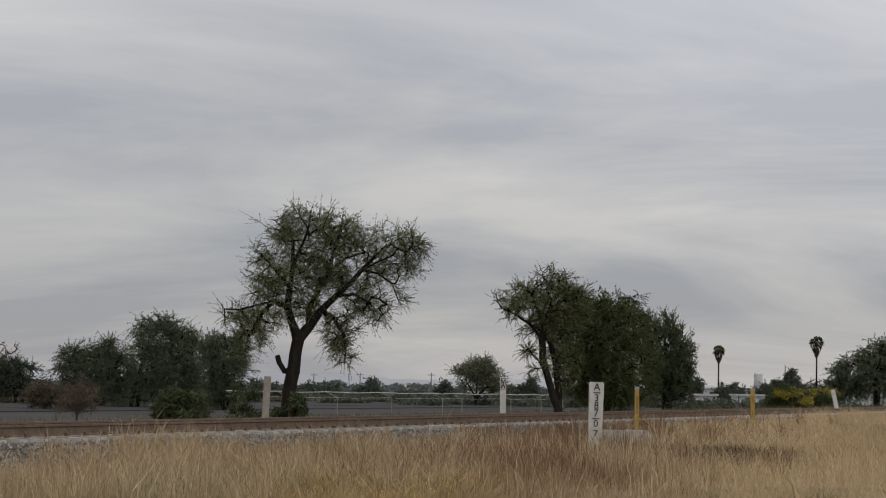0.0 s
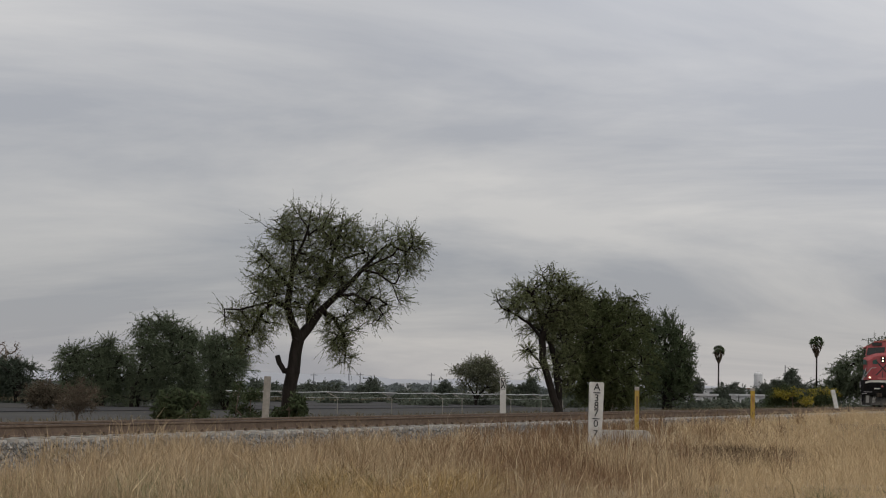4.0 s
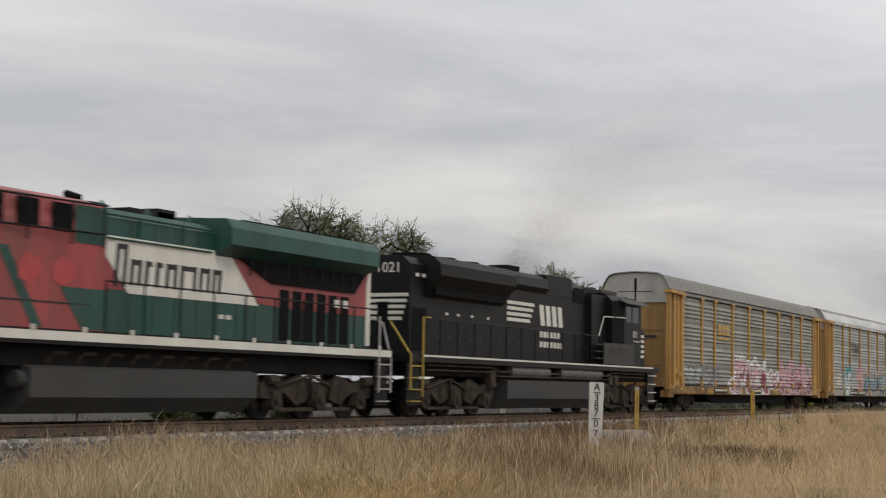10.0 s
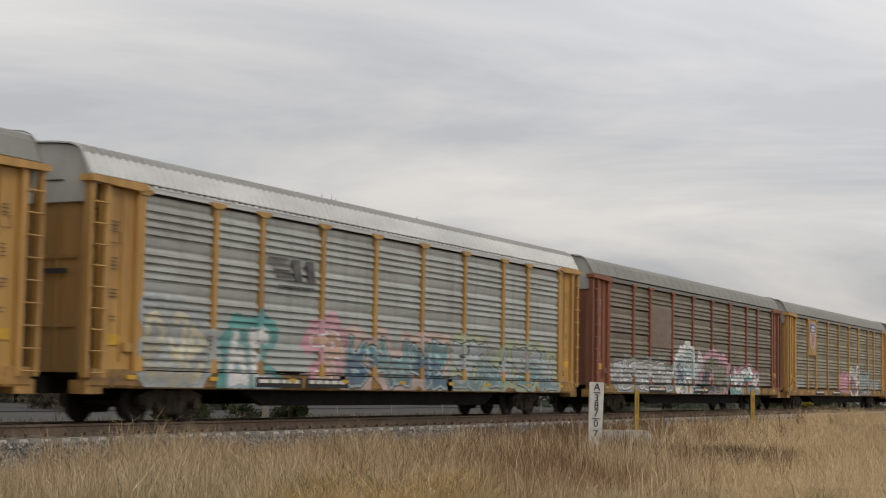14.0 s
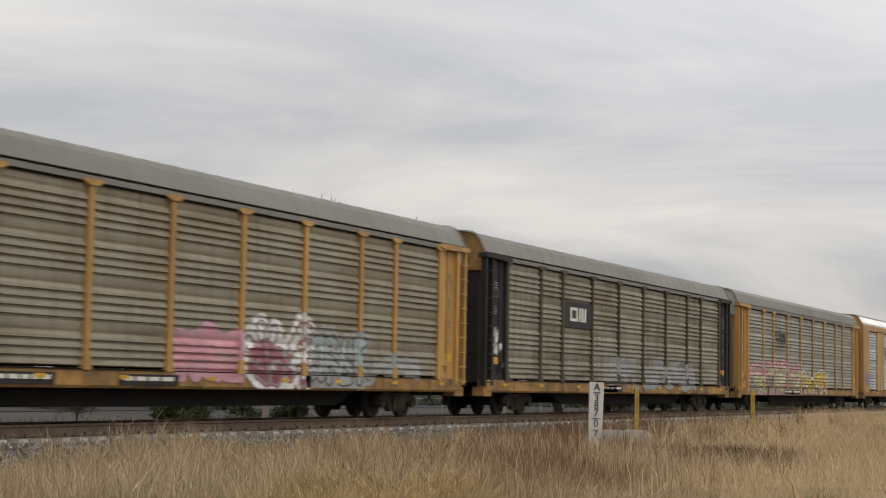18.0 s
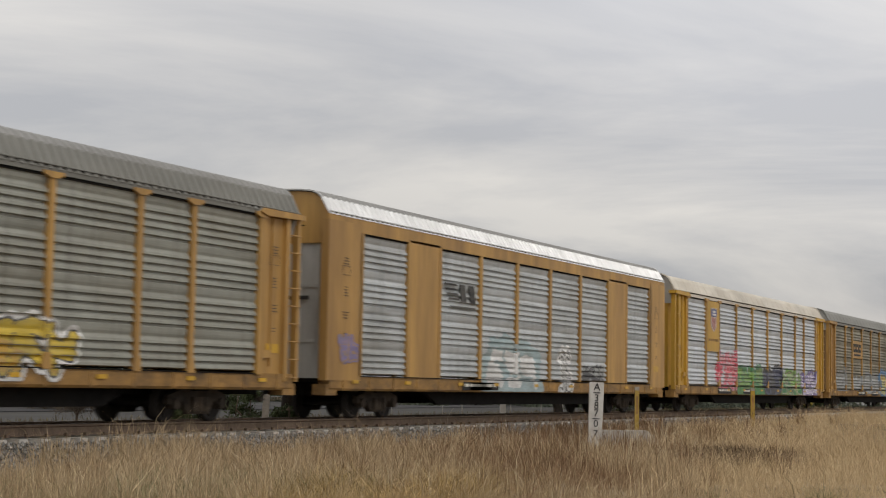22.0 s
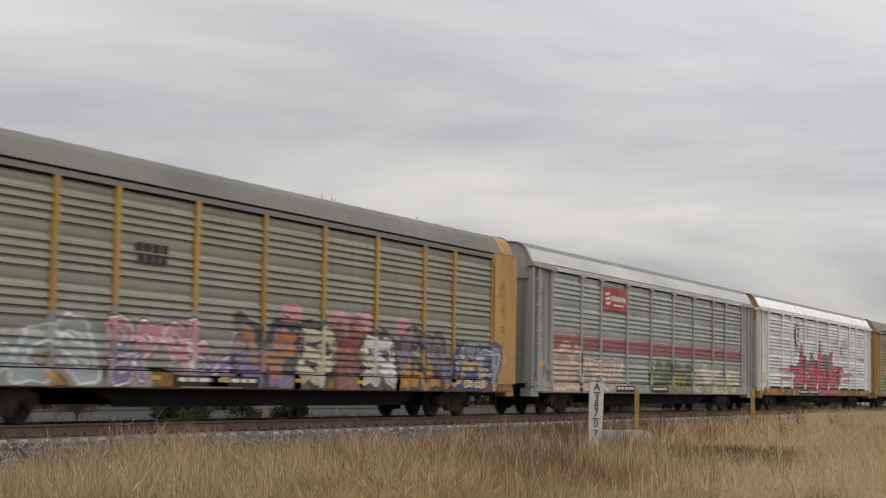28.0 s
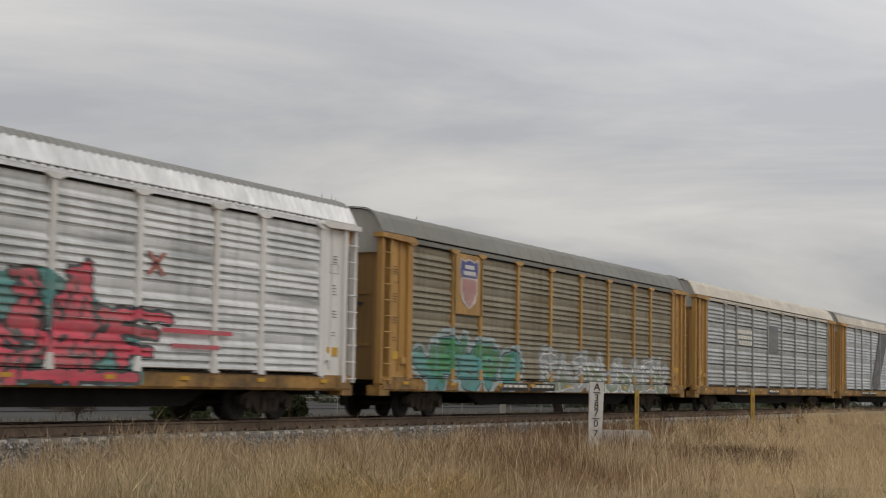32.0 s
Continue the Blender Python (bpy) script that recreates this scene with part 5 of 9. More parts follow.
def corner_parts(style):
    """The end bay of a car (for x > 0, near side towards -y): door posts, folded door edge, beam and latch."""
    def make():
        out = []
        def add(name, bm):
            out.append((name, mesh_of(bm, name, M["ochre"])))
        if style == "flush":
            add("end_column", prism(bmesh.new(), [(11.75, -1.53), (13.52, -1.53), (13.52, -1.30), (11.75, -1.40)], 1.0, 5.1, "z"))
            return out
        add("end_column", box(bmesh.new(), 11.75, 11.93, -1.52, -1.3, 1.05, 4.93))
        add("door_edge", box(bmesh.new(), 11.93, 12.85, -1.43, -1.3, 1.05, 4.86))
        add("door_bar", box(bmesh.new(), 12.30, 12.36, -1.47, -1.43, 1.3, 4.86))
        add("ladder_post", box(bmesh.new(), 12.85, 13.02, -1.53, -1.3, 0.95, 4.93))
        add("corner_post", box(bmesh.new(), 13.38, 13.5, -1.53, -1.36, 0.95, 4.93))
        add("end_beam", soften(prism(bmesh.new(), [(11.6, 4.93), (11.75, 5.03), (13.58, 5.03), (13.58, 4.90), (11.9, 4.86)], -1.60, -1.28, "y"), 0.015))
        add("latch", soften(box(bmesh.new(), 11.95, 12.25, -1.50, -1.43, 1.50, 1.68), 0.015))
        return out
    return cached(("corner", style), make)


def rung_mesh():
    return cached("rung", lambda: mesh_of(tube(bmesh.new(), [(13.0, -1.55, 0), (13.0, -1.6, 0), (13.42, -1.6, 0), (13.42, -1.55, 0)], 0.017, 5), "rung", M["ochre"]))


def end_parts():
    """End door (x > 0): a folded wall with upright ribs and cross bars."""
    def make():
        wall = prism(bmesh.new(), [(13.15, -1.3), (13.36, -1.18), (13.36, 1.18), (13.15, 1.3)], 1.05, 4.55, "z")
        rib = box(bmesh.new(), 13.36, 13.40, -0.03, 0.03, 1.1, 4.5)
        bar = box(bmesh.new(), 13.36, 13.39, -1.1, 1.1, -0.04, 0.04)
        return [mesh_of(q, nm, M["ochre"]) for q, nm in ((wall, "end_door"), (rib, "rib"), (bar, "cross_bar"))]
    return cached("end", make)


def hoop_mesh(eave, top):
    def make():
        half = roof_profile(eave, top)
        pts = [(13.47, -y * 1.01, z + 0.03) for y, z in half] + [(13.47, y * 1.01, z + 0.03) for y, z in half[-2::-1]]
        return mesh_of(tube(bmesh.new(), pts, 0.016, 5), "end_hoop", M["under"])
    return cached(("hoop", eave, top), make)


def gable_mesh(eave=4.97, top=5.72):
    def make():
        half = roof_profile(eave, top)
        prof = [(-1.36, 4.5)] + [(-y * 0.985, z - 0.02) for y, z in half] + [(y * 0.985, z - 0.02) for y, z in half[-2::-1]] + [(1.36, 4.5)]
        bm = bmesh.new()
        prism(bm, prof, 13.25, 13.42)
        return mesh_of(bm, "gable", M["roof_grey"])
    return cached(("gable", eave, top), make)


def roof_band_mesh(eave=4.97, top=5.72):
    def make():
        half = roof_profile(eave, top)
        outer = [(-y * 1.008, z + 0.012) for y, z in half] + [(y * 1.008, z + 0.012) for y, z in half[-2::-1]]
        return mesh_of(prism(bmesh.new(), outer, -0.52, 0.52), "roof_band", M["ochre"])
    return cached("roof_band", make)


def door_gap_mesh():
    """The dark gap between the two leaves of an end door, with its cross bars and latch rods."""
    def make():
        bm = box(bmesh.new(), 13.40, 13.43, -0.03, 0.03, 1.1, 5.0)
        box(bm, 13.42, 13.435, -0.75, 0.75, 4.94, 4.965)
        box(bm, 13.40, 13.44, -0.05, 0.05, 5.0, 5.5)
        for z in (4.62, 4.70):
            box(bm, 13.425, 13.43, -0.95, -0.35, z, z + 0.015)
        return mesh_of(bm, "door_gap", M["under"])
    return cached("door_gap", make)


def stencil_mesh(kind):
    """Stencilled notices on a car's corner, too small to read: blocks of fine bars."""
    def make():
        rs, bm = random.Random(kind), bmesh.new()
        for z0, n, w in ((4.15, 3, 0.30), (3.4, 4, 0.22), (2.75, 3, 0.34), (2.2, 2, 0.2)):
            for k in range(n):
                q = w * rs.uniform(0.6, 1.0)
                box(bm, -q / 2, q / 2, -0.004, 0.0, z0 - 0.075 * k, z0 - 0.075 * k + 0.024)
        box(bm, -0.2, 0.2, -0.004, 0, 3.72, 3.732), box(bm, -0.2, 0.2, -0.004, 0, 3.95, 3.962), box(bm, -0.2, -0.188, -0.0045, 0, 3.72, 3.962), box(bm, 0.188, 0.2, -0.0045, 0, 3.72, 3.962)
        return mesh_of(bm, "stencil", M["ink"])
    return cached(("stencil", kind), make)


def sill_mesh():
    def make():
        bm = bmesh.new()
        prism(bm, [(-1.51, 1.13), (-1.51, 0.80), (-1.47, 0.74), (-1.2, 0.74), (-1.2, 1.13)], -13.3, 13.3)
        for i in range(-9, 10):
            box(bm, i * 1.4 - 0.04, i * 1.4 + 0.04, -1.525, -1.5, 0.76, 1.12)
        box(bm, -13.45, -12.9, -1.49, -1.1, 0.62, 0.9)
        box(bm, 12.9, 13.45, -1.49, -1.1, 0.62, 0.9)
        return mesh_of(bm, "side_sill", M["dirty_ochre"])
    return cached("sill", make)


def under_parts():
    def make():
        spine = bmesh.new()
        box(spine, -13.5, 13.5, -0.38, 0.38, 0.62, 0.955)
        floor_plate = box(bmesh.new(), -13.2, 13.2, -1.2, 1.2, 0.95, 1.08)
        skirt = prism(bmesh.new(), [(-7.3, 0.74), (-6.4, 0.36), (6.4, 0.36), (7.3, 0.74)], -1.18, -1.06, "y")
        bolster = box(bmesh.new(), -0.25, 0.25, -1.2, 1.2, 0.70, 0.95)
        tank = tube(bmesh.new(), [(-1.6, -0.85, 0.62), (0.2, -0.85, 0.62)], 0.2, 12)
        return [mesh_of(q, nm, M["under"]) for q, nm in ((spine, "underframe"), (floor_plate, "floor_plate"), (skirt, "skirt"), (bolster, "bolster"), (tank, "air_tank"))]
    return cached("under", make)


def coupler_mesh():
    def make():
        bm = bmesh.new()
        box(bm, 0, 0.55, -0.07, 0.07, 0.75, 0.95)
        prism(bm, [(0.5, -0.1), (0.72, -0.16), (0.8, -0.05), (0.70, 0.02), (0.78, 0.14), (0.5, 0.13)], 0.72, 0.98, "z")
        tube(bm, [(0.0, -0.3, 0.7), (0.35, -0.32, 0.45), (0.7, -0.2, 0.5)], 0.03, 6)
        return mesh_of(bm, "coupler", M["truck"])
    return cached("coupler", make)


def wheelset_mesh(r):
    def make():
        bm = bmesh.new()
        for s in (-1, 1):
            prof = [(0.10, 0.68), (0.16, 0.66), (r * 0.72, 0.70), (r * 0.84, 0.69), (r + 0.028, 0.695), (r + 0.028, 0.72), (r, 0.735), (r - 0.005, 0.825), (r * 0.84, 0.83), (r * 0.78, 0.785), (0.2, 0.80), (0.16, 0.85), (0.10, 0.85)]
            lathe(bm, [(a, b * s) for a, b in prof], 28)
            for k in range(4):
                a = math.pi / 2 * k
                tube(bm, [(0.6 * r * math.cos(a), 0.775 * s, 0.6 * r * math.sin(a)), (0.6 * r * math.cos(a), 0.80 * s, 0.6 * r * math.sin(a))], 0.05, 6)
        tube(bm, [(0, -1.0, 0), (0, 1.0, 0)], 0.085, 12)
        return mesh_of(bm, "wheelset", M["wheel"], True)
    return cached(("wheelset", r), make)


def sideframe_mesh():
    def make():
        bm = bmesh.new()
        top = [(-1.13, 0.40), (-1.13, 0.60), (-0.85, 0.68), (-0.4, 0.80), (0.4, 0.80), (0.85, 0.68), (1.13, 0.60), (1.13, 0.40), (0.74, 0.40), (0.62, 0.50), (0.5, 0.30), (0.38, 0.18), (-0.38, 0.18), (-0.5, 0.30), (-0.62, 0.50), (-0.74, 0.40)]
        prism(bm, top, -1.10, -0.94, "y")
        for x in (-0.22, 0, 0.22):
            tube(bm, [(x, -1.13, 0.24), (x, -1.13, 0.56)], 0.085, 8)
        for x in (-0.89, 0.89):
            tube(bm, [(x, -1.16, 0.42), (x, -0.94, 0.42)], 0.13, 10)
        return mesh_of(bm, "side_frame", M["truck"])
    return cached("sideframe", make)


def freight_truck(parent, x):
    bm = bmesh.new()
    box(bm, -0.22, 0.22, -1.0, 1.0, 0.42, 0.70)
    t = part("truck", bm, M["truck"], parent, "dusty cast steel two-axle truck")
    t.matrix_basis = pose(x, 0, 0)
    put("side_frame", sideframe_mesh(), t)
    put("side_frame", sideframe_mesh(), t, pose(0, 0, 0, 0, 0, 180))
    for dx in (-0.89, 0.89):
        w = put("wheelset", wheelset_mesh(0.42), t, None, None, "steel wheels on an axle")
        w.matrix_parent_inverse = pose(dx, 0, 0.42)
        WHEELSETS.append((w, 0.42))
    return t


def skin(gx, gz, seamed, flush):
    """How far from the middle a car's painted side lies, over a sheet of places."""
    pts = rib_line(seamed)
    y = SIDE - 0.02 + 0.006 - np.interp(gz, [p[0] for p in pts], [p[1] for p in pts])
    y = np.where(np.abs(gx) > 11.75, 1.54 if flush else 1.445, y)
    for p in POSTS:
        y = np.where(np.abs(gx - p) < 0.12, 1.535, y)
    return np.where(gz < 1.13, 1.53, y)


def painted(gx, gz, d, levels, kind_of, cols, seamed, flush, label, parent):
    """A film of paint on a car's side: the sheet's corners slide onto the edges of the colours, then its bits are sorted by colour."""
    dx, dz = gx[0, 1] - gx[0, 0], gz[1, 0] - gz[0, 0]
    sz, sx = np.gradient(d, dz, dx)
    g2 = sx * sx + sz * sz + 1e-4
    mx, mz, best = np.zeros_like(d), np.zeros_like(d), np.full(d.shape, 9.0)
    for lv in levels:
        e = lv - d
        ax, az = e * sx / g2, e * sz / g2
        ok = (np.abs(ax) < 0.55 * dx) & (np.abs(az) < 0.55 * dz) & (np.abs(e) < best)
        mx, mz, best = np.where(ok, ax, mx), np.where(ok, az, mz), np.where(ok, np.abs(e), best)
    ds = np.where(best < 9, np.round(d, 6), d)
    for lv in levels:
        ds = np.where((best < 9) & (np.abs(lv - d) == best), lv, ds)
    px, pz = gx + mx, gz + mz
    v = np.stack([px, -skin(px, pz, seamed, flush) - 0.004, pz], -1).reshape(-1, 3)
    h, nx = gx.shape
    i = (np.arange(h - 1)[:, None] * nx + np.arange(nx - 1)).ravel()
    t = np.concatenate([np.stack([i, i + 1, i + nx + 1], -1), np.stack([i, i + nx + 1, i + nx], -1)])
    k = kind_of(ds.ravel()[t].mean(1), px.ravel()[t].mean(1), pz.ravel()[t].mean(1))
    t, k = t[k >= 0], k[k >= 0]
    me = raw_mesh("graffiti", v, t, [paint(c) for c in cols], k)
    return put("graffiti", me, parent, None, None, label)


def sprayed(parent, seed, x0, x1, z0, z1, cols, letters, seamed=False, flush=False, halo=0.15, fat=1.0, arch=0.0, line=0.045):
    """A spray-painted piece of interlocking fat shapes. cols: upper fill, inner edge, outline, cloud behind, lower fill."""
    rs = np.random.RandomState(seed)
    xs, zs = np.arange(x0 - 0.1 - 1.6 * halo, x1 + 0.1 + 1.6 * halo, 0.064), np.arange(max(0.77, z0 - 0.1), z1 + 0.1 + 1.6 * halo, 0.027)
    gx, gz = np.meshgrid(xs, zs)
    w, h = (x1 - x0) / letters, z1 - z0
    r = 0.15 * fat * min(1.35, max(0.6, w))
    d, covered = np.full(gx.shape, 9.0), np.zeros(gx.shape, bool)
    for k in rs.permutation(letters):
        cx = x0 + (k + 0.5) * w
        hh = h * (0.80 + 0.20 * rs.rand()) * (1 - arch + arch * math.sin(math.pi * (k + 0.5) / letters))
        lean, lift = rs.uniform(-0.16, 0.2) * w, rs.uniform(0, 0.08) * h
        def spot(u, v):
            return cx + u * w * 0.42 + lean * (v - 0.5) * 2, z0 + r * 0.8 + lift + v * (hh - 1.7 * r)
        side = rs.choice((-1, 1))
        bent = [(side * 0.8, 0.0), (side * 0.85, 0.5), (side * 0.7, 1.0)]
        arms = [[(side * 0.75, v), (-side * 0.1, v + rs.uniform(-0.16, 0.16)), (-side * rs.uniform(0.6, 1.0), np.clip(v + rs.uniform(-0.45, 0.45), 0, 1))] for v in rs.choice((0.0, 0.45, 0.55, 1.0), 2 + rs.randint(2), replace=False)]
        dk = np.full(gx.shape, 9.0)
        for line_pts in [bent] + arms:
            pts = [spot(*p) for p in line_pts]
            for (ax, az), (bx, bz) in zip(pts, pts[1:]):
                vx, vz = bx - ax, bz - az
                t = np.clip(((gx - ax) * vx + (gz - az) * vz) / (vx * vx + vz * vz + 1e-6), 0, 1)
                dk = np.minimum(dk, np.hypot(gx - ax - t * vx, gz - az - t * vz) * (0.95 + 0.25 * t * rs.rand()))
        dk = dk + 0.014 * np.sin(gx * 9 + seed + k) * np.sin(gz * 11)
        on = dk < r + line
        d = np.where(on, dk, np.where(covered, d, np.minimum(d, dk)))
        covered |= on
    def kind_of(q, x, z):
        edge = r + halo * (1 + 0.55 * np.sin(x * 4.1 + seed) * np.sin(z * 5.3 + x))
        k = np.where(q < r * 0.70, 0, np.where(q < r, 1, np.where(q < r + line, 2, np.where(q < edge + line, 3, -1))))
        return np.where((k == 0) & (np.sin(x * 1.7 + seed) * 0.3 + (z - z0) / h < 0.42), 4, k)
    return painted(gx, gz, d, (r * 0.70, r, r + line), kind_of, cols, seamed, flush, "spray-painted graffiti in overlapping fat shapes", parent)


def burst(parent, seed, cols):
    """One wide spray-painted mass: crimson strokes with tall spikes, dark outlines and teal patches behind."""
    rs = np.random.RandomState(seed)
    xs, zs = np.arange(-7.5, 5.8, 0.05), np.arange(0.78, 3.85, 0.024)
    gx, gz = np.meshgrid(xs, zs)
    spikes = ((-4.75, 3.45, 0.62), (-2.35, 3.05, 0.8), (-0.45, 3.75, 0.55), (2.55, 3.25, 0.50), (1.0, 2.9, 0.6))
    top = 2.72 + 0.2 * np.sin(gx * 1.7)
    for x, z, w in spikes:
        top = np.maximum(top, z - 0.12 - np.abs(gx - x) / w * 1.1)
    top -= np.clip(np.abs(gx + 1.2) - 3.9, 0, 9) * 0.85
    d = np.full(gx.shape, 9.0)
    def stroke(ax, az, bx, bz, r0, r1):
        vx, vz = bx - ax, bz - az
        t = np.clip(((gx - ax) * vx + (gz - az) * vz) / (vx * vx + vz * vz + 1e-6), 0, 1)
        return np.hypot(gx - ax - t * vx, gz - az - t * vz) - (r0 + (r1 - r0) * t)
    for x, z, w in spikes:
        d = np.minimum(d, stroke(x - 0.15, 2.0, x, z - 0.14, 0.62 * w, 0.15))
    for k in range(9):
        x = -6.0 + k * 1.2
        for _ in range(3):
            d = np.minimum(d, stroke(x + rs.uniform(-0.55, 0.55), rs.uniform(0.9, 1.5), x + rs.uniform(-0.8, 0.8), rs.uniform(2.0, 2.85) - 0.12 * abs(k - 4), rs.uniform(0.14, 0.21), rs.uniform(0.09, 0.18)))
        d = np.minimum(d, stroke(x - 0.7, rs.uniform(1.2, 2.5), x + 0.7, rs.uniform(1.2, 2.5), 0.14, 0.09))
    for k in range(14):            # slanting barbs that run out of the mass
        x, z = rs.uniform(-6.0, 3.6), rs.uniform(1.2, 3.0)
        lean = rs.uniform(-0.5, 0.5)
        d = np.minimum(d, stroke(x, z - 0.5, x + lean, z + 0.15, 0.16, 0.06))
        d = np.minimum(d, stroke(x + lean - 0.3, z + 0.1, x + lean + 0.35, z + 0.16, 0.07, 0.05))
    for x0, x1, z in ((3.8, 5.4, 2.3), (-7.2, -5.6, 2.16), (-6.9, -5.5, 1.25), (3.6, 4.9, 1.95), (3.8, 4.7, 1.55), (-6.6, 4.2, 1.02)):
        d = np.minimum(d, stroke(x0, z, x1, z - 0.06, 0.08, 0.09))
    d += 0.025 * np.sin(gx * 9 + seed) * np.sin(gz * 11)
    cut = np.full(gx.shape, 9.0)                # thin dark lines between the letters
    for k in range(85):
        x, z = rs.uniform(-6.2, 3.8), rs.uniform(1.0, 2.8)
        cut = np.minimum(cut, stroke(x, z, x + rs.uniform(-0.5, 0.5), z + rs.uniform(-0.5, 0.5), 0.035, 0.0))
    d = np.maximum(d, 0.03 - cut)
    def kind_of(q, x, z):
        patch = np.sin(x * 1.9 + 2.0 * np.sin(z * 2.3)) + np.sin(z * 3.1 + x * 2.2)
        inside = (z < np.interp(x, xs, top[0]) + 0.16) & (np.abs(x + 1.2) < 5.6)
        return np.where(q < 0, 0, np.where(q < 0.075, 1, np.where(inside & (patch > -1.1) & (q < 0.34), np.where(patch > 1.2, 3, 2), -1)))
    return painted(gx, gz, d, (0.0, 0.075, 0.34), kind_of, cols, False, False, "huge spiky crimson graffiti piece with teal edges", parent)


def paint(c):
    return cached(("paint", c), lambda: mat("spray paint", c, 0.6, 0, 0.28, 2.5, dirt=0.6, dirt_scale=1.4, grime=(0.25, 0.24, 0.215), stretch=(0.4, 1, 1.5)))


def plate(name, parent, x0, x1, z0, z1, material, y=-1.525, label="", thick=0.012):
    bm = bmesh.new()
    box(bm, x0, x1, y, y + thick, z0, z1)
    return part(name, bm, material, parent, label)


def emblem_bars(parent, x0, x1, z0, z1, material, rows=2, seed=1, y=-1.535):
    """Unreadable lettering as plain bars."""
    rs = random.Random(seed)
    h = (z1 - z0) / (rows * 1.5)
    for r in range(rows):
        x = x0 + (x1 - x0) * 0.06 * r
        z = z1 - r * 1.5 * h
        while x < x1 - 0.1:
            w = rs.uniform(0.25, 0.6) * (x1 - x0) * 0.4
            plate("lettering", parent, x, min(x1, x + w), z - h, z, material, y, thick=0.006)
            x += w + 0.08


def shield(parent, x, z, s, label, head_col=(0.08, 0.10, 0.28), bars=(0.45, 0.16, 0.15)):
    """A broad shield-shaped herald: dark head with pale marks over an upright-striped field."""
    out = [(-0.72, 1.0), (-0.40, 0.90), (0, 1.0), (0.40, 0.90), (0.72, 1.0), (0.80, 0.55), (0.70, 0.25), (0.72, -0.35), (0.55, -0.72), (0.25, -0.88), (0, -1.0), (-0.25, -0.88), (-0.55, -0.72), (-0.72, -0.35), (-0.70, 0.25), (-0.80, 0.55)]
    base = part("herald", prism(bmesh.new(), [(x + a * 1.12 * s, z + b * s) for a, b in out], -1.545, -1.535, "y"), paint((0.62, 0.55, 0.52)), parent, label)
    head = [(-0.66, 0.93), (-0.38, 0.84), (0, 0.94), (0.38, 0.84), (0.66, 0.93), (0.73, 0.55), (0.65, 0.24), (-0.65, 0.24), (-0.73, 0.55)]
    part("herald_head", prism(bmesh.new(), [(x + a * 1.12 * s, z + b * s) for a, b in head], -1.552, -1.546, "y"), paint(head_col), base)
    for w, z0, z1 in ((0.42, 0.58, 0.74), (0.55, 0.34, 0.50)):
        plate("lettering", base, x - w * s, x + w * s, z + z0 * s, z + z1 * s, paint((0.7, 0.7, 0.7)), -1.558, thick=0.005)
    for k in range(-3, 4):
        plate("stripe", base, x + k * 0.19 * s - 0.055 * s, x + k * 0.19 * s + 0.055 * s, z - (0.90 - 0.055 * k * k) * s, z + 0.18 * s, paint(bars), -1.55, thick=0.004)


def striped_logo(parent, x, z, w, tone, y=-1.512):
    """A slanted emblem: four tapering bars, then two slanted blocks over a thin line."""
    h = 0.25 * w
    for k in range(4):
        a, b = z - h * (k + 1) / 4 + 0.05, z - h * k / 4 - 0.03
        side_shape("emblem_bar", parent, [(x + 0.05 * k * w, a), (x + 0.40 * w + 0.03 * k * w, a), (x + 0.36 * w + 0.03 * k * w, b), (x + 0.05 * k * w, b)], tone, y)
    for k in range(2):
        q = x + (0.46 + 0.29 * k) * w
        side_shape("emblem_block", parent, [(q + 0.08 * w, z - h), (q + 0.24 * w, z - h), (q + 0.18 * w, z - 0.03), (q + 0.02 * w, z - 0.03)], tone, y)
    plate("lettering", parent, x + 0.2 * w, x + 0.98 * w, z - h - 0.17, z - h - 0.13, tone, y, thick=0.006)


def side_shape(name, parent, outline, material, y, label="", thick=0.012):
    """A flat painted shape on a vehicle's near side; outline in (x, z)."""
    return part(name, prism(bmesh.new(), outline, y, y + thick, "y"), material, parent, label)


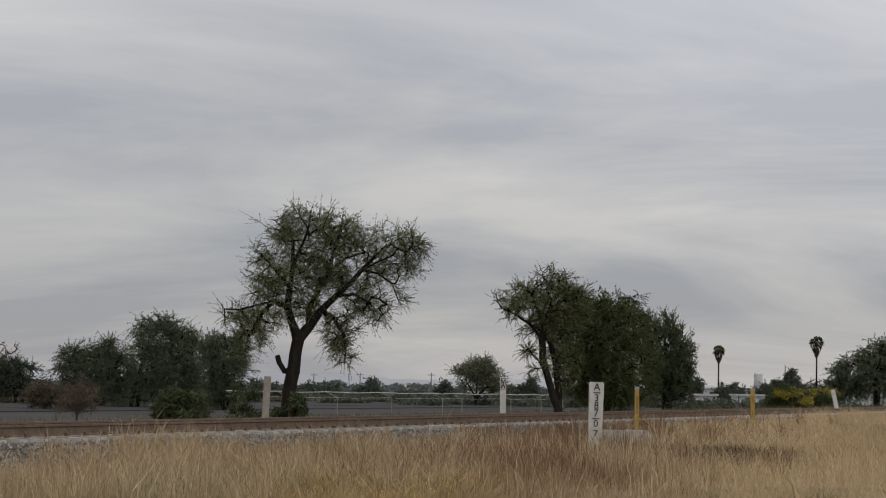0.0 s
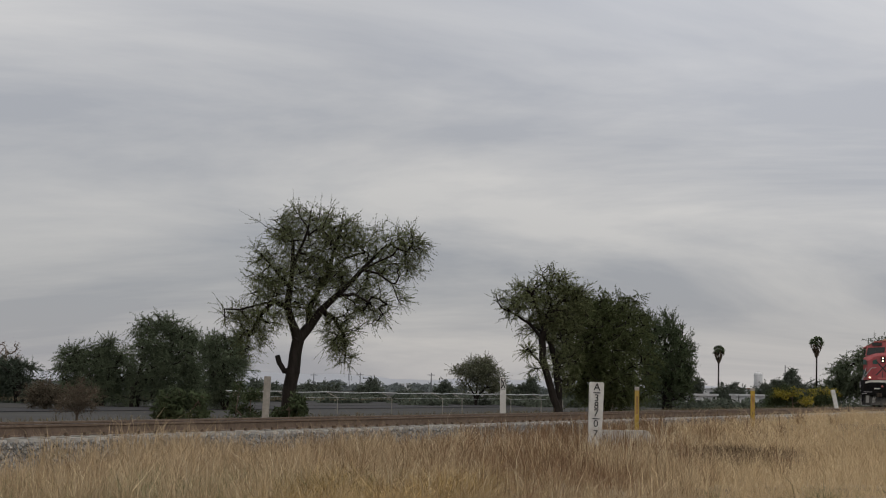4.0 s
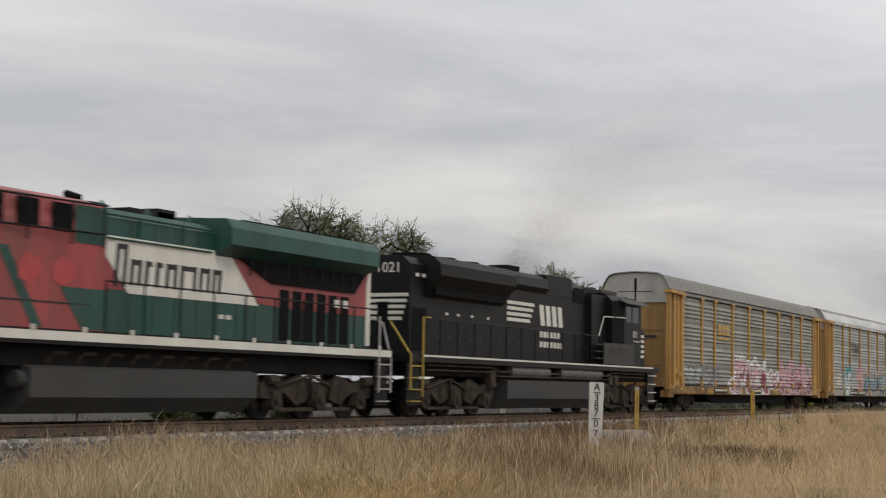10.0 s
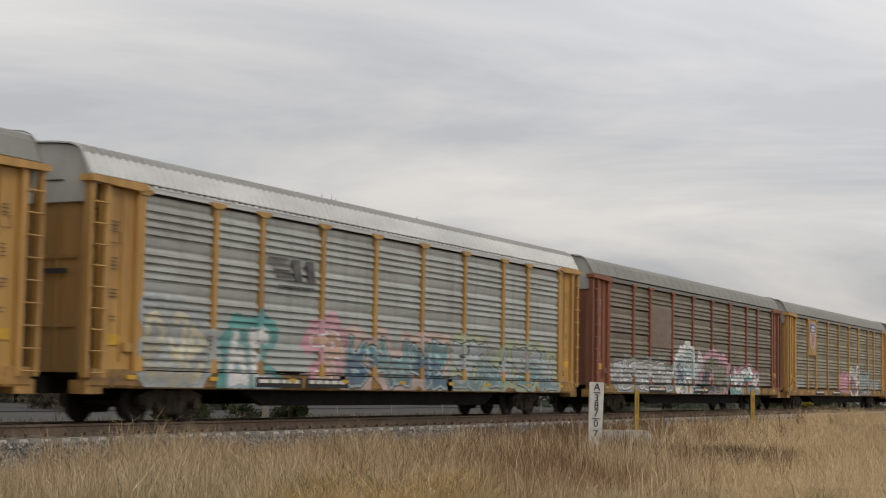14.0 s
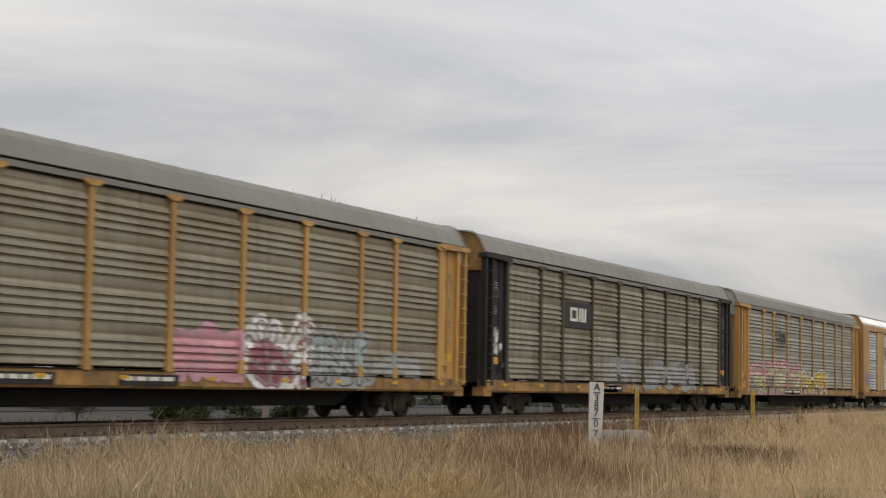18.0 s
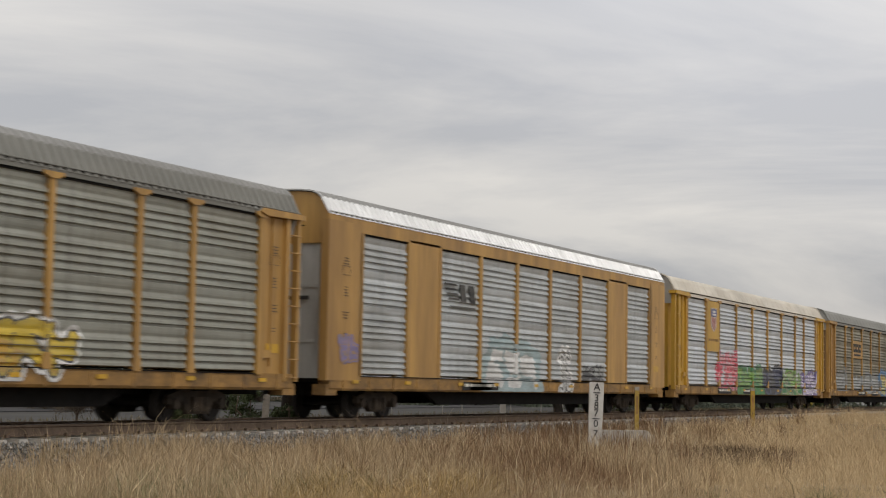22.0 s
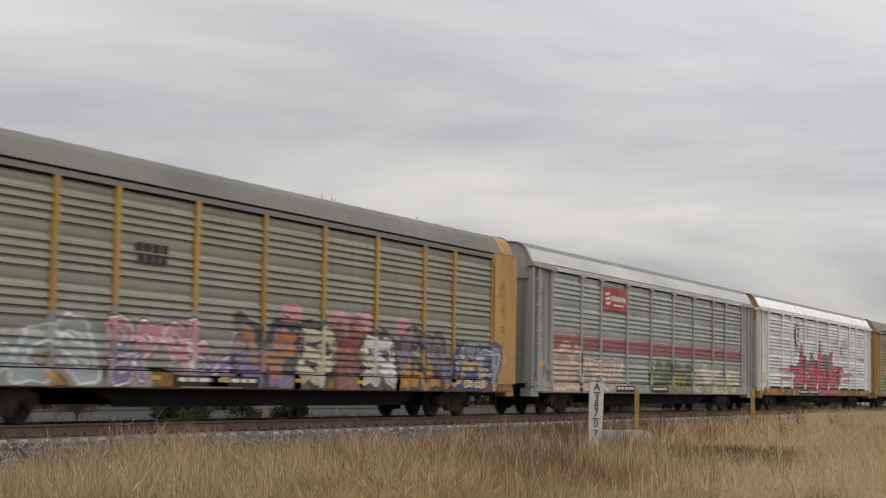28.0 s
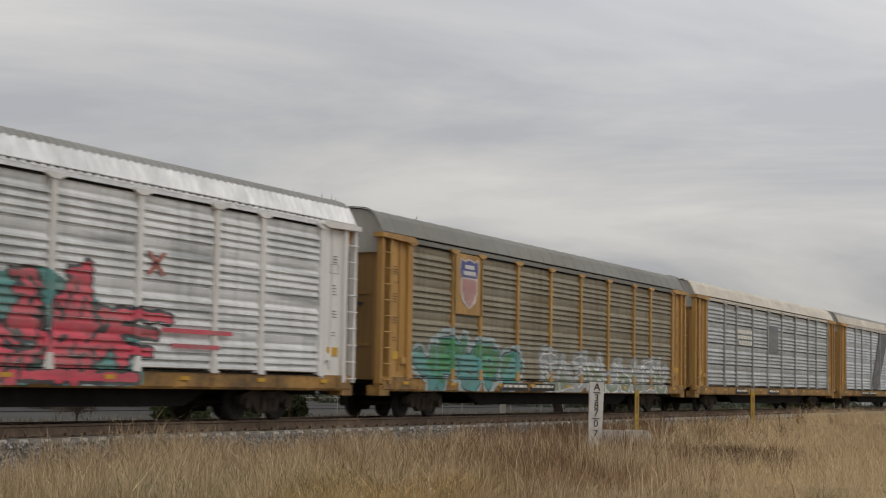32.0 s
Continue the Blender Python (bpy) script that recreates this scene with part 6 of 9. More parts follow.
def autorack(number, label, panel="panel_grey", post="ochre", sill="dirty_ochre", roof="roof_grey", style="plain", end=None, seamed=False, corner="beam",
             wide=(), eave=4.97, top=5.72, post_w=0.17, gable=None, door=None):
    place = (number - 1.5) * PITCH
    car = root("autorack_car", pose(place, 0, 0), label, "freight car", "train")
    VEHICLES.append((car, place))
    end = end or post
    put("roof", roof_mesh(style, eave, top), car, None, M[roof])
    for s in (0, 180):
        turn = pose(0, 0, 0, 0, 0, s)
        put("side_sill", sill_mesh(), car, turn, M[sill])
        for a, b in zip(POSTS, POSTS[1:]):
            m = turn @ pose((a + b) / 2, -SIDE + 0.02, 0)
            if (a, b) in wide:
                bm = box(bmesh.new(), -(b - a) / 2, (b - a) / 2, -0.035, 0.03, 1.1, 4.95)
                put("side_plate", mesh_of(bm, "side_plate", M[post]), car, m, None, "flat painted steel plate")
            else:
                put("side_panel", panel_mesh(b - a - 0.1, seamed), car, m, M[panel])
        for p in POSTS:
            put("post", post_mesh(post_w, corner == "beam"), car, turn @ pose(p, -SIDE, 0), M[post])
        for mir in (1, -1):
            mm = turn @ Matrix.Diagonal((mir, 1, 1, 1))
            col = None
            for nm, me in corner_parts(corner):
                ob = put(nm, me, col or car, None if col else mm, M[end])
                col = col or ob
            if corner == "beam":
                for i in range(9):
                    put("rung", rung_mesh(), col, pose(0, 0, 1.05 + i * 0.43), M[end])
        # solid black strip stands in for the shaded vent slit under the eaves
        put("vent_gap", cached("vent_gap", lambda: mesh_of(box(bmesh.new(), -11.7, 11.7, -1.486, -1.44, 4.835, 4.884), "vent_gap", M["under"])), car, turn)
        # another paints the dark of the gap between panel and sill
        put("seam_strip", cached("seam_strip", lambda: mesh_of(box(bmesh.new(), -11.7, 11.7, -1.538, -1.50, 1.108, 1.134), "seam_strip", M["under"])), car, turn)
        put("eave_lip", cached(("lip", eave), lambda: mesh_of(prism(bmesh.new(), [(-1.50, eave + 0.075), (-1.535, eave + 0.085), (-1.535, eave + 0.105), (-1.46, eave + 0.125), (-1.46, eave + 0.075)], -13.45, 13.45), "eave_lip", M["roof_grey"])), car, turn, M[roof])
        # thin black strip paints the shadow line beneath the eave lip
        put("lip_gap", cached(("lip_gap", eave), lambda: mesh_of(box(bmesh.new(), -13.4, 13.4, -1.512, -1.45, eave + 0.058, eave + 0.076), "lip_gap", M["under"])), car, turn)
        # rail under the eaves
        bm = box(bmesh.new(), -13.5, 13.5, -1.515, -1.40, 4.885, eave + 0.02)
        put("eave_rail", mesh_of(bm, "eave_rail", M[post if eave > 5.1 else roof]), car, turn)
    for s in (0, 180):
        wall, rib, bar = end_parts()
        inner = M[door or {"ochre": "end_ochre"}.get(end, end)]
        leaf = put("end_door", wall, car, pose(0, 0, 0, 0, 0, s), inner)
        for y in (-0.62, 0.0, 0.62):
            put("rib", rib, leaf, pose(0, y, 0), inner)
        for z in (2.0, 3.4):
            put("cross_bar", bar, leaf, pose(0, 0, z), inner)
        put("end_hoop", hoop_mesh(eave, top), car, pose(0, 0, 0, 0, 0, s), M[roof])
        put("gable", gable_mesh(eave, top), car, pose(0, 0, 0, 0, 0, s), M[gable or "end_grey"])
        put("door_gap", door_gap_mesh(), leaf)
        put("coupler", coupler_mesh(), car, pose(0, 0, 0, 0, 0, s) @ pose(13.4, 0, 0))
    spine, plate_me, skirt, bolster, tank = under_parts()
    under = put("underframe", spine, car)
    put("floor_plate", plate_me, under), put("air_tank", tank, under)
    for s in (0, 180):
        put("skirt", skirt, under, pose(0, 0, 0, 0, 0, s))
    for x in (-9.95, 9.95):
        put("bolster", bolster, under, pose(x, 0, 0))
    for x in (-9.95, 9.95):
        freight_truck(car, x)
    ys = -1.452 if corner == "beam" else -1.536
    for x in (-12.6, 12.45):
        plate("warning_label", car, x - 0.27, x + 0.27, 1.62, 1.84, M["reflector"], ys, "yellow warning label")
        ink = M["grey_post"] if end in ("black_post", "brown") else M["stencil_ink"]
        tagged(put("stencil", stencil_mesh(number % 3), car, pose(x, ys - 0.002, 0), ink), "small stencilled notices as fine bars", kind="stuff")
    part("vent_slot", box(bmesh.new(), -13.415, -13.40, -0.9, -0.3, 3.05, 3.15), M["ink"], car)
    rs = random.Random(number)
    for x in (-12.0, -9.0, -5.6, -3.0, 0.2, 3.3, 5.9, 9.0, 11.9):
        plate("reflector", car, x - 0.16, x + 0.16, 0.93, 1.02, M["reflector"], -1.545)
    for k in range(2):
        x = rs.choice((-6.2, -4.4, -2.6)) + k * 2.3
        plate("data_panel", car, x - 1.05, x + 1.05, 0.80, 1.04, M["black_post"], -1.537, "small black data panel on the sill")
        emblem_bars(car, x - 0.9, x + 0.9, 0.86, 0.99, M["white"], 1, number + k, -1.543)
    return car


def build_cars():
    w, gy, dk = (0.74, 0.74, 0.73), (0.30, 0.31, 0.30), (0.05, 0.05, 0.055)
    pink, maroon, red = (0.58, 0.27, 0.31), (0.27, 0.07, 0.10), (0.62, 0.08, 0.12)
    mist = (0.36, 0.39, 0.40)
    teal, blue, ice = (0.09, 0.30, 0.29), (0.08, 0.15, 0.22), (0.36, 0.46, 0.48)
    lime, green, yel = (0.22, 0.38, 0.10), (0.06, 0.24, 0.10), (0.55, 0.40, 0.05)
    violet, navy, rose = (0.22, 0.18, 0.35), (0.06, 0.07, 0.14), (0.55, 0.30, 0.36)

    peach, cream, orange, olive = (0.55, 0.38, 0.27), (0.56, 0.52, 0.38), (0.50, 0.19, 0.05), (0.17, 0.17, 0.10)
    c = autorack(1, "grey-panelled autorack car with ochre posts and pink and white graffiti")
    for k in range(3):
        plate("logo_bar", c, -6.55 + 0.62 * k, -6.03 + 0.62 * k, 3.42, 3.85, M["yellow"], -1.51)
        plate("logo_bar", c, -6.42 + 0.62 * k, -6.16 + 0.62 * k, 3.53, 3.70, M["panel_grey"], -1.516)
    plate("logo_bar", c, -6.6, -4.75, 3.2, 3.29, M["yellow"], -1.51)
    sprayed(c, 1, -11.4, -9.1, 1.15, 1.95, (mist, gy, dk, gy, gy), 3, halo=0.05)
    sprayed(c, 101, -8.9, -6.0, 1.15, 2.0, ((0.2, 0.2, 0.19), gy, dk, gy, gy), 3, halo=0.05)
    sprayed(c, 2, -4.4, 2.0, 0.8, 2.4, (rose, w, maroon, w, maroon), 5, fat=1.1, halo=0.18)
    sprayed(c, 3, 2.5, 3.9, 1.1, 1.9, (w, maroon, maroon, w, rose), 2)
    sprayed(c, 4, 4.2, 11.3, 0.8, 2.3, (pink, w, maroon, rose, maroon), 6, fat=0.95, halo=0.12)

    c = autorack(2, "silver autorack car with ochre posts, bright roof and teal graffiti", "panel_mid", roof="roof_dull", style="ribbed")
    striped_logo(c, -6.75, 3.95, 2.2, paint((0.06, 0.06, 0.065)))
    sprayed(c, 5, -11.5, -9.2, 0.8, 2.3, (cream, mist, gy, mist, (0.42, 0.38, 0.28)), 3, fat=1.2, halo=0.25)
    sprayed(c, 6, -8.3, -6.5, 0.8, 2.15, (w, ice, ice, teal, w), 2, fat=1.2, halo=0.3)
    sprayed(c, 7, -4.6, -3.0, 0.9, 2.2, (peach, rose, w, rose, peach), 2, halo=0.3)
    sprayed(c, 8, -2.9, 3.2, 0.8, 2.2, ((0.13, 0.25, 0.27), ice, dk, (0.50, 0.38, 0.34), blue), 5, fat=1.1, halo=0.25)
    sprayed(c, 108, 3.4, 11.5, 0.8, 2.25, (mist, ice, dk, (0.36, 0.40, 0.27), (0.16, 0.27, 0.28)), 7, fat=0.95, halo=0.2)

    c = autorack(3, "sooty brown-grey autorack car with rust red posts and pale graffiti", "panel_brown", "brown", "dirty_ochre", seamed=True, post_w=0.17)
    plate("logo_panel", c, -6.9, -4.35, 2.6, 4.2, paint((0.19, 0.13, 0.10)), -1.50)
    sprayed(c, 9, -11.5, -4.0, 0.9, 2.1, (mist, w, dk, gy, gy), 6, seamed=True)
    sprayed(c, 10, -3.6, -0.2, 0.8, 2.5, (ice, w, blue, w, blue), 3, fat=1.2, seamed=True, halo=0.25)
    sprayed(c, 110, -0.2, 3.8, 0.8, 2.3, (olive, gy, dk, rose, dk), 4, fat=1.3, seamed=True, halo=0.3)
    sprayed(c, 11, 4.0, 9.4, 0.8, 2.0, (w, ice, dk, rose, teal), 5, seamed=True, halo=0.12)

    c = autorack(4, "sooty tan autorack car with ochre posts and a shield herald", "panel_tan")
    plate("herald_panel", c, -9.0, -7.05, 2.95, 4.85, M["ochre"], -1.53, "ochre herald panel")
    shield(c, -8.02, 3.98, 0.76, "blue and pale shield-shaped herald")
    sprayed(c, 112, -11.2, -9.8, 1.2, 1.6, (gy, gy, gy, gy, mist), 3, halo=0.0)
    sprayed(c, 12, -1.1, 1.4, 1.0, 2.1, (pink, rose, rose, rose, pink), 3, halo=0.1)
    sprayed(c, 13, 1.6, 4.5, 0.8, 2.4, (w, gy, maroon, w, maroon), 3, fat=1.1)
    sprayed(c, 14, 4.5, 7.6, 0.9, 2.1, (ice, gy, dk, gy, mist), 4)
    sprayed(c, 114, 7.9, 10.6, 1.15, 1.7, (gy, gy, gy, gy, mist), 4, halo=0.0)

    c = autorack(5, "streaky brown-grey autorack car with dark ends and a black logo panel", "panel_dull", "sooty_post", "dirty_ochre", end="black_post", gable="dirty_ochre", post_w=0.13)
    plate("logo_panel", c, -7.0, -4.25, 3.02, 3.92, M["ink"], -1.50, "black logo panel")
    for a, b, p, q in ((-6.38, -5.68, 3.24, 3.34), (-6.38, -5.68, 3.62, 3.72), (-6.38, -6.24, 3.34, 3.62), (-5.82, -5.68, 3.34, 3.62)):
        plate("logo_bar", c, a, b, p, q, M["white"], -1.512)
    for x in (-5.56, -5.30, -5.04):
        side_shape("logo_bar", c, [(x, 3.24), (x + 0.15, 3.24), (x + 0.19, 3.72), (x + 0.04, 3.72)], M["white"], -1.512)
    sprayed(c, 15, -12.85, -12.3, 2.3, 2.75, (w, w, gy, gy, w), 2, halo=0.0, fat=0.5)
    sprayed(c, 115, -12.85, -12.1, 1.95, 2.3, (w, w, gy, gy, w), 3, halo=0.0, fat=0.5)
    faint = (0.24, 0.25, 0.25)
    sprayed(c, 16, -2.4, 0.6, 0.95, 2.2, (gy, faint, faint, faint, faint), 3, halo=0.0)
    sprayed(c, 17, 1.4, 8.2, 0.95, 2.1, (faint, gy, faint, faint, gy), 6, halo=0.0)

    c = autorack(6, "grey autorack car with ochre posts and pink and yellow graffiti", "panel_grey", style="ribbed")
    striped_logo(c, -6.75, 3.95, 2.2, paint((0.035, 0.035, 0.035)))
    sprayed(c, 18, -11.6, -8.2, 0.8, 2.15, ((0.46, 0.47, 0.24), cream, dk, pink, olive), 4, fat=0.9, halo=0.25)
    sprayed(c, 118, -8.0, -1.4, 0.8, 2.2, ((0.48, 0.46, 0.26), cream, dk, pink, olive), 7, fat=0.9, halo=0.25)
    sprayed(c, 19, -0.7, 5.2, 0.95, 2.0, (yel, yel, dk, w, (0.50, 0.30, 0.05)), 6, halo=0.08)

    c = autorack(7, "yellow-framed autorack car with silver louvred panels and bright roof", "panel_silver", "ochre", "dirty_ochre", "roof_silver", "ribbed",
                 corner="flush", wide=((-9.0, -7.05), (7.05, 9.0)), eave=5.22, top=5.86, gable="ochre", door="end_grey")
    striped_logo(c, -6.75, 3.95, 2.2, paint((0.03, 0.03, 0.03)), -1.502)
    sprayed(c, 20, -3.5, 0.3, 0.8, 2.1, (w, ice, ice, ice, w), 3, fat=1.3, halo=0.3)
    sprayed(c, 21, 2.3, 3.4, 0.8, 2.1, (w, gy, dk, w, w), 2, fat=0.8)
    sprayed(c, 22, 4.6, 6.7, 1.2, 1.7, (gy, dk, dk, gy, dk), 4, halo=0.0)
    sprayed(c, 23, -12.9, -11.9, 1.5, 2.2, (violet, ochre_dim, violet, ochre_dim, violet), 2, flush=True, halo=0.0)
    sprayed(c, 123, -8.8, -7.4, 1.2, 2.3, (ochre_dim, violet, violet, ochre_dim, violet), 2, flush=True, halo=0.0, fat=0.8)

    c = autorack(8, "silver autorack car with yellow ends and many-coloured graffiti", "panel_bright", "ochre", "dirty_ochre", "roof_white", end="yellow",
                 seamed=True, post_w=0.13)
    plate("herald_panel", c, -9.0, -7.05, 2.65, 4.85, M["yellow"], -1.53, "yellow herald panel")
    shield(c, -8.0, 4.05, 0.53, "faded shield-shaped herald")
    emblem_bars(c, -8.75, -7.3, 3.05, 3.2, M["end_ochre"], 1, 10, -1.545)
    sprayed(c, 24, -7.4, -4.1, 0.95, 2.75, (red, w, red, rose, red), 6, seamed=True, fat=0.9, halo=0.06)
    sprayed(c, 25, -3.9, 0.5, 0.78, 2.0, (lime, lime, (0.10, 0.20, 0.06), green, green), 8, seamed=True, fat=1.25)
    sprayed(c, 26, 0.8, 4.0, 0.8, 2.05, ((0.045, 0.05, 0.09), navy, (0.16, 0.17, 0.2), dk, dk), 3, seamed=True, fat=1.25)
    sprayed(c, 27, 4.2, 8.3, 0.78, 1.95, (lime, cream, dk, lime, green), 4, seamed=True)
    sprayed(c, 28, 8.6, 11.9, 0.78, 1.9, ((0.52, 0.46, 0.62), w, violet, violet, (0.52, 0.46, 0.62)), 4, seamed=True)

    c = autorack(9, "brownish grey autorack car with ochre posts and an ochre logo panel", "panel_dull", seamed=True)
    plate("logo_panel", c, -7.0, -4.25, 3.05, 4.1, M["ochre"], -1.50, "ochre logo panel with dark lettering bars")
    for x in (-6.4, -5.65, -4.9):
        plate("logo_bar", c, x - 0.34, x + 0.30, 3.42, 3.92, M["ink"], -1.512)
        plate("logo_bar", c, x - 0.16, x + 0.12, 3.60, 3.74, M["ochre"], -1.518)
    plate("logo_bar", c, -6.5, -4.7, 3.20, 3.30, M["ink"], -1.512)
    sprayed(c, 29, -11.4, -8.6, 1.15, 2.1, (gy, mist, gy, faint, faint), 3, seamed=True, halo=0.2)
    sprayed(c, 30, -6.9, -3.6, 1.15, 2.0, (mist, gy, faint, faint, gy), 4, seamed=True, halo=0.0)
    sprayed(c, 31, -3.2, 1.1, 1.0, 2.0, (gy, mist, faint, faint, faint), 4, seamed=True, halo=0.2)
    sprayed(c, 32, 1.6, 6.9, 0.8, 2.1, (yel, cream, dk, (0.08, 0.22, 0.42), (0.40, 0.40, 0.12)), 5, seamed=True, fat=1.1, halo=0.28)
    sprayed(c, 33, 8.1, 11.4, 0.9, 1.95, (rose, rose, maroon, pink, pink), 3, seamed=True, fat=1.1)

    c = autorack(10, "dull green-grey autorack car with ochre posts and bright many-coloured graffiti", "panel_green", corner="flush", gable="ochre", post_w=0.16)
    for x in (-13.0, 13.0):
        put("roof_band", roof_band_mesh(), c, pose(x, 0, 0), M["ochre"], "ochre band round the roof's end")
    emblem_bars(c, -6.4, -5.2, 3.3, 3.8, M["ink"], 2, 11, -1.51)
    sprayed(c, 34, -11.2, -7.6, 0.8, 2.1, (mist, w, gy, gy, ice), 3)
    sprayed(c, 35, -7.2, -2.4, 0.8, 2.2, (pink, w, maroon, gy, violet), 5)
    sprayed(c, 135, -2.4, 0.2, 0.8, 2.25, (orange, violet, dk, dk, violet), 3, fat=1.2, halo=0.2)
    sprayed(c, 36, 0.3, 2.2, 0.8, 2.45, (cream, cream, dk, dk, cream), 2, fat=1.2, halo=0.12)
    sprayed(c, 136, 2.2, 3.4, 0.8, 2.4, ((0.26, 0.10, 0.05), orange, dk, maroon, maroon), 2, fat=1.1, halo=0.15)
    sprayed(c, 137, 3.4, 5.4, 0.8, 2.2, (w, w, dk, dk, cream), 2, fat=1.1, halo=0.12)
    sprayed(c, 37, 5.4, 9.0, 0.8, 2.3, ((0.10, 0.18, 0.36), orange, dk, dk, (0.46, 0.26, 0.06)), 5, fat=1.0, halo=0.12)
    sprayed(c, 138, 9.0, 12.4, 0.8, 2.2, ((0.16, 0.22, 0.36), w, navy, navy, (0.46, 0.30, 0.06)), 5, fat=0.9, halo=0.1, flush=True)
    for x, z in ((-0.4, 2.45), (1.9, 2.4), (3.1, 2.35), (5.6, 2.3)):
        sprayed(c, int(50 + x * 3), x, x + 0.75, z, z + 0.35, (pink, pink, pink, pink, pink), 2, fat=1.2, halo=0.05)

    c = autorack(11, "silver grey autorack car with thin red stripes and a red sign", "panel_mid", "grey_post", "grey_post", "roof_dull", "ribbed", post_w=0.13)
    sign = plate("sign", c, -6.95, -4.3, 3.80, 4.64, paint((0.40, 0.035, 0.05)), -1.52, "red sign with pale lettering bars")
    for k in range(3):
        side_shape("emblem_bar", sign, [(-6.72 + 0.05 * k, 4.42 - 0.17 * k), (-6.2 + 0.03 * k, 4.47 - 0.17 * k), (-6.25 + 0.03 * k, 4.37 - 0.17 * k), (-6.65 + 0.05 * k, 4.32 - 0.17 * k)], M["white"], -1.53)
    for k in range(8):
        plate("lettering", sign, -6.05 + 0.2 * k, -5.92 + 0.2 * k, 4.16, 4.34, M["white"], -1.53, thick=0.006)
    plate("lettering", sign, -5.8, -4.7, 3.98, 4.04, M["white"], -1.53, thick=0.006)
    for z in (2.285, 2.455, 2.625):             # painted on the faces of three ribs
        for a, b in zip(POSTS, POSTS[1:]):
            bm = prism(bmesh.new(), [(-1.486, z + 0.018), (-1.475, z + 0.075), (-1.432, z + 0.130), (-1.42, z + 0.130), (-1.42, z + 0.018)], a + 0.06, b - 0.06)
            part("stripe", bm, M["stripe_red"], c)
    sprayed(c, 38, -11.4, -9.2, 0.85, 2.2, (peach, cream, w, peach, peach), 2, fat=1.4, halo=0.2)
    sprayed(c, 138, -9.0, -4.4, 0.85, 2.1, (peach, w, (0.40, 0.14, 0.09), mist, cream), 4, fat=1.0, halo=0.15)
    sprayed(c, 139, -4.0, -1.8, 0.85, 1.9, (mist, gy, gy, mist, gy), 3)
    sprayed(c, 39, -1.5, 4.0, 0.85, 2.0, ((0.10, 0.13, 0.07), (0.16, 0.20, 0.10), dk, (0.30, 0.31, 0.22), (0.30, 0.27, 0.08)), 6, fat=1.0, halo=0.1)
    sprayed(c, 40, 4.4, 11.4, 0.85, 1.95, (cream, w, (0.38, 0.32, 0.12), mist, (0.46, 0.40, 0.16)), 7, fat=1.0)

    c = autorack(12, "white autorack car with a huge crimson and teal graffiti piece", "panel_white", "white_post", "dirty_ochre", "roof_silver", "ribbed", end="white_post", gable="ochre", door="grey_post")
    # worn oval emblem: a dark ring round a pale field with a dark block
    for k, (ew, eh, tone) in enumerate(((0.50, 0.66, (0.10, 0.10, 0.11)), (0.46, 0.615, (0.68, 0.69, 0.69)))):
        bm = prism(bmesh.new(), [(-5.75 + ew * math.cos(a), 3.98 + eh * math.sin(a)) for a in np.linspace(0, 2 * math.pi, 25)[:-1]], -1.512 - 0.006 * k, -1.5, "y")
        part("emblem", bm, paint(tone), c, "oval emblem in dark and pale paint")
    for a, b, p, q in ((-6.0, -5.5, 4.36, 4.5), (-6.1, -5.4, 4.2, 4.3), (-5.9, -5.6, 3.8, 4.08), (-5.98, -5.52, 3.6, 3.68)):
        plate("emblem_bar", c, a, b, p, q, paint((0.06, 0.06, 0.065)), -1.524)
    for z in (3.10, 3.24):
        plate("lettering", c, -6.2, -5.3, z, z + 0.08, paint((0.55, 0.55, 0.54)), -1.512, thick=0.006)
    burst(c, 41, (red, dk, teal, ice))
    for x0, x1, z in ((5.0, 7.7, 1.95), (5.4, 7.2, 1.62), (-9.6, -7.4, 2.05), (-9.2, -7.2, 1.6)):
        plate("paint_streak", c, x0, x1, z, z + 0.10, paint(red), -1.545, thick=0.006)
    for s in (-1, 1):
        bm = prism(bmesh.new(), [(4.8 - s * 0.35, 3.15), (4.8 - s * 0.2, 3.15), (4.8 + s * 0.35, 3.65), (4.8 + s * 0.2, 3.65)], -1.508, -1.50, "y")
        part("emblem_bar", bm, paint((0.40, 0.13, 0.10)), c)

    c = autorack(13, "sooty tan autorack car with a shield herald and green graffiti", "panel_tan")
    plate("herald_panel", c, -9.0, -7.05, 3.05, 4.85, M["ochre"], -1.53, "ochre herald panel")
    shield(c, -8.0, 3.97, 0.76, "blue and pale shield-shaped herald")
    sprayed(c, 43, -11.5, -3.8, 0.78, 2.45, (green, teal, dk, ice, teal), 5, fat=1.2, arch=0.25)
    sprayed(c, 44, -2.0, 11.2, 0.78, 2.1, (mist, w, gy, mist, (0.24, 0.30, 0.22)), 9)

    c = autorack(14, "silver autorack car with ochre ends and a pale roof", "panel_silver", post="grey_post", end="ochre", roof="roof_white", seamed=True, post_w=0.12)
    emblem_bars(c, -7.0, -4.4, 3.0, 3.8, M["white"], 3, 14, -1.51)
    plate("logo_panel", c, -1.3, 0.6, 2.9, 4.2, paint((0.17, 0.18, 0.19)), -1.50)
    c = autorack(15, "pale silver autorack car with a dark slanted panel", "panel_bright", post="grey_post", end="ochre", roof="roof_white", style="ribbed", post_w=0.12)
    bm = prism(bmesh.new(), [(-4.2, 1.2), (-2.0, 1.2), (1.4, 4.8), (-1.4, 4.8)], -1.51, -1.50, "y")
    part("dark_panel", bm, paint((0.10, 0.10, 0.11)), c)
    autorack(16, "grey-panelled autorack car with ochre posts", "panel_grey")
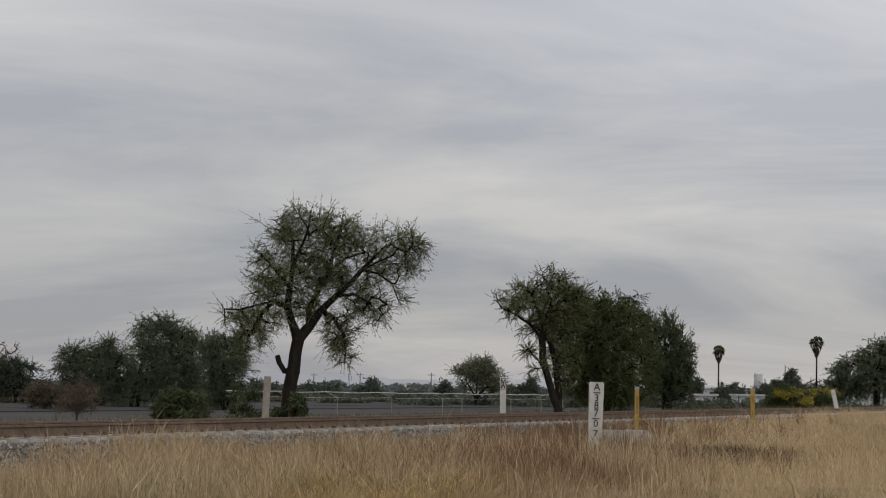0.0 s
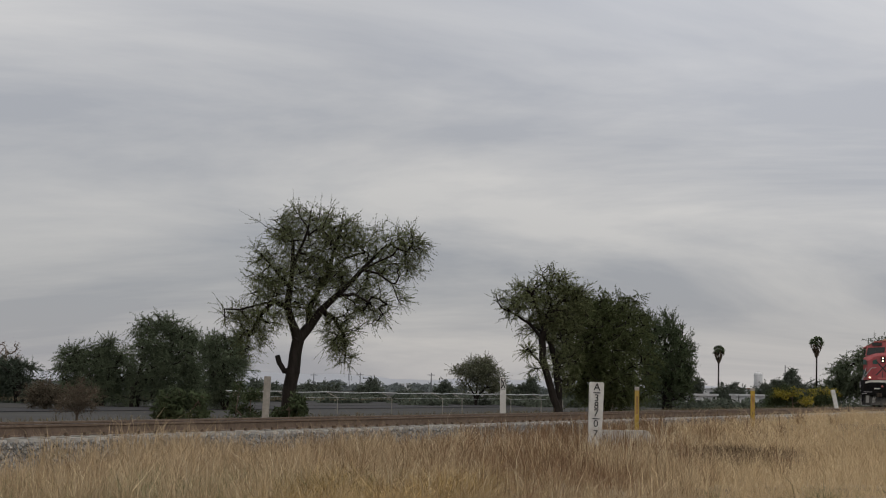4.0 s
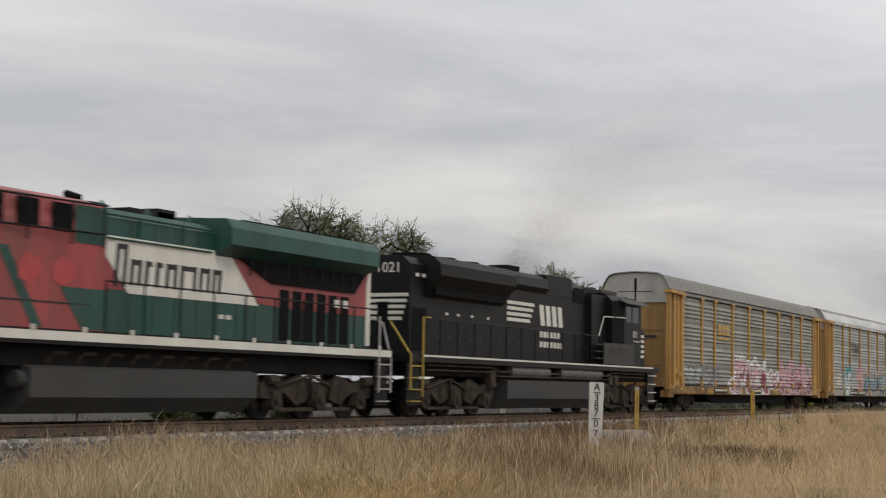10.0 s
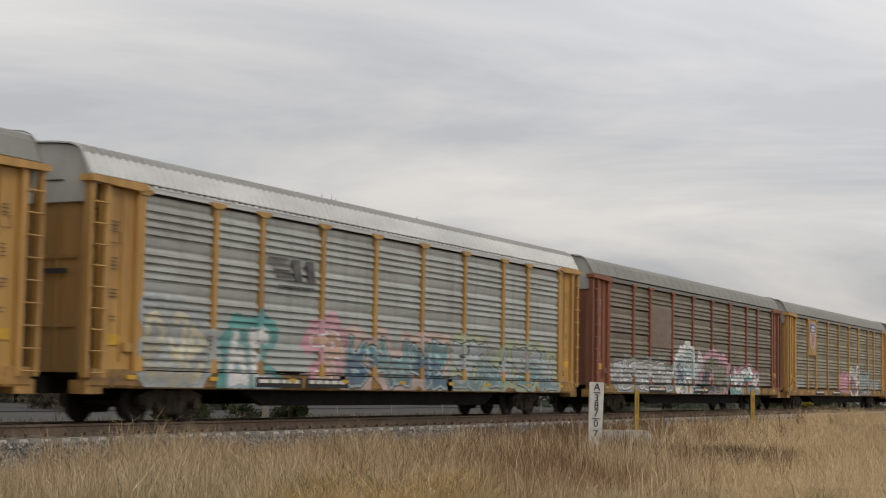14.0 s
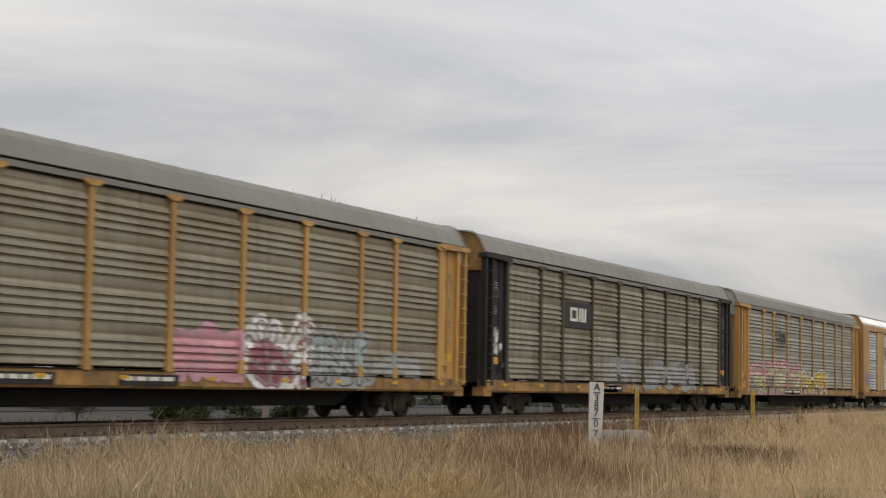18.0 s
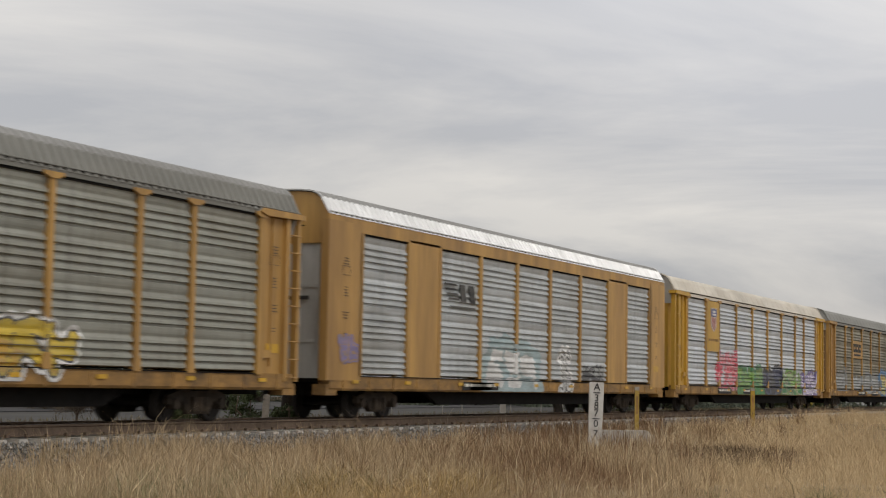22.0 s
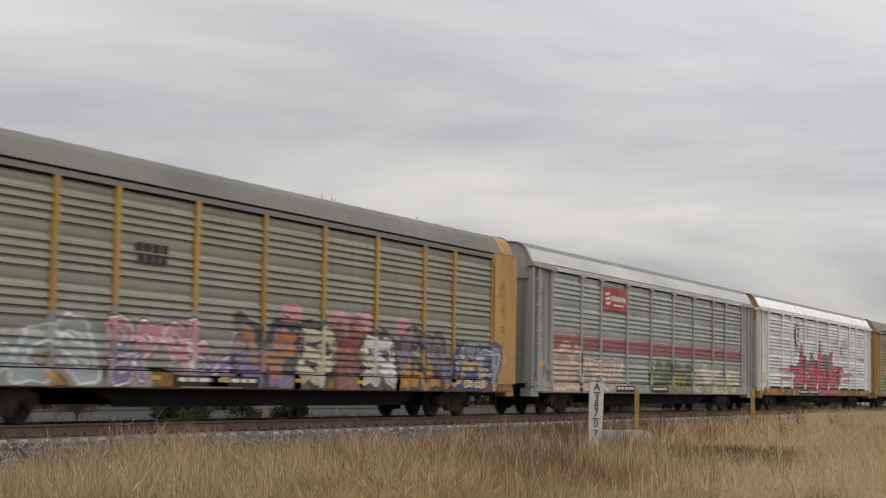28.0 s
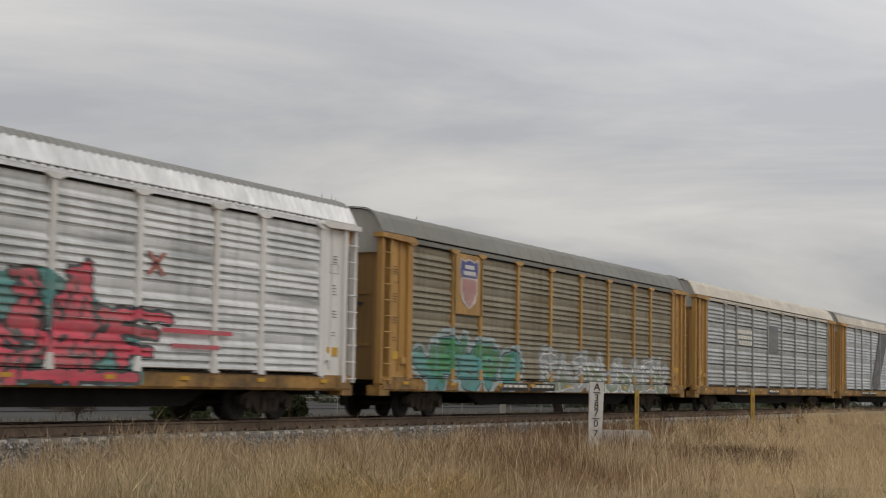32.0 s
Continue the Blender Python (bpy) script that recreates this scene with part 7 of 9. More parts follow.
    autorack(17, "grey-panelled autorack car with ochre posts", "panel_silver", style="ribbed")


ochre_dim = (0.42, 0.26, 0.09)
build_cars()


# ---- locomotives ----
def loco_truck(parent, x, material, label, wheels=0.53):
    bm = bmesh.new()
    box(bm, -2.3, 2.3, -0.5, 0.5, 0.55, 0.85)
    t = part("truck", bm, M["under"], parent, label)
    t.matrix_basis = pose(x, 0, 0)
    for s in (0, 180):
        bm = bmesh.new()
        prof = [(-2.75, 0.55), (-2.75, 0.85), (-2.35, 1.02), (-1.7, 0.92), (-1.05, 1.12), (-0.4, 0.95), (0.4, 0.95), (1.05, 1.12), (1.7, 0.92), (2.35, 1.02), (2.75, 0.85), (2.75, 0.55),
                (2.3, 0.52), (2.05, 0.72), (1.6, 0.66), (1.1, 0.38), (0.7, 0.45), (0.35, 0.72), (-0.35, 0.72), (-0.7, 0.45), (-1.1, 0.38), (-1.6, 0.66), (-2.05, 0.72), (-2.3, 0.52)]
        soften(prism(bm, prof, -1.22, -1.02, "y"), 0.025)
        fr = put("side_frame", mesh_of(bm, "side_frame", material), t, pose(0, 0, 0, 0, 0, s))
        for wx in (-2.1, 0, 2.1):
            bm = bmesh.new()
            prism(bm, [(wx - 0.24, 0.36), (wx - 0.2, 0.72), (wx + 0.2, 0.72), (wx + 0.24, 0.36), (wx + 0.12, 0.26), (wx - 0.12, 0.26)], -1.30, -1.05, "y")
            tube(bm, [(wx, -1.36, 0.52), (wx, -1.30, 0.52)], 0.13, 10)
            part("axle_box", bm, material, fr)
        for wx in (-1.05, 1.05):
            bm = bmesh.new()
            for k in range(5):
                lathe_y = 0.50 + k * 0.085
                tube(bm, [(wx, -1.14, lathe_y), (wx, -1.14, lathe_y + 0.05)], 0.13, 10)
            part("spring", bm, M["truck"], fr)
        for q in ((-2.55, -2.15), (2.15, 2.55)):
            part("brake_cylinder", tube(bmesh.new(), [(q[0], -1.28, 0.97), (q[1], -1.28, 0.98)], 0.13, 10), material, fr)
        for wx in (-2.62, -1.56, 0.56, 1.56):
            part("brake_shoe", soften(prism(bmesh.new(), [(wx - 0.07, 0.32), (wx + 0.05, 0.30), (wx + 0.09, 0.70), (wx - 0.04, 0.78)], -1.0, -0.80, "y"), 0.015), M["truck"], fr)
        part("tie_beam", soften(box(bmesh.new(), -1.75, 1.75, -1.16, -1.06, 0.22, 0.31), 0.02), M["truck"], fr)
        for wx in (-0.42, 0.42):
            part("shock", tube(bmesh.new(), [(wx, -1.30, 0.50), (wx * 1.5, -1.33, 1.10)], 0.06, 8), M["truck"], fr)
        part("brake_rod", tube(bmesh.new(), [(-2.1, -1.26, 0.82), (-0.5, -1.26, 1.12), (0.6, -1.26, 0.82)], 0.035, 6), material, fr)
    for dx in (-2.1, 0, 2.1):
        w = put("wheelset", wheelset_mesh(wheels), t, None, None, "steel wheels on an axle")
        w.matrix_parent_inverse = pose(dx, 0, wheels)
        WHEELSETS.append((w, wheels))


def railing(parent, x0, x1, n, y, z0, z1, material, name="handrail"):
    bm = bmesh.new()
    tube(bm, [(x0, y, z0), (x0, y, z1), (x1, y, z1), (x1, y, z0)], 0.02, 6)
    rail = part(name, bm, material, parent)
    post = cached(("stanchion", round(z1 - z0, 2), material.name), lambda: mesh_of(tube(bmesh.new(), [(0, 0, 0), (0, 0, z1 - z0)], 0.022, 6), "stanchion", material))
    for i in range(1, n):
        put("stanchion", post, rail, pose(x0 + (x1 - x0) * i / n, y, z0))


def steps(parent, x0, x1, y, material, edge, n=4, z0=0.45, dz=0.33):
    bm = box(bmesh.new(), x0, x1, y + 0.10 if y < 0 else y - 0.2, y + 0.2 if y < 0 else y - 0.10, 0.35, 1.6)
    well = part("step_well", bm, material, parent)
    for i in range(n):
        z = z0 + i * dz
        part("step", box(bmesh.new(), x0 + 0.03, x1 - 0.03, min(y, y + math.copysign(0.12, -y)), max(y, y + math.copysign(0.12, -y)), z, z + 0.035), edge, well)


def bent_rail(name, parent, pts, material, r=0.022):
    return part(name, tube(bmesh.new(), pts, r, 6), material, parent)


def body_block(name, parent, half, x0, x1, material, label="", edge=0.03):
    """A hood or cab piece from half of its cross-section (y, z), mirrored."""
    prof = [(-y, z) for y, z in half] + [(y, z) for y, z in reversed(half) if y > 1e-6]
    return part(name, soften(prism(bmesh.new(), prof, x0, x1), edge), material, parent, label)


def tank_block(parent, x0, x1, label):
    half = [(1.0, 0.22), (1.42, 0.55), (1.42, 1.12), (1.1, 1.22)]
    return body_block("fuel_tank", parent, half, x0, x1, M["tank"], label, 0.05)


def red_locomotive():
    place = -62.65
    lo = root("diesel_locomotive", pose(place, 0, 0), "red, green and white diesel locomotive with lit headlights", "locomotive", "train")
    VEHICLES.append((lo, place))
    part("underframe", soften(box(bmesh.new(), -10.5, 10.6, -1.25, 1.25, 1.15, 1.6), 0.04), M["under"], lo)
    deck = part("deck", soften(box(bmesh.new(), -10.4, 10.7, -1.5, 1.5, 1.58, 1.88), 0.02), M["black"], lo)
    for s in (-1, 1):
        part("deck_stripe", box(bmesh.new(), -10.2, 10.7, s * 1.507 - 0.006, s * 1.507 + 0.006, 1.66, 1.84), M["white"], deck, "dirty white frame stripe")
    for x in np.arange(-8.6, 10.4, 1.55):
        part("stripe_notch", box(bmesh.new(), x - 0.05, x + 0.05, -1.535, -1.512, 1.84, 1.95), M["white"], deck)
    # nose: arched top, chamfered corners
    bm = bmesh.new()
    front = [(-1.08, 1.88), (-1.08, 3.22), (-0.55, 3.54), (0, 3.66), (0.55, 3.54), (1.08, 3.22), (1.08, 1.88)]
    back = [(-1.46, 1.88), (-1.46, 3.42), (-0.75, 3.72), (0, 3.80), (0.75, 3.72), (1.46, 3.42), (1.46, 1.88)]
    rear = [(-1.46, 1.88), (-1.46, 3.62), (-0.75, 3.86), (0, 3.90), (0.75, 3.86), (1.46, 3.62), (1.46, 1.88)]
    rows = [[bm.verts.new((x, y, z)) for y, z in pr] for x, pr in ((-10.12, front), (-9.55, back), (-8.35, rear))]
    for v in rows[0]:
        v.co.x += 0.15 * (v.co.z - 1.88)
    for a, b in zip(rows, rows[1:]):
        for i in range(7):
            bm.faces.new((a[i], a[(i + 1) % 7], b[(i + 1) % 7], b[i]))
    bm.faces.new(rows[0]), bm.faces.new(rows[2][::-1])
    nose = part("nose", soften(bm, 0.03), M["red"], lo)
    # dark cross and bands on the nose
    def on_front(name, pts, m, off=0.0):
        bm = bmesh.new()
        vs = [bm.verts.new((-10.135 - off + 0.15 * (z - 1.88), y, z)) for y, z in pts]
        vb = [bm.verts.new((-10.10 - off + 0.15 * (z - 1.88), y, z)) for y, z in pts]
        bm.faces.new(vs), bm.faces.new(vb[::-1])
        for i in range(len(pts)):
            j = (i + 1) % len(pts)
            bm.faces.new((vs[i], vs[j], vb[j], vb[i]))
        part(name, bm, m, nose)
    on_front("cross_band", [(-0.52, 3.22), (-0.40, 3.22), (0.52, 2.22), (0.40, 2.22)], M["ink"])
    on_front("cross_band", [(0.52, 3.22), (0.40, 3.22), (-0.52, 2.22), (-0.40, 2.22)], M["ink"], 0.006)
    on_front("nose_window", [(-0.72, 3.02), (-0.72, 3.26), (-0.44, 3.36), (-0.40, 3.02)], M["grille"], 0.004)
    on_front("nose_window", [(0.72, 3.02), (0.72, 3.26), (0.44, 3.36), (0.40, 3.02)], M["green"], 0.004)
    on_front("door_seam", [(-0.02, 1.95), (0.02, 1.95), (0.02, 2.6), (-0.02, 2.6)], M["ink"], 0.002)
    on_front("lettering", [(-0.34, 1.98), (0.34, 1.98), (0.34, 2.06), (-0.34, 2.06)], M["red_roof"], 0.008)
    for s in (-1, 1):
        for z0, z1 in ((2.98, 3.38), (2.12, 2.68)):
            bm = bmesh.new()      # band on the chamfer and on the nose's side
            q = 0.008
            p = [(-10.07, s * 1.125, z0), (-9.55, s * (1.46 + q), z0), (-8.36, s * (1.46 + q), z0), (-8.36, s * (1.46 + q), z1), (-9.55, s * (1.46 + q), z1), (-9.99, s * 1.18, (z0 + z1) / 2 + 0.10)]
            vs = [bm.verts.new(c) for c in p]
            vb = [bm.verts.new((c[0] + 0.02, c[1] - s * 0.02, c[2])) for c in p]
            bm.faces.new((vs[0], vs[1], vs[4], vs[5])), bm.faces.new((vs[1], vs[2], vs[3], vs[4]))
            bm.faces.new((vb[5], vb[4], vb[1], vb[0])), bm.faces.new((vb[4], vb[3], vb[2], vb[1]))
            for i in range(6):
                j = (i + 1) % 6
                bm.faces.new((vs[i], vs[j], vb[j], vb[i]))
            part("green_band", bm, M["green"], nose, "dark green painted band")
    part("number_patch", box(bmesh.new(), -9.25, -8.95, -1.485, -1.465, 3.12, 3.24), M["white"], nose)
    # headlights
    part("lamp_housing", soften(box(bmesh.new(), -9.98, -9.84, -0.14, 0.14, 3.12, 3.54), 0.03), M["black"], nose)
    for y, z, x in ((0.0, 3.43, -9.86), (0.0, 3.23, -9.86), (-0.80, 2.06, -10.46), (0.80, 2.06, -10.46)):
        bm = tube(bmesh.new(), [(x - 0.15, y, z), (x, y, z)], 0.10 if z > 3 else 0.12, 14)
        h = part("headlight", bm, M["red_roof"] if z < 3 else M["black"], nose)
        part("lens", tube(bmesh.new(), [(x - 0.17, y, z), (x - 0.14, y, z)], 0.056, 14), M["lamp"], h, "glowing warm headlight")
        if z < 3:
            part("lamp_stand", box(bmesh.new(), x - 0.12, x, y - 0.05, y + 0.05, 1.86, z - 0.08), M["black"], nose)
    # cab
    cab = body_block("cab", lo, [(1.5, 1.88), (1.5, 3.6), (1.46, 4.28), (0.98, 4.60), (0.0, 4.70)], -8.40, -5.85, M["red_worn"])
    bm = bmesh.new()       # sloping windscreen wall
    wall = [(-1.44, 3.60, -8.90), (1.44, 3.60, -8.90), (1.40, 4.26, -8.62), (0.98, 4.52, -8.5), (0, 4.62, -8.46), (-0.98, 4.52, -8.5), (-1.40, 4.26, -8.62)]
    wf, wb = [bm.verts.new((x, y, z)) for y, z, x in wall], [bm.verts.new((-8.38, y, z)) for y, z, x in wall]
    bm.faces.new(wf), bm.faces.new(wb[::-1])
    for i in range(7):
        bm.faces.new((wf[i], wf[(i + 1) % 7], wb[(i + 1) % 7], wb[i]))
    part("windscreen_wall", soften(bm, 0.02), M["red"], cab)
    for s in (-1, 1):
        bm = bmesh.new()
        def scr(y, z):
            return (-8.935 + (z - 3.62) * 0.43, y, z)
        pts = [scr(s * 0.10, 3.72), scr(s * 1.36, 3.68), scr(s * 1.30, 4.20), scr(s * 0.10, 4.26)]
        vs, vb = [bm.verts.new(p) for p in pts], [bm.verts.new((p[0] + 0.05, p[1], p[2])) for p in pts]
        bm.faces.new(vs), bm.faces.new(vb[::-1])
        for i in range(4):
            bm.faces.new((vs[i], vs[(i + 1) % 4], vb[(i + 1) % 4], vb[i]))
        part("windscreen", bm, M["glass"], cab, "dark windscreen pane")
        bm = bmesh.new()
        box(bm, -8.66, -8.46, s * 0.66 - 0.34, s * 0.66 + 0.34, 4.36, 4.58)
        part("number_board", bm, M["tank"], cab)
        part("side_window", box(bmesh.new(), -7.9, -6.75, s * 1.503 - 0.012, s * 1.503 + 0.012, 3.62, 4.22), M["glass"], cab, "dark cab side window")
        part("window_bar", box(bmesh.new(), -7.35, -7.31, s * 1.512 - 0.012, s * 1.512 + 0.012, 3.62, 4.22), M["tank"], cab)
        part("side_window", box(bmesh.new(), -6.68, -6.05, s * 1.503 - 0.012, s * 1.503 + 0.012, 3.62, 4.22), M["glass"], cab)
        part("window_frame", box(bmesh.new(), -8.0, -5.98, s * 1.50 - 0.012, s * 1.50 + 0.012, 3.54, 4.28), M["grille"], cab)
        part("cab_vent", box(bmesh.new(), -7.45, -7.0, s * 1.505 - 0.01, s * 1.505 + 0.01, 2.16, 2.72), M["grille"], cab)
        part("panel_seam", box(bmesh.new(), -8.35, -5.9, s * 1.502 - 0.004, s * 1.502 + 0.004, 2.86, 2.88), M["ink"], cab)
        for x, w in ((-7.75, 0.3), (-7.35, 0.22), (-7.02, 0.34), (-6.58, 0.2)):
            part("number_bar", box(bmesh.new(), x, x + w, s * 1.502 - 0.003, s * 1.502 + 0.003, 3.0, 3.34), M["rust_patch"], cab, "worn pale number bar")
        bm = bmesh.new()
        prism(bm, [(s * 1.40, 4.40), (s * 1.80, 4.21), (s * 1.80, 4.17), (s * 1.42, 4.33)], -8.2, -5.8)
        part("sun_visor", bm, M["red_roof"], cab, "bleached red sun visor over the side window")
    part("cab_roof", soften(prism(bmesh.new(), [(-1.0, 4.60), (0, 4.71), (1.0, 4.60), (0.9, 4.68), (0, 4.77), (-0.9, 4.68)], -8.45, -5.9), 0.01), M["red_roof"], cab)
    for y in (-0.55, 0.5):
        part("antenna", tube(bmesh.new(), [(-6.3, y, 4.64), (-6.3, y, 4.98)], 0.02, 5), M["under"], cab)
    for y in (-0.62, 0.62):
        part("wiper", tube(bmesh.new(), [(-8.88, y, 3.66), (-8.76, y + 0.12, 4.02)], 0.014, 5), M["ink"], cab)
        part("mirror", soften(box(bmesh.new(), -8.30, -8.22, y * 2.62 - 0.04, y * 2.62 + 0.04, 3.72, 4.05), 0.01), M["ink"], cab)
    part("roof_unit", soften(prism(bmesh.new(), [(-0.48, 4.74), (0.48, 4.74), (0.36, 4.88), (-0.36, 4.88)], -7.6, -6.7), 0.04), M["cream"], cab, "cream air-conditioning unit on the cab roof")
    # wide red equipment section
    eq = body_block("equipment_cabin", lo, [(1.47, 1.88), (1.47, 3.95), (1.36, 4.45), (0.9, 4.58), (0, 4.60)], -5.85, -1.75, M["red"])
    for i in range(3):
        side_shape("vent", eq, [(-5.5 + i * 1.02, 3.80), (-4.85 + i * 1.02, 3.80), (-4.85 + i * 1.02, 4.36), (-5.5 + i * 1.02, 4.36)], M["grille"], -1.475)
    side_shape("green_patch", eq, [(-2.75, 3.62), (-1.76, 3.62), (-1.76, 4.38), (-2.75, 4.38)], M["green"], -1.48)
    side_shape("green_patch", eq, [(-3.15, 2.72), (-1.76, 2.72), (-1.76, 1.9), (-2.45, 1.9)], M["green"], -1.48)
    side_shape("green_sash", eq, [(-5.0, 3.40), (-4.68, 3.40), (-3.62, 1.9), (-3.94, 1.9)], M["green"], -1.48, "slanted dark green stripe")
    side_shape("green_patch", eq, [(-5.8, 3.45), (-5.4, 3.45), (-5.2, 3.8), (-5.8, 3.8)], M["green"], -1.48)
    for x in (-4.05, -3.05):
        bm = prism(bmesh.new(), [(x - 0.36, 3.1), (x - 0.1, 3.3), (x + 0.3, 3.22), (x + 0.36, 2.95), (x + 0.05, 2.72), (x - 0.3, 2.8)], -1.482, -1.474, "y")
        part("faded_mark", bm, M["faded_red"], eq, "faded brighter red mark")
    side_shape("panel_seam", eq, [(-5.6, 2.38), (-2.2, 2.38), (-2.2, 2.41), (-5.6, 2.41)], M["ink"], -1.484)
    bent_rail("grab_rail", eq, [(-5.7, -1.52, 4.30), (-5.2, -1.62, 4.36), (-1.9, -1.62, 4.42)], M["black"])
    bent_rail("grab_rail", eq, [(-5.7, -1.54, 3.78), (-1.9, -1.6, 3.84)], M["black"])
    for x in (-4.3, -3.0, -2.0):
        bent_rail("grab_rail", eq, [(x, -1.6, 4.40), (x, -1.6, 3.55)], M["black"])
    # hood
    hood = body_block("hood", lo, [(1.05, 1.88), (1.05, 4.30), (0.86, 4.50), (0, 4.55)], -1.75, 10.2, M["green"])
    side_shape("white_band", hood, [(-1.70, 3.92), (3.35, 3.92), (4.66, 2.74), (-0.44, 2.74)], M["white"], -1.066, "white band with dark lettering bars")
    side_shape("red_patch", hood, [(-1.75, 3.7), (-1.58, 3.80), (-0.56, 2.80), (-1.75, 2.80)], M["red"], -1.058)
    side_shape("red_patch", hood, [(3.5, 3.78), (4.2, 3.86), (10.2, 3.86), (10.2, 2.74), (5.9, 2.74), (4.66, 2.80)], M["red"], -1.062, "faded red hood side")
    # lettering as plain slanted blocks
    for i, (x, w) in enumerate(((-0.95, 0.40), (-0.42, 0.40), (0.10, 0.28), (0.48, 0.28), (0.86, 0.42), (1.40, 0.62), (2.14, 0.42), (2.66, 0.36))):
        z, h = (2.86, 0.92) if i == 0 else (2.92, 0.56)
        for a in (x, x + w - 0.13) if w > 0.3 else (x,):
            side_shape("lettering", hood, [(a, z), (a + 0.13, z), (a + 0.13 + 0.08 * h, z + h), (a + 0.08 * h, z + h)], M["ink"], -1.074)
        side_shape("lettering", hood, [(x + 0.10, z + h - 0.12), (x + w, z + h - 0.12), (x + w, z + h - 0.01), (x + 0.10, z + h - 0.01)], M["ink"], -1.076)
    for x in np.arange(-1.2, 5.4, 0.82):
        side_shape("door_seam", hood, [(x, 1.95), (x + 0.02, 1.95), (x + 0.02, 2.85), (x, 2.85)], M["ink"], -1.058)
        side_shape("door_seam", hood, [(x, 3.84), (x + 0.02, 3.84), (x + 0.02, 4.28), (x, 4.28)], M["ink"], -1.058)
    for x in np.arange(5.6, 9.2, 0.6):
        side_shape("radiator_door", hood, [(x, 1.95), (x + 0.46, 1.95), (x + 0.46, 3.2), (x, 3.2)], M["grille"], -1.07)
    for x in (3.0, 3.3):
        side_shape("notice", hood, [(x, 2.36), (x + 0.2, 2.36), (x + 0.2, 2.46), (x, 2.46)], M["white"], -1.062)
    for x in (8.3, 8.75):
        side_shape("notice", hood, [(x, 2.9), (x + 0.25, 2.9), (x + 0.25, 3.1), (x, 3.1)], M["white"], -1.078)
    for x, w, h in ((0.2, 1.6, 0.12), (1.2, 0.7, 0.2), (-1.2, 0.6, 0.1)):
        part("exhaust_housing", soften(box(bmesh.new(), x, x + w, -0.55, 0.55, 4.5, 4.55 + h), 0.03), M["black"], hood)
    part("end_stripe", prism(bmesh.new(), [(9.98, 1.95), (10.215, 1.95), (10.215, 4.1), (9.98, 3.6)], -1.085, -1.06, "y"), M["white"], hood, "dirty white stripe on the hood's rear edge")
    for z, r in ((4.36, 0.03), (3.86, 0.022)):
        part("hood_pipe", tube(bmesh.new(), [(-1.7, -1.10, z), (2.6, -1.10, z)], r, 6), M["green"], hood)
    for x in (-1.62, -0.1, 1.5):
        part("hood_strap", box(bmesh.new(), x - 0.03, x + 0.03, -1.09, -1.05, 3.95, 4.34), M["green"], hood)
    part("drain_hose", tube(bmesh.new(), [(-1.80, -1.45, 4.35), (-1.74, -1.36, 3.6), (-1.70, -1.3, 2.6), (-1.72, -1.4, 1.95)], 0.04, 6), M["under"], hood)
    for x in (-1.0, 0.6, 2.2):
        part("lift_lug", prism(bmesh.new(), [(x - 0.12, 4.52), (x, 4.68), (x + 0.12, 4.52)], -0.75, -0.70, "y"), M["green"], hood)
    part("horn", tube(bmesh.new(), [(-1.2, -0.3, 4.56), (-1.2, -0.3, 4.74), (-1.65, -0.3, 4.76)], 0.045, 8, 0.08), M["under"], hood)
    # radiator wings
    rad = body_block("radiator", lo, [(1.05, 3.80), (1.52, 4.06), (1.52, 4.44), (1.38, 4.66), (0, 4.72)], 2.75, 9.9, M["green"], "dark green overhanging radiator box", 0.02)
    # intake screen, enlarged in black to paint in the shade under the wing
    part("radiator_intake", prism(bmesh.new(), [(3.5, 3.9), (5.2, 3.32), (9.3, 3.32), (9.95, 3.9)], -1.12, 1.12, "y"), M["grille"], rad, "black screen under the radiator, the wing's shade painted in")
    for x in np.arange(4.2, 9.7, 0.55):
        part("screen_rib", box(bmesh.new(), x - 0.02, x + 0.02, -1.15, -1.11, 3.45, 3.88), M["black"], rad)
    for x in (7.0, 4.2):
        part("radiator_grille", box(bmesh.new(), x, x + 2.4, -0.9, 0.9, 4.70, 4.78), M["grille"], rad)
    # front platform, pilot and plough
    pil = part("pilot", soften(box(bmesh.new(), -10.72, -10.2, -1.45, 1.45, 0.85, 1.62), 0.03), M["black"], lo)
    bm = bmesh.new()
    prism(bm, [(-1.14, 1.64), (-0.8, 1.72), (0.8, 1.72), (1.14, 1.64), (1.14, 1.76), (0.8, 1.86), (-0.8, 1.86), (-1.14, 1.76)], -10.80, -10.6)
    part("front_stripe", bm, M["white"], pil, "dirty white front sill stripe")
    bm = bmesh.new()
    top, bot = [(-10.72, -1.40), (-10.92, -0.7), (-11.0, 0), (-10.92, 0.7), (-10.72, 1.40)], [(-10.95, -1.46), (-11.22, -0.7), (-11.34, 0), (-11.22, 0.7), (-10.95, 1.46)]
    a = [bm.verts.new((x, y, 0.72)) for x, y in top] + [bm.verts.new((x + 0.08, y, 0.72)) for x, y in reversed(top)]
    b = [bm.verts.new((x, y, 0.12)) for x, y in bot] + [bm.verts.new((x + 0.08, y, 0.12)) for x, y in reversed(bot)]
    bm.faces.new(a), bm.faces.new(b[::-1])
    for i in range(10):
        bm.faces.new((a[i], a[(i + 1) % 10], b[(i + 1) % 10], b[i]))
    plow = part("plough", bm, M["plough"], lo, "black steel plough scraped pale at its edges")
    pil.matrix_basis, plow.matrix_basis = pose(0.28, 0, 0), pose(0.52, 0, 0)
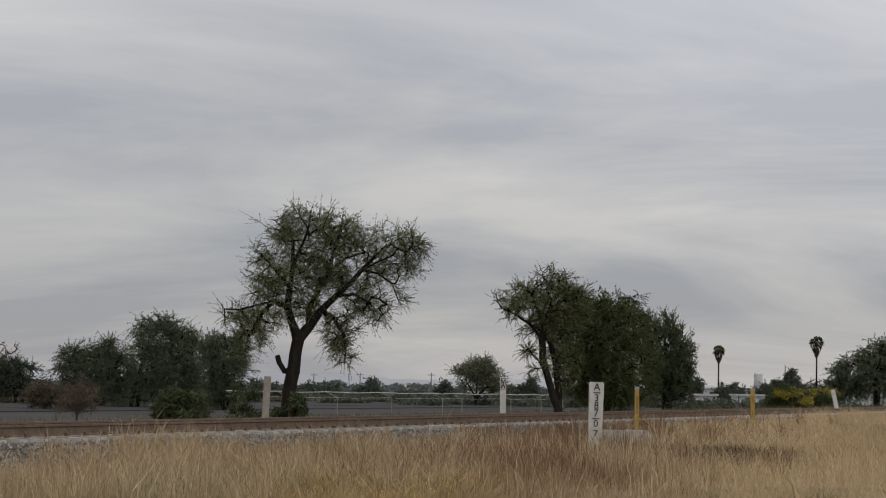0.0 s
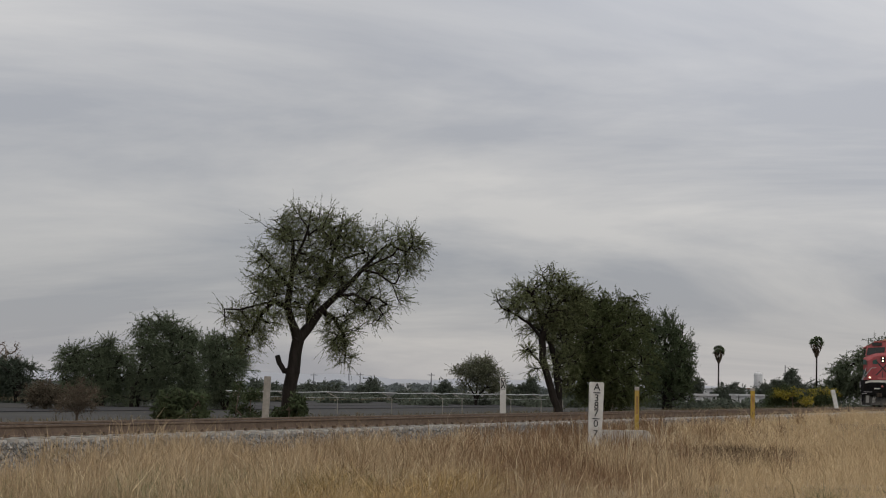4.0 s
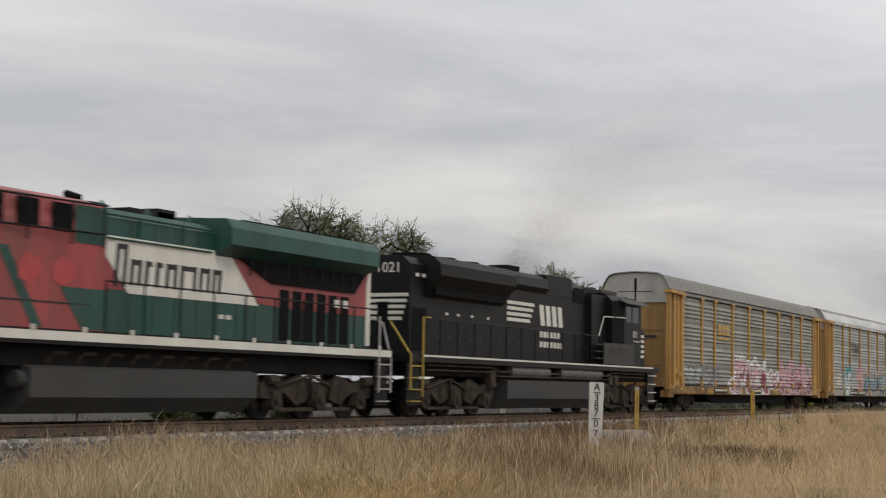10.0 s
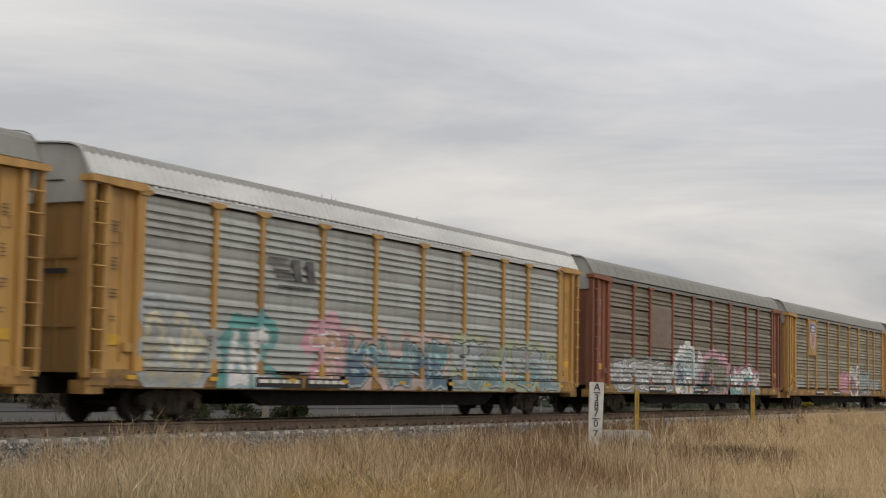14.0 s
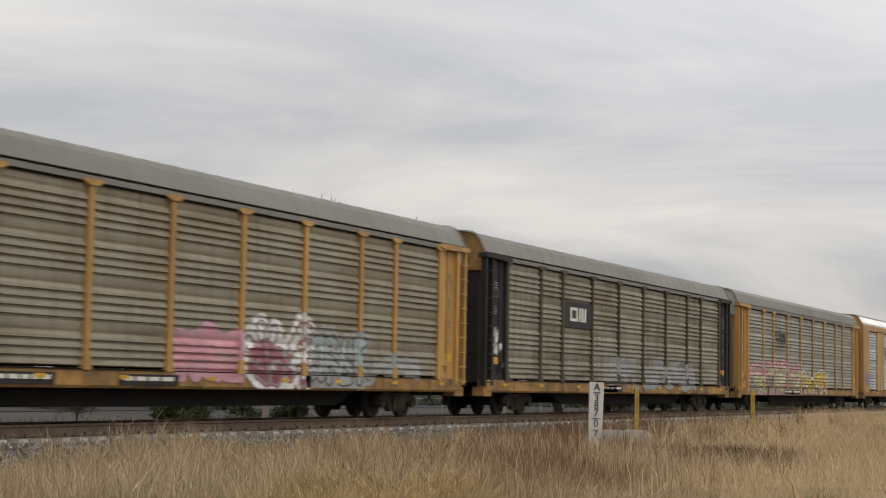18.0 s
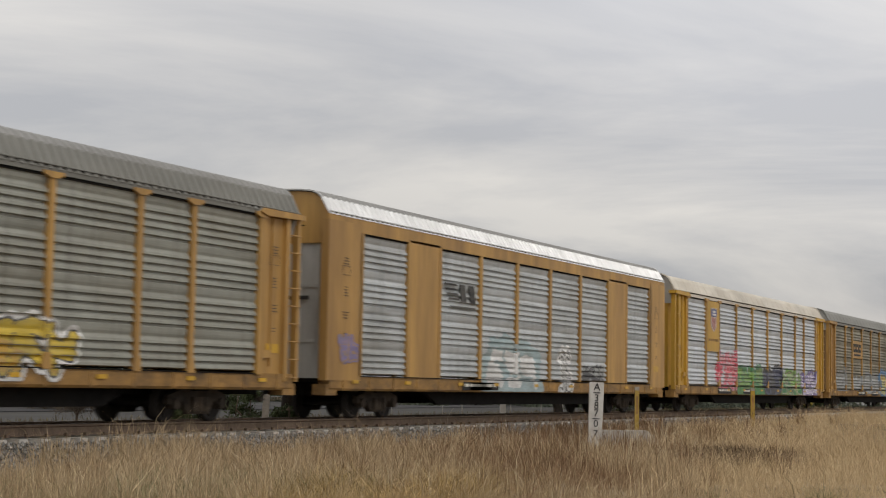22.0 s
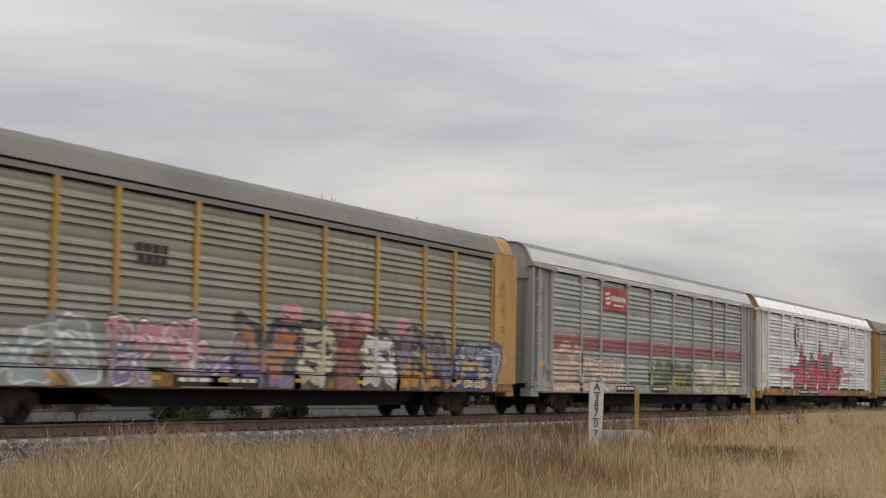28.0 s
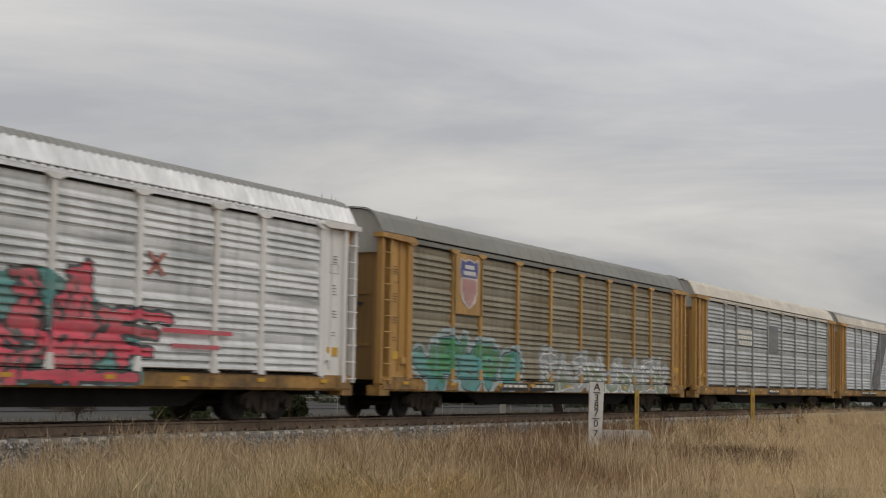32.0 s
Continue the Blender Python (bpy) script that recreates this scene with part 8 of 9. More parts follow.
    for s in (-1, 1):
        part("plough_wing", soften(prism(bmesh.new(), [(-11.02, 0.12), (-10.95, 0.55), (-10.78, 1.08), (-10.62, 1.08), (-10.72, 0.5), (-10.76, 0.12)], s * 1.44 - 0.035, s * 1.44 + 0.035, "y"), 0.02), M["plough_pale"], plow, "pale scraped plough wing")
        for y0, h in ((0.52, 0.42), (0.98, 0.5)):
            part("plough_plate", prism(bmesh.new(), [(-11.21 + 0.1 * y0, 0.28), (-11.09 + 0.12 * y0, 0.28 + h), (-11.05 + 0.12 * y0, 0.28 + h), (-11.17 + 0.1 * y0, 0.28)], s * y0 - 0.11, s * y0 + 0.11, "y"), M["plough_pale"], plow)
        part("drop_step", box(bmesh.new(), -10.95, -10.72, s * 0.95 - 0.28, s * 0.95 + 0.28, 1.02, 1.06), M["steel_edge"], pil)
        part("jumper_box", soften(box(bmesh.new(), -10.86, -10.72, s * 0.85 - 0.14, s * 0.85 + 0.14, 1.25, 1.5), 0.02), M["under"], pil)
        for k in range(3):
            y = s * (0.34 + 0.12 * k)
            part("air_hose", tube(bmesh.new(), [(-10.75, y, 1.2), (-10.98, y, 1.05), (-11.02, y, 0.8), (-10.95, y * 1.05, 0.62)], 0.025, 6), M["under"], pil)
        part("step_edge", box(bmesh.new(), -10.79, -10.74, s * 1.2 - 0.18, s * 1.2 + 0.18, 0.9, 0.94), M["steel_edge"], pil)
    part("coupler_pocket", soften(box(bmesh.new(), -10.85, -10.6, -0.3, 0.3, 0.68, 1.15), 0.04), M["under"], pil)
    put("coupler", coupler_mesh(), lo, pose(-10.75, 0, 0, 0, 0, 180))
    put("coupler", coupler_mesh(), lo, pose(10.6, 0, 0))
    part("marker_lamp", tube(bmesh.new(), [(-10.80, -0.05, 1.45), (-10.72, -0.05, 1.45)], 0.07, 10), M["red_roof"], pil)
    part("notice", box(bmesh.new(), -10.79, -10.77, 0.12, 0.5, 1.25, 1.33), M["white"], pil)
    for s in (-1, 1):
        steps(lo, -10.5, -9.75, s * 1.5, M["black"], M["steel_edge"])
        steps(lo, 10.0, 10.7, s * 1.5, M["black"], M["steel_edge"])
        bent_rail("handrail", lo, [(-10.35, s * 1.52, 1.35), (-10.35, s * 1.52, 1.7), (-10.35, s * 0.75, 2.72), (-10.35, s * 0.4, 2.76)], M["steel_edge"], 0.028)
        bent_rail("handrail", lo, [(-9.75, s * 1.52, 1.5), (-9.75, s * 1.52, 1.85), (-9.95, s * 1.25, 2.5), (-10.0, s * 1.2, 2.75)], M["steel_edge"], 0.028)
        bent_rail("handrail", lo, [(10.7, s * 1.5, 0.7), (10.7, s * 1.5, 1.6), (10.75, s * 1.2, 2.6), (10.7, s * 0.8, 2.75)], M["steel_edge"], 0.028)
        bent_rail("handrail", lo, [(10.02, s * 1.5, 0.7), (10.02, s * 1.5, 2.75)], M["steel_edge"], 0.028)
        railing(lo, -1.7, 9.95, 9, s * 1.47, 1.88, 2.92, M["black"])
    part("ditch_lamp_box", box(bmesh.new(), -10.7, -10.55, -1.2, -1.0, 1.1, 1.45), M["amber"], pil)
    tank_block(lo, -3.85, 4.15, "sooty dark grey fuel tank with sloped bottom")
    part("air_tank", tube(bmesh.new(), [(-4.1, -1.2, 0.9), (-3.88, -1.2, 0.9)], 0.17, 12), M["tank"], lo)
    for x in np.arange(-3.2, 4.0, 0.9):
        part("pipe", tube(bmesh.new(), [(x, -1.2, 1.2), (x + 0.2, -1.25, 1.42), (x + 0.6, -1.25, 1.42)], 0.05, 6), M["truck"], lo)
    loco_truck(lo, -7.35, M["truck_tan"], "dusty tan three-axle truck")
    loco_truck(lo, 7.35, M["truck"], "dusty grey three-axle truck")
    return lo


def black_locomotive():
    place = -39.95
    lo = root("diesel_locomotive", pose(place, 0, 0), "black diesel locomotive with white striped emblem running backwards", "locomotive", "train")
    VEHICLES.append((lo, place))
    part("underframe", soften(box(bmesh.new(), -10.6, 10.6, -1.25, 1.25, 1.2, 1.6), 0.04), M["under"], lo)
    deck = part("deck", soften(box(bmesh.new(), -10.9, 10.9, -1.5, 1.5, 1.58, 1.80), 0.02), M["black"], lo)
    for s in (-1, 1):
        part("deck_stripe", box(bmesh.new(), -10.1, 10.2, s * 1.507 - 0.006, s * 1.507 + 0.006, 1.73, 1.785), M["white"], deck, "thin white frame stripe")
    hood = body_block("hood", lo, [(0.98, 1.8), (0.98, 4.40), (0.75, 4.62), (0, 4.66)], -9.95, 4.1, M["black"])
    # end face with its number and white bars
    num = text_mesh("1021", 0.42, M["white"])
    put("number", num, hood, Matrix.Translation((-9.965, -0.28, 4.28)) @ Matrix(((0, 0, -1, 0), (-1, 0, 0, 0), (0, 1, 0, 0), (0, 0, 0, 1))))
    for i in range(5):
        z = 3.45 - i * 0.17
        part("white_bar", box(bmesh.new(), -9.972, -9.955, -0.94 + i * 0.05, 0.5 - i * 0.04, z, z + 0.10), M["white"], hood)
    part("end_door", box(bmesh.new(), -9.975, -9.955, -0.3, 0.06, 1.95, 3.3), M["grille"], hood)
    # flared radiator
    rad = body_block("radiator", lo, [(0.98, 3.48), (1.50, 4.12), (1.50, 4.45), (1.25, 4.68), (0, 4.74)], -9.0, -3.5, M["black"], "black flared radiator box", 0.02)
    part("radiator_grille", box(bmesh.new(), -8.8, -3.7, -1.25, -1.12, 3.56, 3.80), M["grille"], rad)
    for i in range(3):
        part("fan", lathe(bmesh.new(), [(0.55, 4.70), (0.62, 4.70), (0.62, 4.84), (0.55, 4.84)], 20, "z"), M["grille"], rad).matrix_basis = pose(-8.0 + i * 1.7, 0, 0)
    for x in (-9.6, -9.2):
        side_shape("notice", hood, [(x, 4.05), (x + 0.2, 4.05), (x + 0.2, 4.15), (x, 4.15)], M["white"], -0.995)
    side_shape("intake", hood, [(-9.8, 1.9), (-8.9, 1.9), (-8.9, 3.15), (-9.8, 3.15)], M["grille"], -0.995)
    # rounded dynamic brake blister and inertial filter housing
    bl = body_block("brake_housing", lo, [(0.98, 4.1), (1.12, 4.28), (1.05, 4.58), (0.8, 4.74), (0, 4.78)], -3.2, 0.2, M["black"], "", 0.06)
    part("filter_housing", soften(box(bmesh.new(), 0.2, 2.6, -1.0, 1.0, 4.1, 4.78), 0.06), M["black"], bl)
    part("exhaust_outlet", soften(box(bmesh.new(), -1.6, -0.6, -0.35, 0.35, 4.7, 5.0), 0.03), M["under"], bl)
    side_shape("intake_grille", hood, [(2.75, 3.95), (3.9, 3.95), (3.9, 4.5), (2.75, 4.5)], M["grille"], -1.0)
    # emblem: four white bars, a block of slanted shapes and two rows of lettering bars
    for i in range(4):
        z = 3.62 - i * 0.185
        side_shape("white_bar", hood, [(-3.05, z), (-0.75 - i * 0.12, z), (-0.82 - i * 0.12, z + 0.11), (-3.05, z + 0.11)], M["white"], -0.993)
    for x, w in ((-0.35, 0.36), (0.20, 0.36), (0.75, 0.36), (1.30, 0.36)):
        pts = [(x, 3.72), (x + w, 3.72), (x + w + 0.16, 3.02), (x + 0.16, 3.02)]
        side_shape("emblem_shape", hood, pts, M["white"], -0.993)
    for z, n in ((2.62, 6), (2.28, 7)):
        for k in range(n):
            side_shape("lettering", hood, [(-0.25 + k * 0.31, z), (-0.03 + k * 0.31, z), (-0.03 + k * 0.31, z + 0.2), (-0.25 + k * 0.31, z + 0.2)], M["white"], -0.992)
    for x in np.arange(-8.4, 3.8, 0.75):
        side_shape("door_seam", hood, [(x, 1.85), (x + 0.02, 1.85), (x + 0.02, 2.85), (x, 2.85)], M["ink"], -0.987)
        side_shape("latch", hood, [(x + 0.3, 2.3), (x + 0.38, 2.3), (x + 0.38, 2.4), (x + 0.3, 2.4)], M["tank"], -0.99)
    for x in (-7.6, -6.8, -5.8, -4.6):
        side_shape("notice", hood, [(x, 3.02), (x + 0.16, 3.02), (x + 0.16, 3.1), (x, 3.1)], M["white"], -0.992)
    # cab at the rear end, stairs and nose
    cab = body_block("cab", lo, [(1.48, 1.8), (1.48, 4.15), (1.2, 4.42), (0, 4.55)], 5.55, 8.75, M["black"])
    part("side_window", box(bmesh.new(), 7.0, 8.4, -1.492, -1.478, 3.45, 4.05), M["glass"], cab)
    part("side_window", box(bmesh.new(), 7.0, 8.4, 1.478, 1.492, 3.45, 4.05), M["glass"], cab)
    part("window_post", box(bmesh.new(), 7.62, 7.72, -1.505, -1.48, 3.42, 4.08), M["tank"], cab)
    part("doorway", box(bmesh.new(), 5.62, 6.8, -1.492, -1.476, 2.62, 4.2), M["grille"], cab)
    part("cab_panel", box(bmesh.new(), 4.6, 7.9, -1.50, -1.47, 1.82, 2.6), M["tank"], cab)
    for k in range(2):
        for i in range(4):
            part("louvre", box(bmesh.new(), 5.2 + k * 0.9, 5.75 + k * 0.9, -1.51, -1.498, 2.2 + i * 0.07, 2.23 + i * 0.07), M["ink"], cab)
    part("sun_visor", prism(bmesh.new(), [(-1.42, 4.32), (-1.80, 4.12), (-1.80, 4.09), (-1.42, 4.24)], 6.3, 8.9), M["tank"], cab)
    put("number", text_mesh("021", 0.36, M["white"]), cab, pose(8.05, -1.492, 3.0, 90, 0, 0))
    for k, dx in enumerate((0.0, 0.25, 0.5)):
        part("notice", box(bmesh.new(), 7.9 + dx, 8.05 + dx, -1.49, -1.478, 2.72, 2.78), M["white"], cab)
    nose = body_block("nose", lo, [(1.1, 1.8), (1.1, 3.15), (0.85, 3.4), (0, 3.5)], 8.75, 10.3, M["black"])
    for i in range(5):
        z = 2.95 - i * 0.2
        side_shape("white_bar", nose, [(9.35, z), (10.2, z), (10.2, z + 0.11), (9.35, z + 0.11)], M["white"], -1.115)
    part("electrical_cabin", soften(box(bmesh.new(), 4.1, 5.55, -1.2, 1.2, 1.8, 4.35), 0.03), M["black"], lo)
    bm = bmesh.new()
    box(bm, 5.9, 7.6, -0.9, 0.9, 4.5, 4.62)
    box(bm, 6.4, 6.9, -0.3, 0.3, 4.6, 4.75)
    part("roof_equipment", bm, M["tank"], cab)
    bent_rail("antenna", cab, [(7.3, 0.4, 4.5), (7.3, 0.4, 5.0)], M["black"], 0.02)
    for s in (-1, 1):
        railing(lo, -8.9, 4.2, 11, s * 1.45, 1.8, 2.82, M["black"])
        steps(lo, -10.85, -10.1, s * 1.5, M["black"], M["safety_yellow"])
        steps(lo, 9.8, 10.6, s * 1.5, M["black"], M["white"])
        bent_rail("handrail", lo, [(-10.85, s * 1.52, 0.8), (-10.85, s * 1.52, 1.75), (-10.85, s * 0.85, 2.7)], M["safety_yellow"], 0.03)
        bent_rail("handrail", lo, [(-10.1, s * 1.52, 0.6), (-10.1, s * 1.52, 2.85), (-9.6, s * 1.5, 2.85)], M["safety_yellow"], 0.03)
        bent_rail("handrail", lo, [(4.2, s * 1.45, 2.82), (4.7, s * 1.45, 3.55), (6.9, s * 1.5, 3.6)], M["white"], 0.02)
        bm = bmesh.new()
        for z in (2.0, 2.25, 2.5):
            box(bm, 3.9, 4.6, s * 1.42 - 0.05, s * 1.42 + 0.05, z, z + 0.04)
        part("cab_steps", bm, M["tank"], lo)
    tank_block(lo, -3.9, 5.0, "sooty dark fuel tank with sloped bottom")
    for x0, x1 in ((-3.6, -0.4), (0.6, 4.6)):
        part("air_tank", tube(bmesh.new(), [(x0, -1.25, 1.42), (x0 + 0.06, -1.25, 1.42), (x1 - 0.06, -1.25, 1.42), (x1, -1.25, 1.42)], 0.22, 16), M["air_tank"], lo, "dusty grey air tank")
    # pipes and brake gear slung under the frame
    for z, r in ((1.50, 0.035), (1.36, 0.025)):
        part("pipe", tube(bmesh.new(), [(-9.6, -1.40, z), (-5.0, -1.40, z), (-4.6, -1.40, z - 0.12), (5.2, -1.40, z - 0.12), (5.6, -1.40, z), (9.4, -1.40, z)], r, 6), M["truck"], lo)
    for x in (-5.0, 5.6, 6.2):
        part("valve_box", soften(box(bmesh.new(), x - 0.18, x + 0.18, -1.42, -1.15, 1.05, 1.42), 0.02), M["truck"], lo)
    put("coupler", coupler_mesh(), lo, pose(-10.7, 0, 0, 0, 0, 180))
    put("coupler", coupler_mesh(), lo, pose(10.7, 0, 0))
    loco_truck(lo, -7.3, M["truck"], "dusty grey three-axle truck")
    loco_truck(lo, 7.6, M["truck"], "dusty grey three-axle truck")
    return lo


M["plough"] = mat("scraped plough steel", (0.022, 0.021, 0.020), 0.6, 0.2, 0.5, 3, dirt=0.8, dirt_scale=1.1, grime=(0.15, 0.135, 0.11))
M["cream"] = mat("cream roof unit paint", (0.50, 0.44, 0.27), 0.6, 0, 0.2, 3, dirt=0.5, grime=(0.2, 0.17, 0.11))
M["plough_pale"] = mat("pale scraped steel", (0.32, 0.31, 0.28), 0.6, 0.2, 0.4, 3, dirt=0.6, dirt_scale=2, grime=(0.08, 0.07, 0.06))
M["rust_patch"] = mat("worn faded paint patch", (0.33, 0.12, 0.09), 0.7, 0, 0.4, 2.5, dirt=0.7, dirt_scale=2.0, grime=(0.40, 0.24, 0.20))
M["air_tank"] = mat("dusty grey tank paint", (0.13, 0.125, 0.115), 0.6, 0.0, 0.3, 2, dirt=0.5, grime=(0.05, 0.045, 0.04))
M["red_worn"] = mat("worn red cab paint", (0.34, 0.07, 0.066), 0.55, 0.0, 0.35, 2.2, dirt=0.9, dirt_scale=1.6, grime=(0.24, 0.13, 0.095), stretch=(1.0, 1.0, 0.5))
M["faded_red"] = mat("patched red paint", (0.44, 0.065, 0.065), 0.5, 0, 0.2, 3)
M["steel_edge"] = mat("worn pale handrail", (0.42, 0.40, 0.40), 0.5, 0.2, 0.2, 5)
M["amber"] = mat("amber lamp", (0.45, 0.14, 0.03), 0.4)
red_locomotive()
black_locomotive()


# ---- things beside the line and across the field ----
def milepost():
    p = at(3.77, 40.0)
    z = float(rise(p.x, p.y))
    rt = root("milepost", Matrix.Translation((p.x, p.y, z)) @ pose(0, 0, 0, 0, 1.5, TURN + 4), "white concrete milepost with black letters in dry grass", "milepost")
    bm = bmesh.new()
    h = 1.07 - z
    outline = [(-0.15, -0.2), (0.15, -0.2), (0.18, h - 0.03), (0.15, h), (-0.15, h), (-0.18, h - 0.03)]
    part("post", soften(prism(bm, outline, -0.07, 0.07, "y"), 0.015), M["post_white"], rt)
    face = pose(0, -0.078, 0, 90, 0, 0)
    zc = h - 0.13
    for ch, sz, gap in (("A", 0.26, 0.0), ("3", 0.25, 0.27), ("8", 0.25, 0.455), ("7", 0.25, 0.64), ("0", 0.25, 0.90), ("7", 0.25, 1.15)):
        put("letter", text_mesh(ch, sz, M["ink"], 0.003), rt, Matrix.Translation((0.0, 0, zc - gap)) @ face)
    for gap in (0.135, 0.775):
        part("dash", box(bmesh.new(), -0.09, 0.09, -0.082, -0.072, zc - gap - 0.012, zc - gap + 0.012), M["ink"], rt)


def marker_post(across, ahead, top, w):
    p = at(across, ahead)
    z = float(rise(p.x, p.y))
    rt = root("marker_post", Matrix.Translation((p.x, p.y, z)) @ pose(0, 0, 0, 0, 0, TURN + 8), "slim yellow pipeline marker post in dry grass", "marker post", "marker posts")
    part("post", soften(box(bmesh.new(), -w / 2, w / 2, -w / 3, w / 3, -0.2, top - z), 0.012), M["marker_yellow"], rt)
    part("cap", soften(box(bmesh.new(), -w / 2 - 0.004, w / 2 + 0.004, -w / 3 - 0.004, w / 3 + 0.004, top - z - 0.09, top - z + 0.01), 0.012), M["post_wood"], rt, "weathered grey cap")
    part("label", box(bmesh.new(), -w * 0.22, w * 0.22, -w / 3 - 0.006, -w / 3 - 0.001, top - z - 0.75, top - z - 0.25), M["dirty_ochre"], rt, "faded label strip")


def fence_post(across, ahead, top, w, material, label, sign=False, lean=0.0):
    p = at(across, ahead)
    rt = root("concrete_post", Matrix.Translation((p.x, p.y, GROUND)) @ pose(0, 0, 0, 0, lean, TURN), label, "post")
    h = top - GROUND
    part("post", soften(box(bmesh.new(), -w / 2, w / 2, -w / 2, w / 2, -0.2, h), 0.02), M[material], rt)
    if sign:
        bm = bmesh.new()
        for s in (-1, 1):
            prism(bm, [(s * 0.06 - 0.018, h - 0.44), (s * 0.06 + 0.018, h - 0.44), (-s * 0.06 + 0.018, h - 0.10), (-s * 0.06 - 0.018, h - 0.10)], -w / 2 - 0.008 - 0.002 * s, -w / 2 - 0.001, "y")
        part("cross_mark", bm, M["ink"], rt, "black cross painted on the post")
        bm = bmesh.new()
        for a, b, c, d in ((-0.09, -0.07, h - 0.5, h - 0.05), (0.07, 0.09, h - 0.5, h - 0.05), (-0.07, 0.07, h - 0.5, h - 0.48), (-0.07, 0.07, h - 0.07, h - 0.05)):
            box(bm, a, b, -w / 2 - 0.006, -w / 2 - 0.001, c, d)
        part("border", bm, M["ink"], rt)


def culvert():
    p = at(4.95, 44)
    rt = root("culvert_headwall", Matrix.Translation((p.x, p.y, float(rise(p.x, p.y)))) @ pose(0, 0, 0, 0, 0, TURN + 6), "low pale concrete culvert headwall in the grass", "headwall")
    part("wall", soften(box(bmesh.new(), -0.75, 0.62, -0.15, 0.15, -0.3, 0.42), 0.03), M["concrete"], rt)
    part("wing", soften(prism(bmesh.new(), [(0.62, 0.42), (0.98, 0.12), (0.98, -0.3), (0.62, -0.3)], -0.12, 0.14, "y"), 0.02), M["concrete"], rt)


def pipe_fence():
    """Galvanised fence with slanted arms, running across the field behind the line."""
    rt = root("wire_fence", Matrix.Translation((0, 0, GROUND)), "galvanised pipe fence with outward slanted arms", "fence")
    runs = [(-11.2, 88.0), (-8.6, 90.0), (-6.0, 92.0), (-3.0, 95.0), (0.0, 98.0), (1.2, 99.5), (4.4, 104.0), (6.6, 108.0), (8.2, 110.0)]
    tops = []
    for i, (u, d) in enumerate(runs):
        p = at(u, d)
        part("fence_post", tube(bmesh.new(), [(p.x, p.y, -0.1), (p.x, p.y, 0.95), (p.x - 0.35, p.y + 0.55, 1.28)], 0.022, 6), M["post_wood"], rt)
        tops.append((p.x - 0.35, p.y + 0.55, 1.28))
    for dz, r in ((0.0, 0.026), (-0.30, 0.008)):
        for a, b in zip(tops, tops[1:]):
            m = tuple((x + y) / 2 for x, y in zip(a, b))
            part("wire", tube(bmesh.new(), [(a[0], a[1], a[2] + dz), (m[0], m[1], m[2] + dz - 0.05), (b[0], b[1], b[2] + dz)], r, 5), M["fence_pipe"], rt)


def palm(across, ahead, height, crown, seed, label):
    p = at(across, ahead)
    rt = root("fan_palm", Matrix.Translation((p.x, p.y, GROUND)) @ pose(0, 0, 0, 0, 0, seed * 40), label, "palm tree", "fan palms")
    trunk = tube(bmesh.new(), [(0, 0, -0.2), (0.03, 0, height * 0.3), (0.0, 0.03, height * 0.7), (0, 0, height)], 0.15, 8, 0.11)
    part("trunk", trunk, M["bark"], rt)
    rs = random.Random(seed)
    bm = bmesh.new()
    for k in range(170):           # hanging dry skirt
        a, z = rs.uniform(0, 6.28), rs.uniform(0.0, 1.0)
        r0 = 0.14 + 0.85 * crown * z ** 0.9
        c = Vector((math.cos(a), math.sin(a), 0))
        top = c * (r0 * 0.8) + Vector((0, 0, height - crown * 1.6 + z * crown * 1.9))
        tip = c * r0 + Vector((0, 0, height - crown * 1.9 + z * crown * 1.7))
        s = c.cross(Vector((0, 0, 1))) * 0.14
        bm.faces.new([bm.verts.new(q) for q in (top - s, top + s, tip)])
    part("dry_skirt", bm, M["leaf_brown"], rt, "hanging skirt of dead fronds")
    for k in range(34):
        a, e = rs.uniform(0, 6.28), rs.uniform(-0.35, 1.4)
        c = Vector((math.cos(a) * math.cos(e), math.sin(a) * math.cos(e), math.sin(e)))
        o = Vector((0, 0, height + crown * 0.2))
        hub = o + c * crown * 0.55
        bm = tube(bmesh.new(), [o, hub], 0.02, 4)
        u = c.orthogonal().normalized()
        w = c.cross(u)
        for j in range(9):
            t = (j - 4) * 0.32
            d = (c * math.cos(t) + u * math.sin(t)).normalized() * crown * 0.6
            n = w * 0.06 * crown
            bm.faces.new([bm.verts.new(q) for q in (hub - n * 0.3, hub + d * 0.5 + n, hub + d - Vector((0, 0, 0.12 * crown)), hub + d * 0.5 - n)])
        part("frond", bm, M["leaf_dark"], rt)


def shed(across, ahead, w, d, h, label, roof="roof_tile", windows=3, turn=0, base=GROUND):
    p = at(across, ahead)
    rt = root("house", Matrix.Translation((p.x, p.y, base)) @ pose(0, 0, 0, 0, 0, TURN + turn), label, "building", "far buildings")
    part("wall", box(bmesh.new(), -w / 2, w / 2, 0, d, -0.2, h), M["plaster"], rt)
    part("roof", soften(box(bmesh.new(), -w / 2 - 0.2, w / 2 + 0.2, -0.2, d + 0.2, h, h + 0.22), 0.05), M[roof], rt)
    for i in range(windows):
        x = -w / 2 + w * (i + 0.5) / windows
        win = part("window", box(bmesh.new(), x - 0.5, x + 0.5, -0.03, 0.05, h * 0.35, h * 0.75), M["window_dark"], rt)
        part("sill", box(bmesh.new(), x - 0.6, x + 0.6, -0.08, 0.04, h * 0.31, h * 0.35), M["plaster"], win)


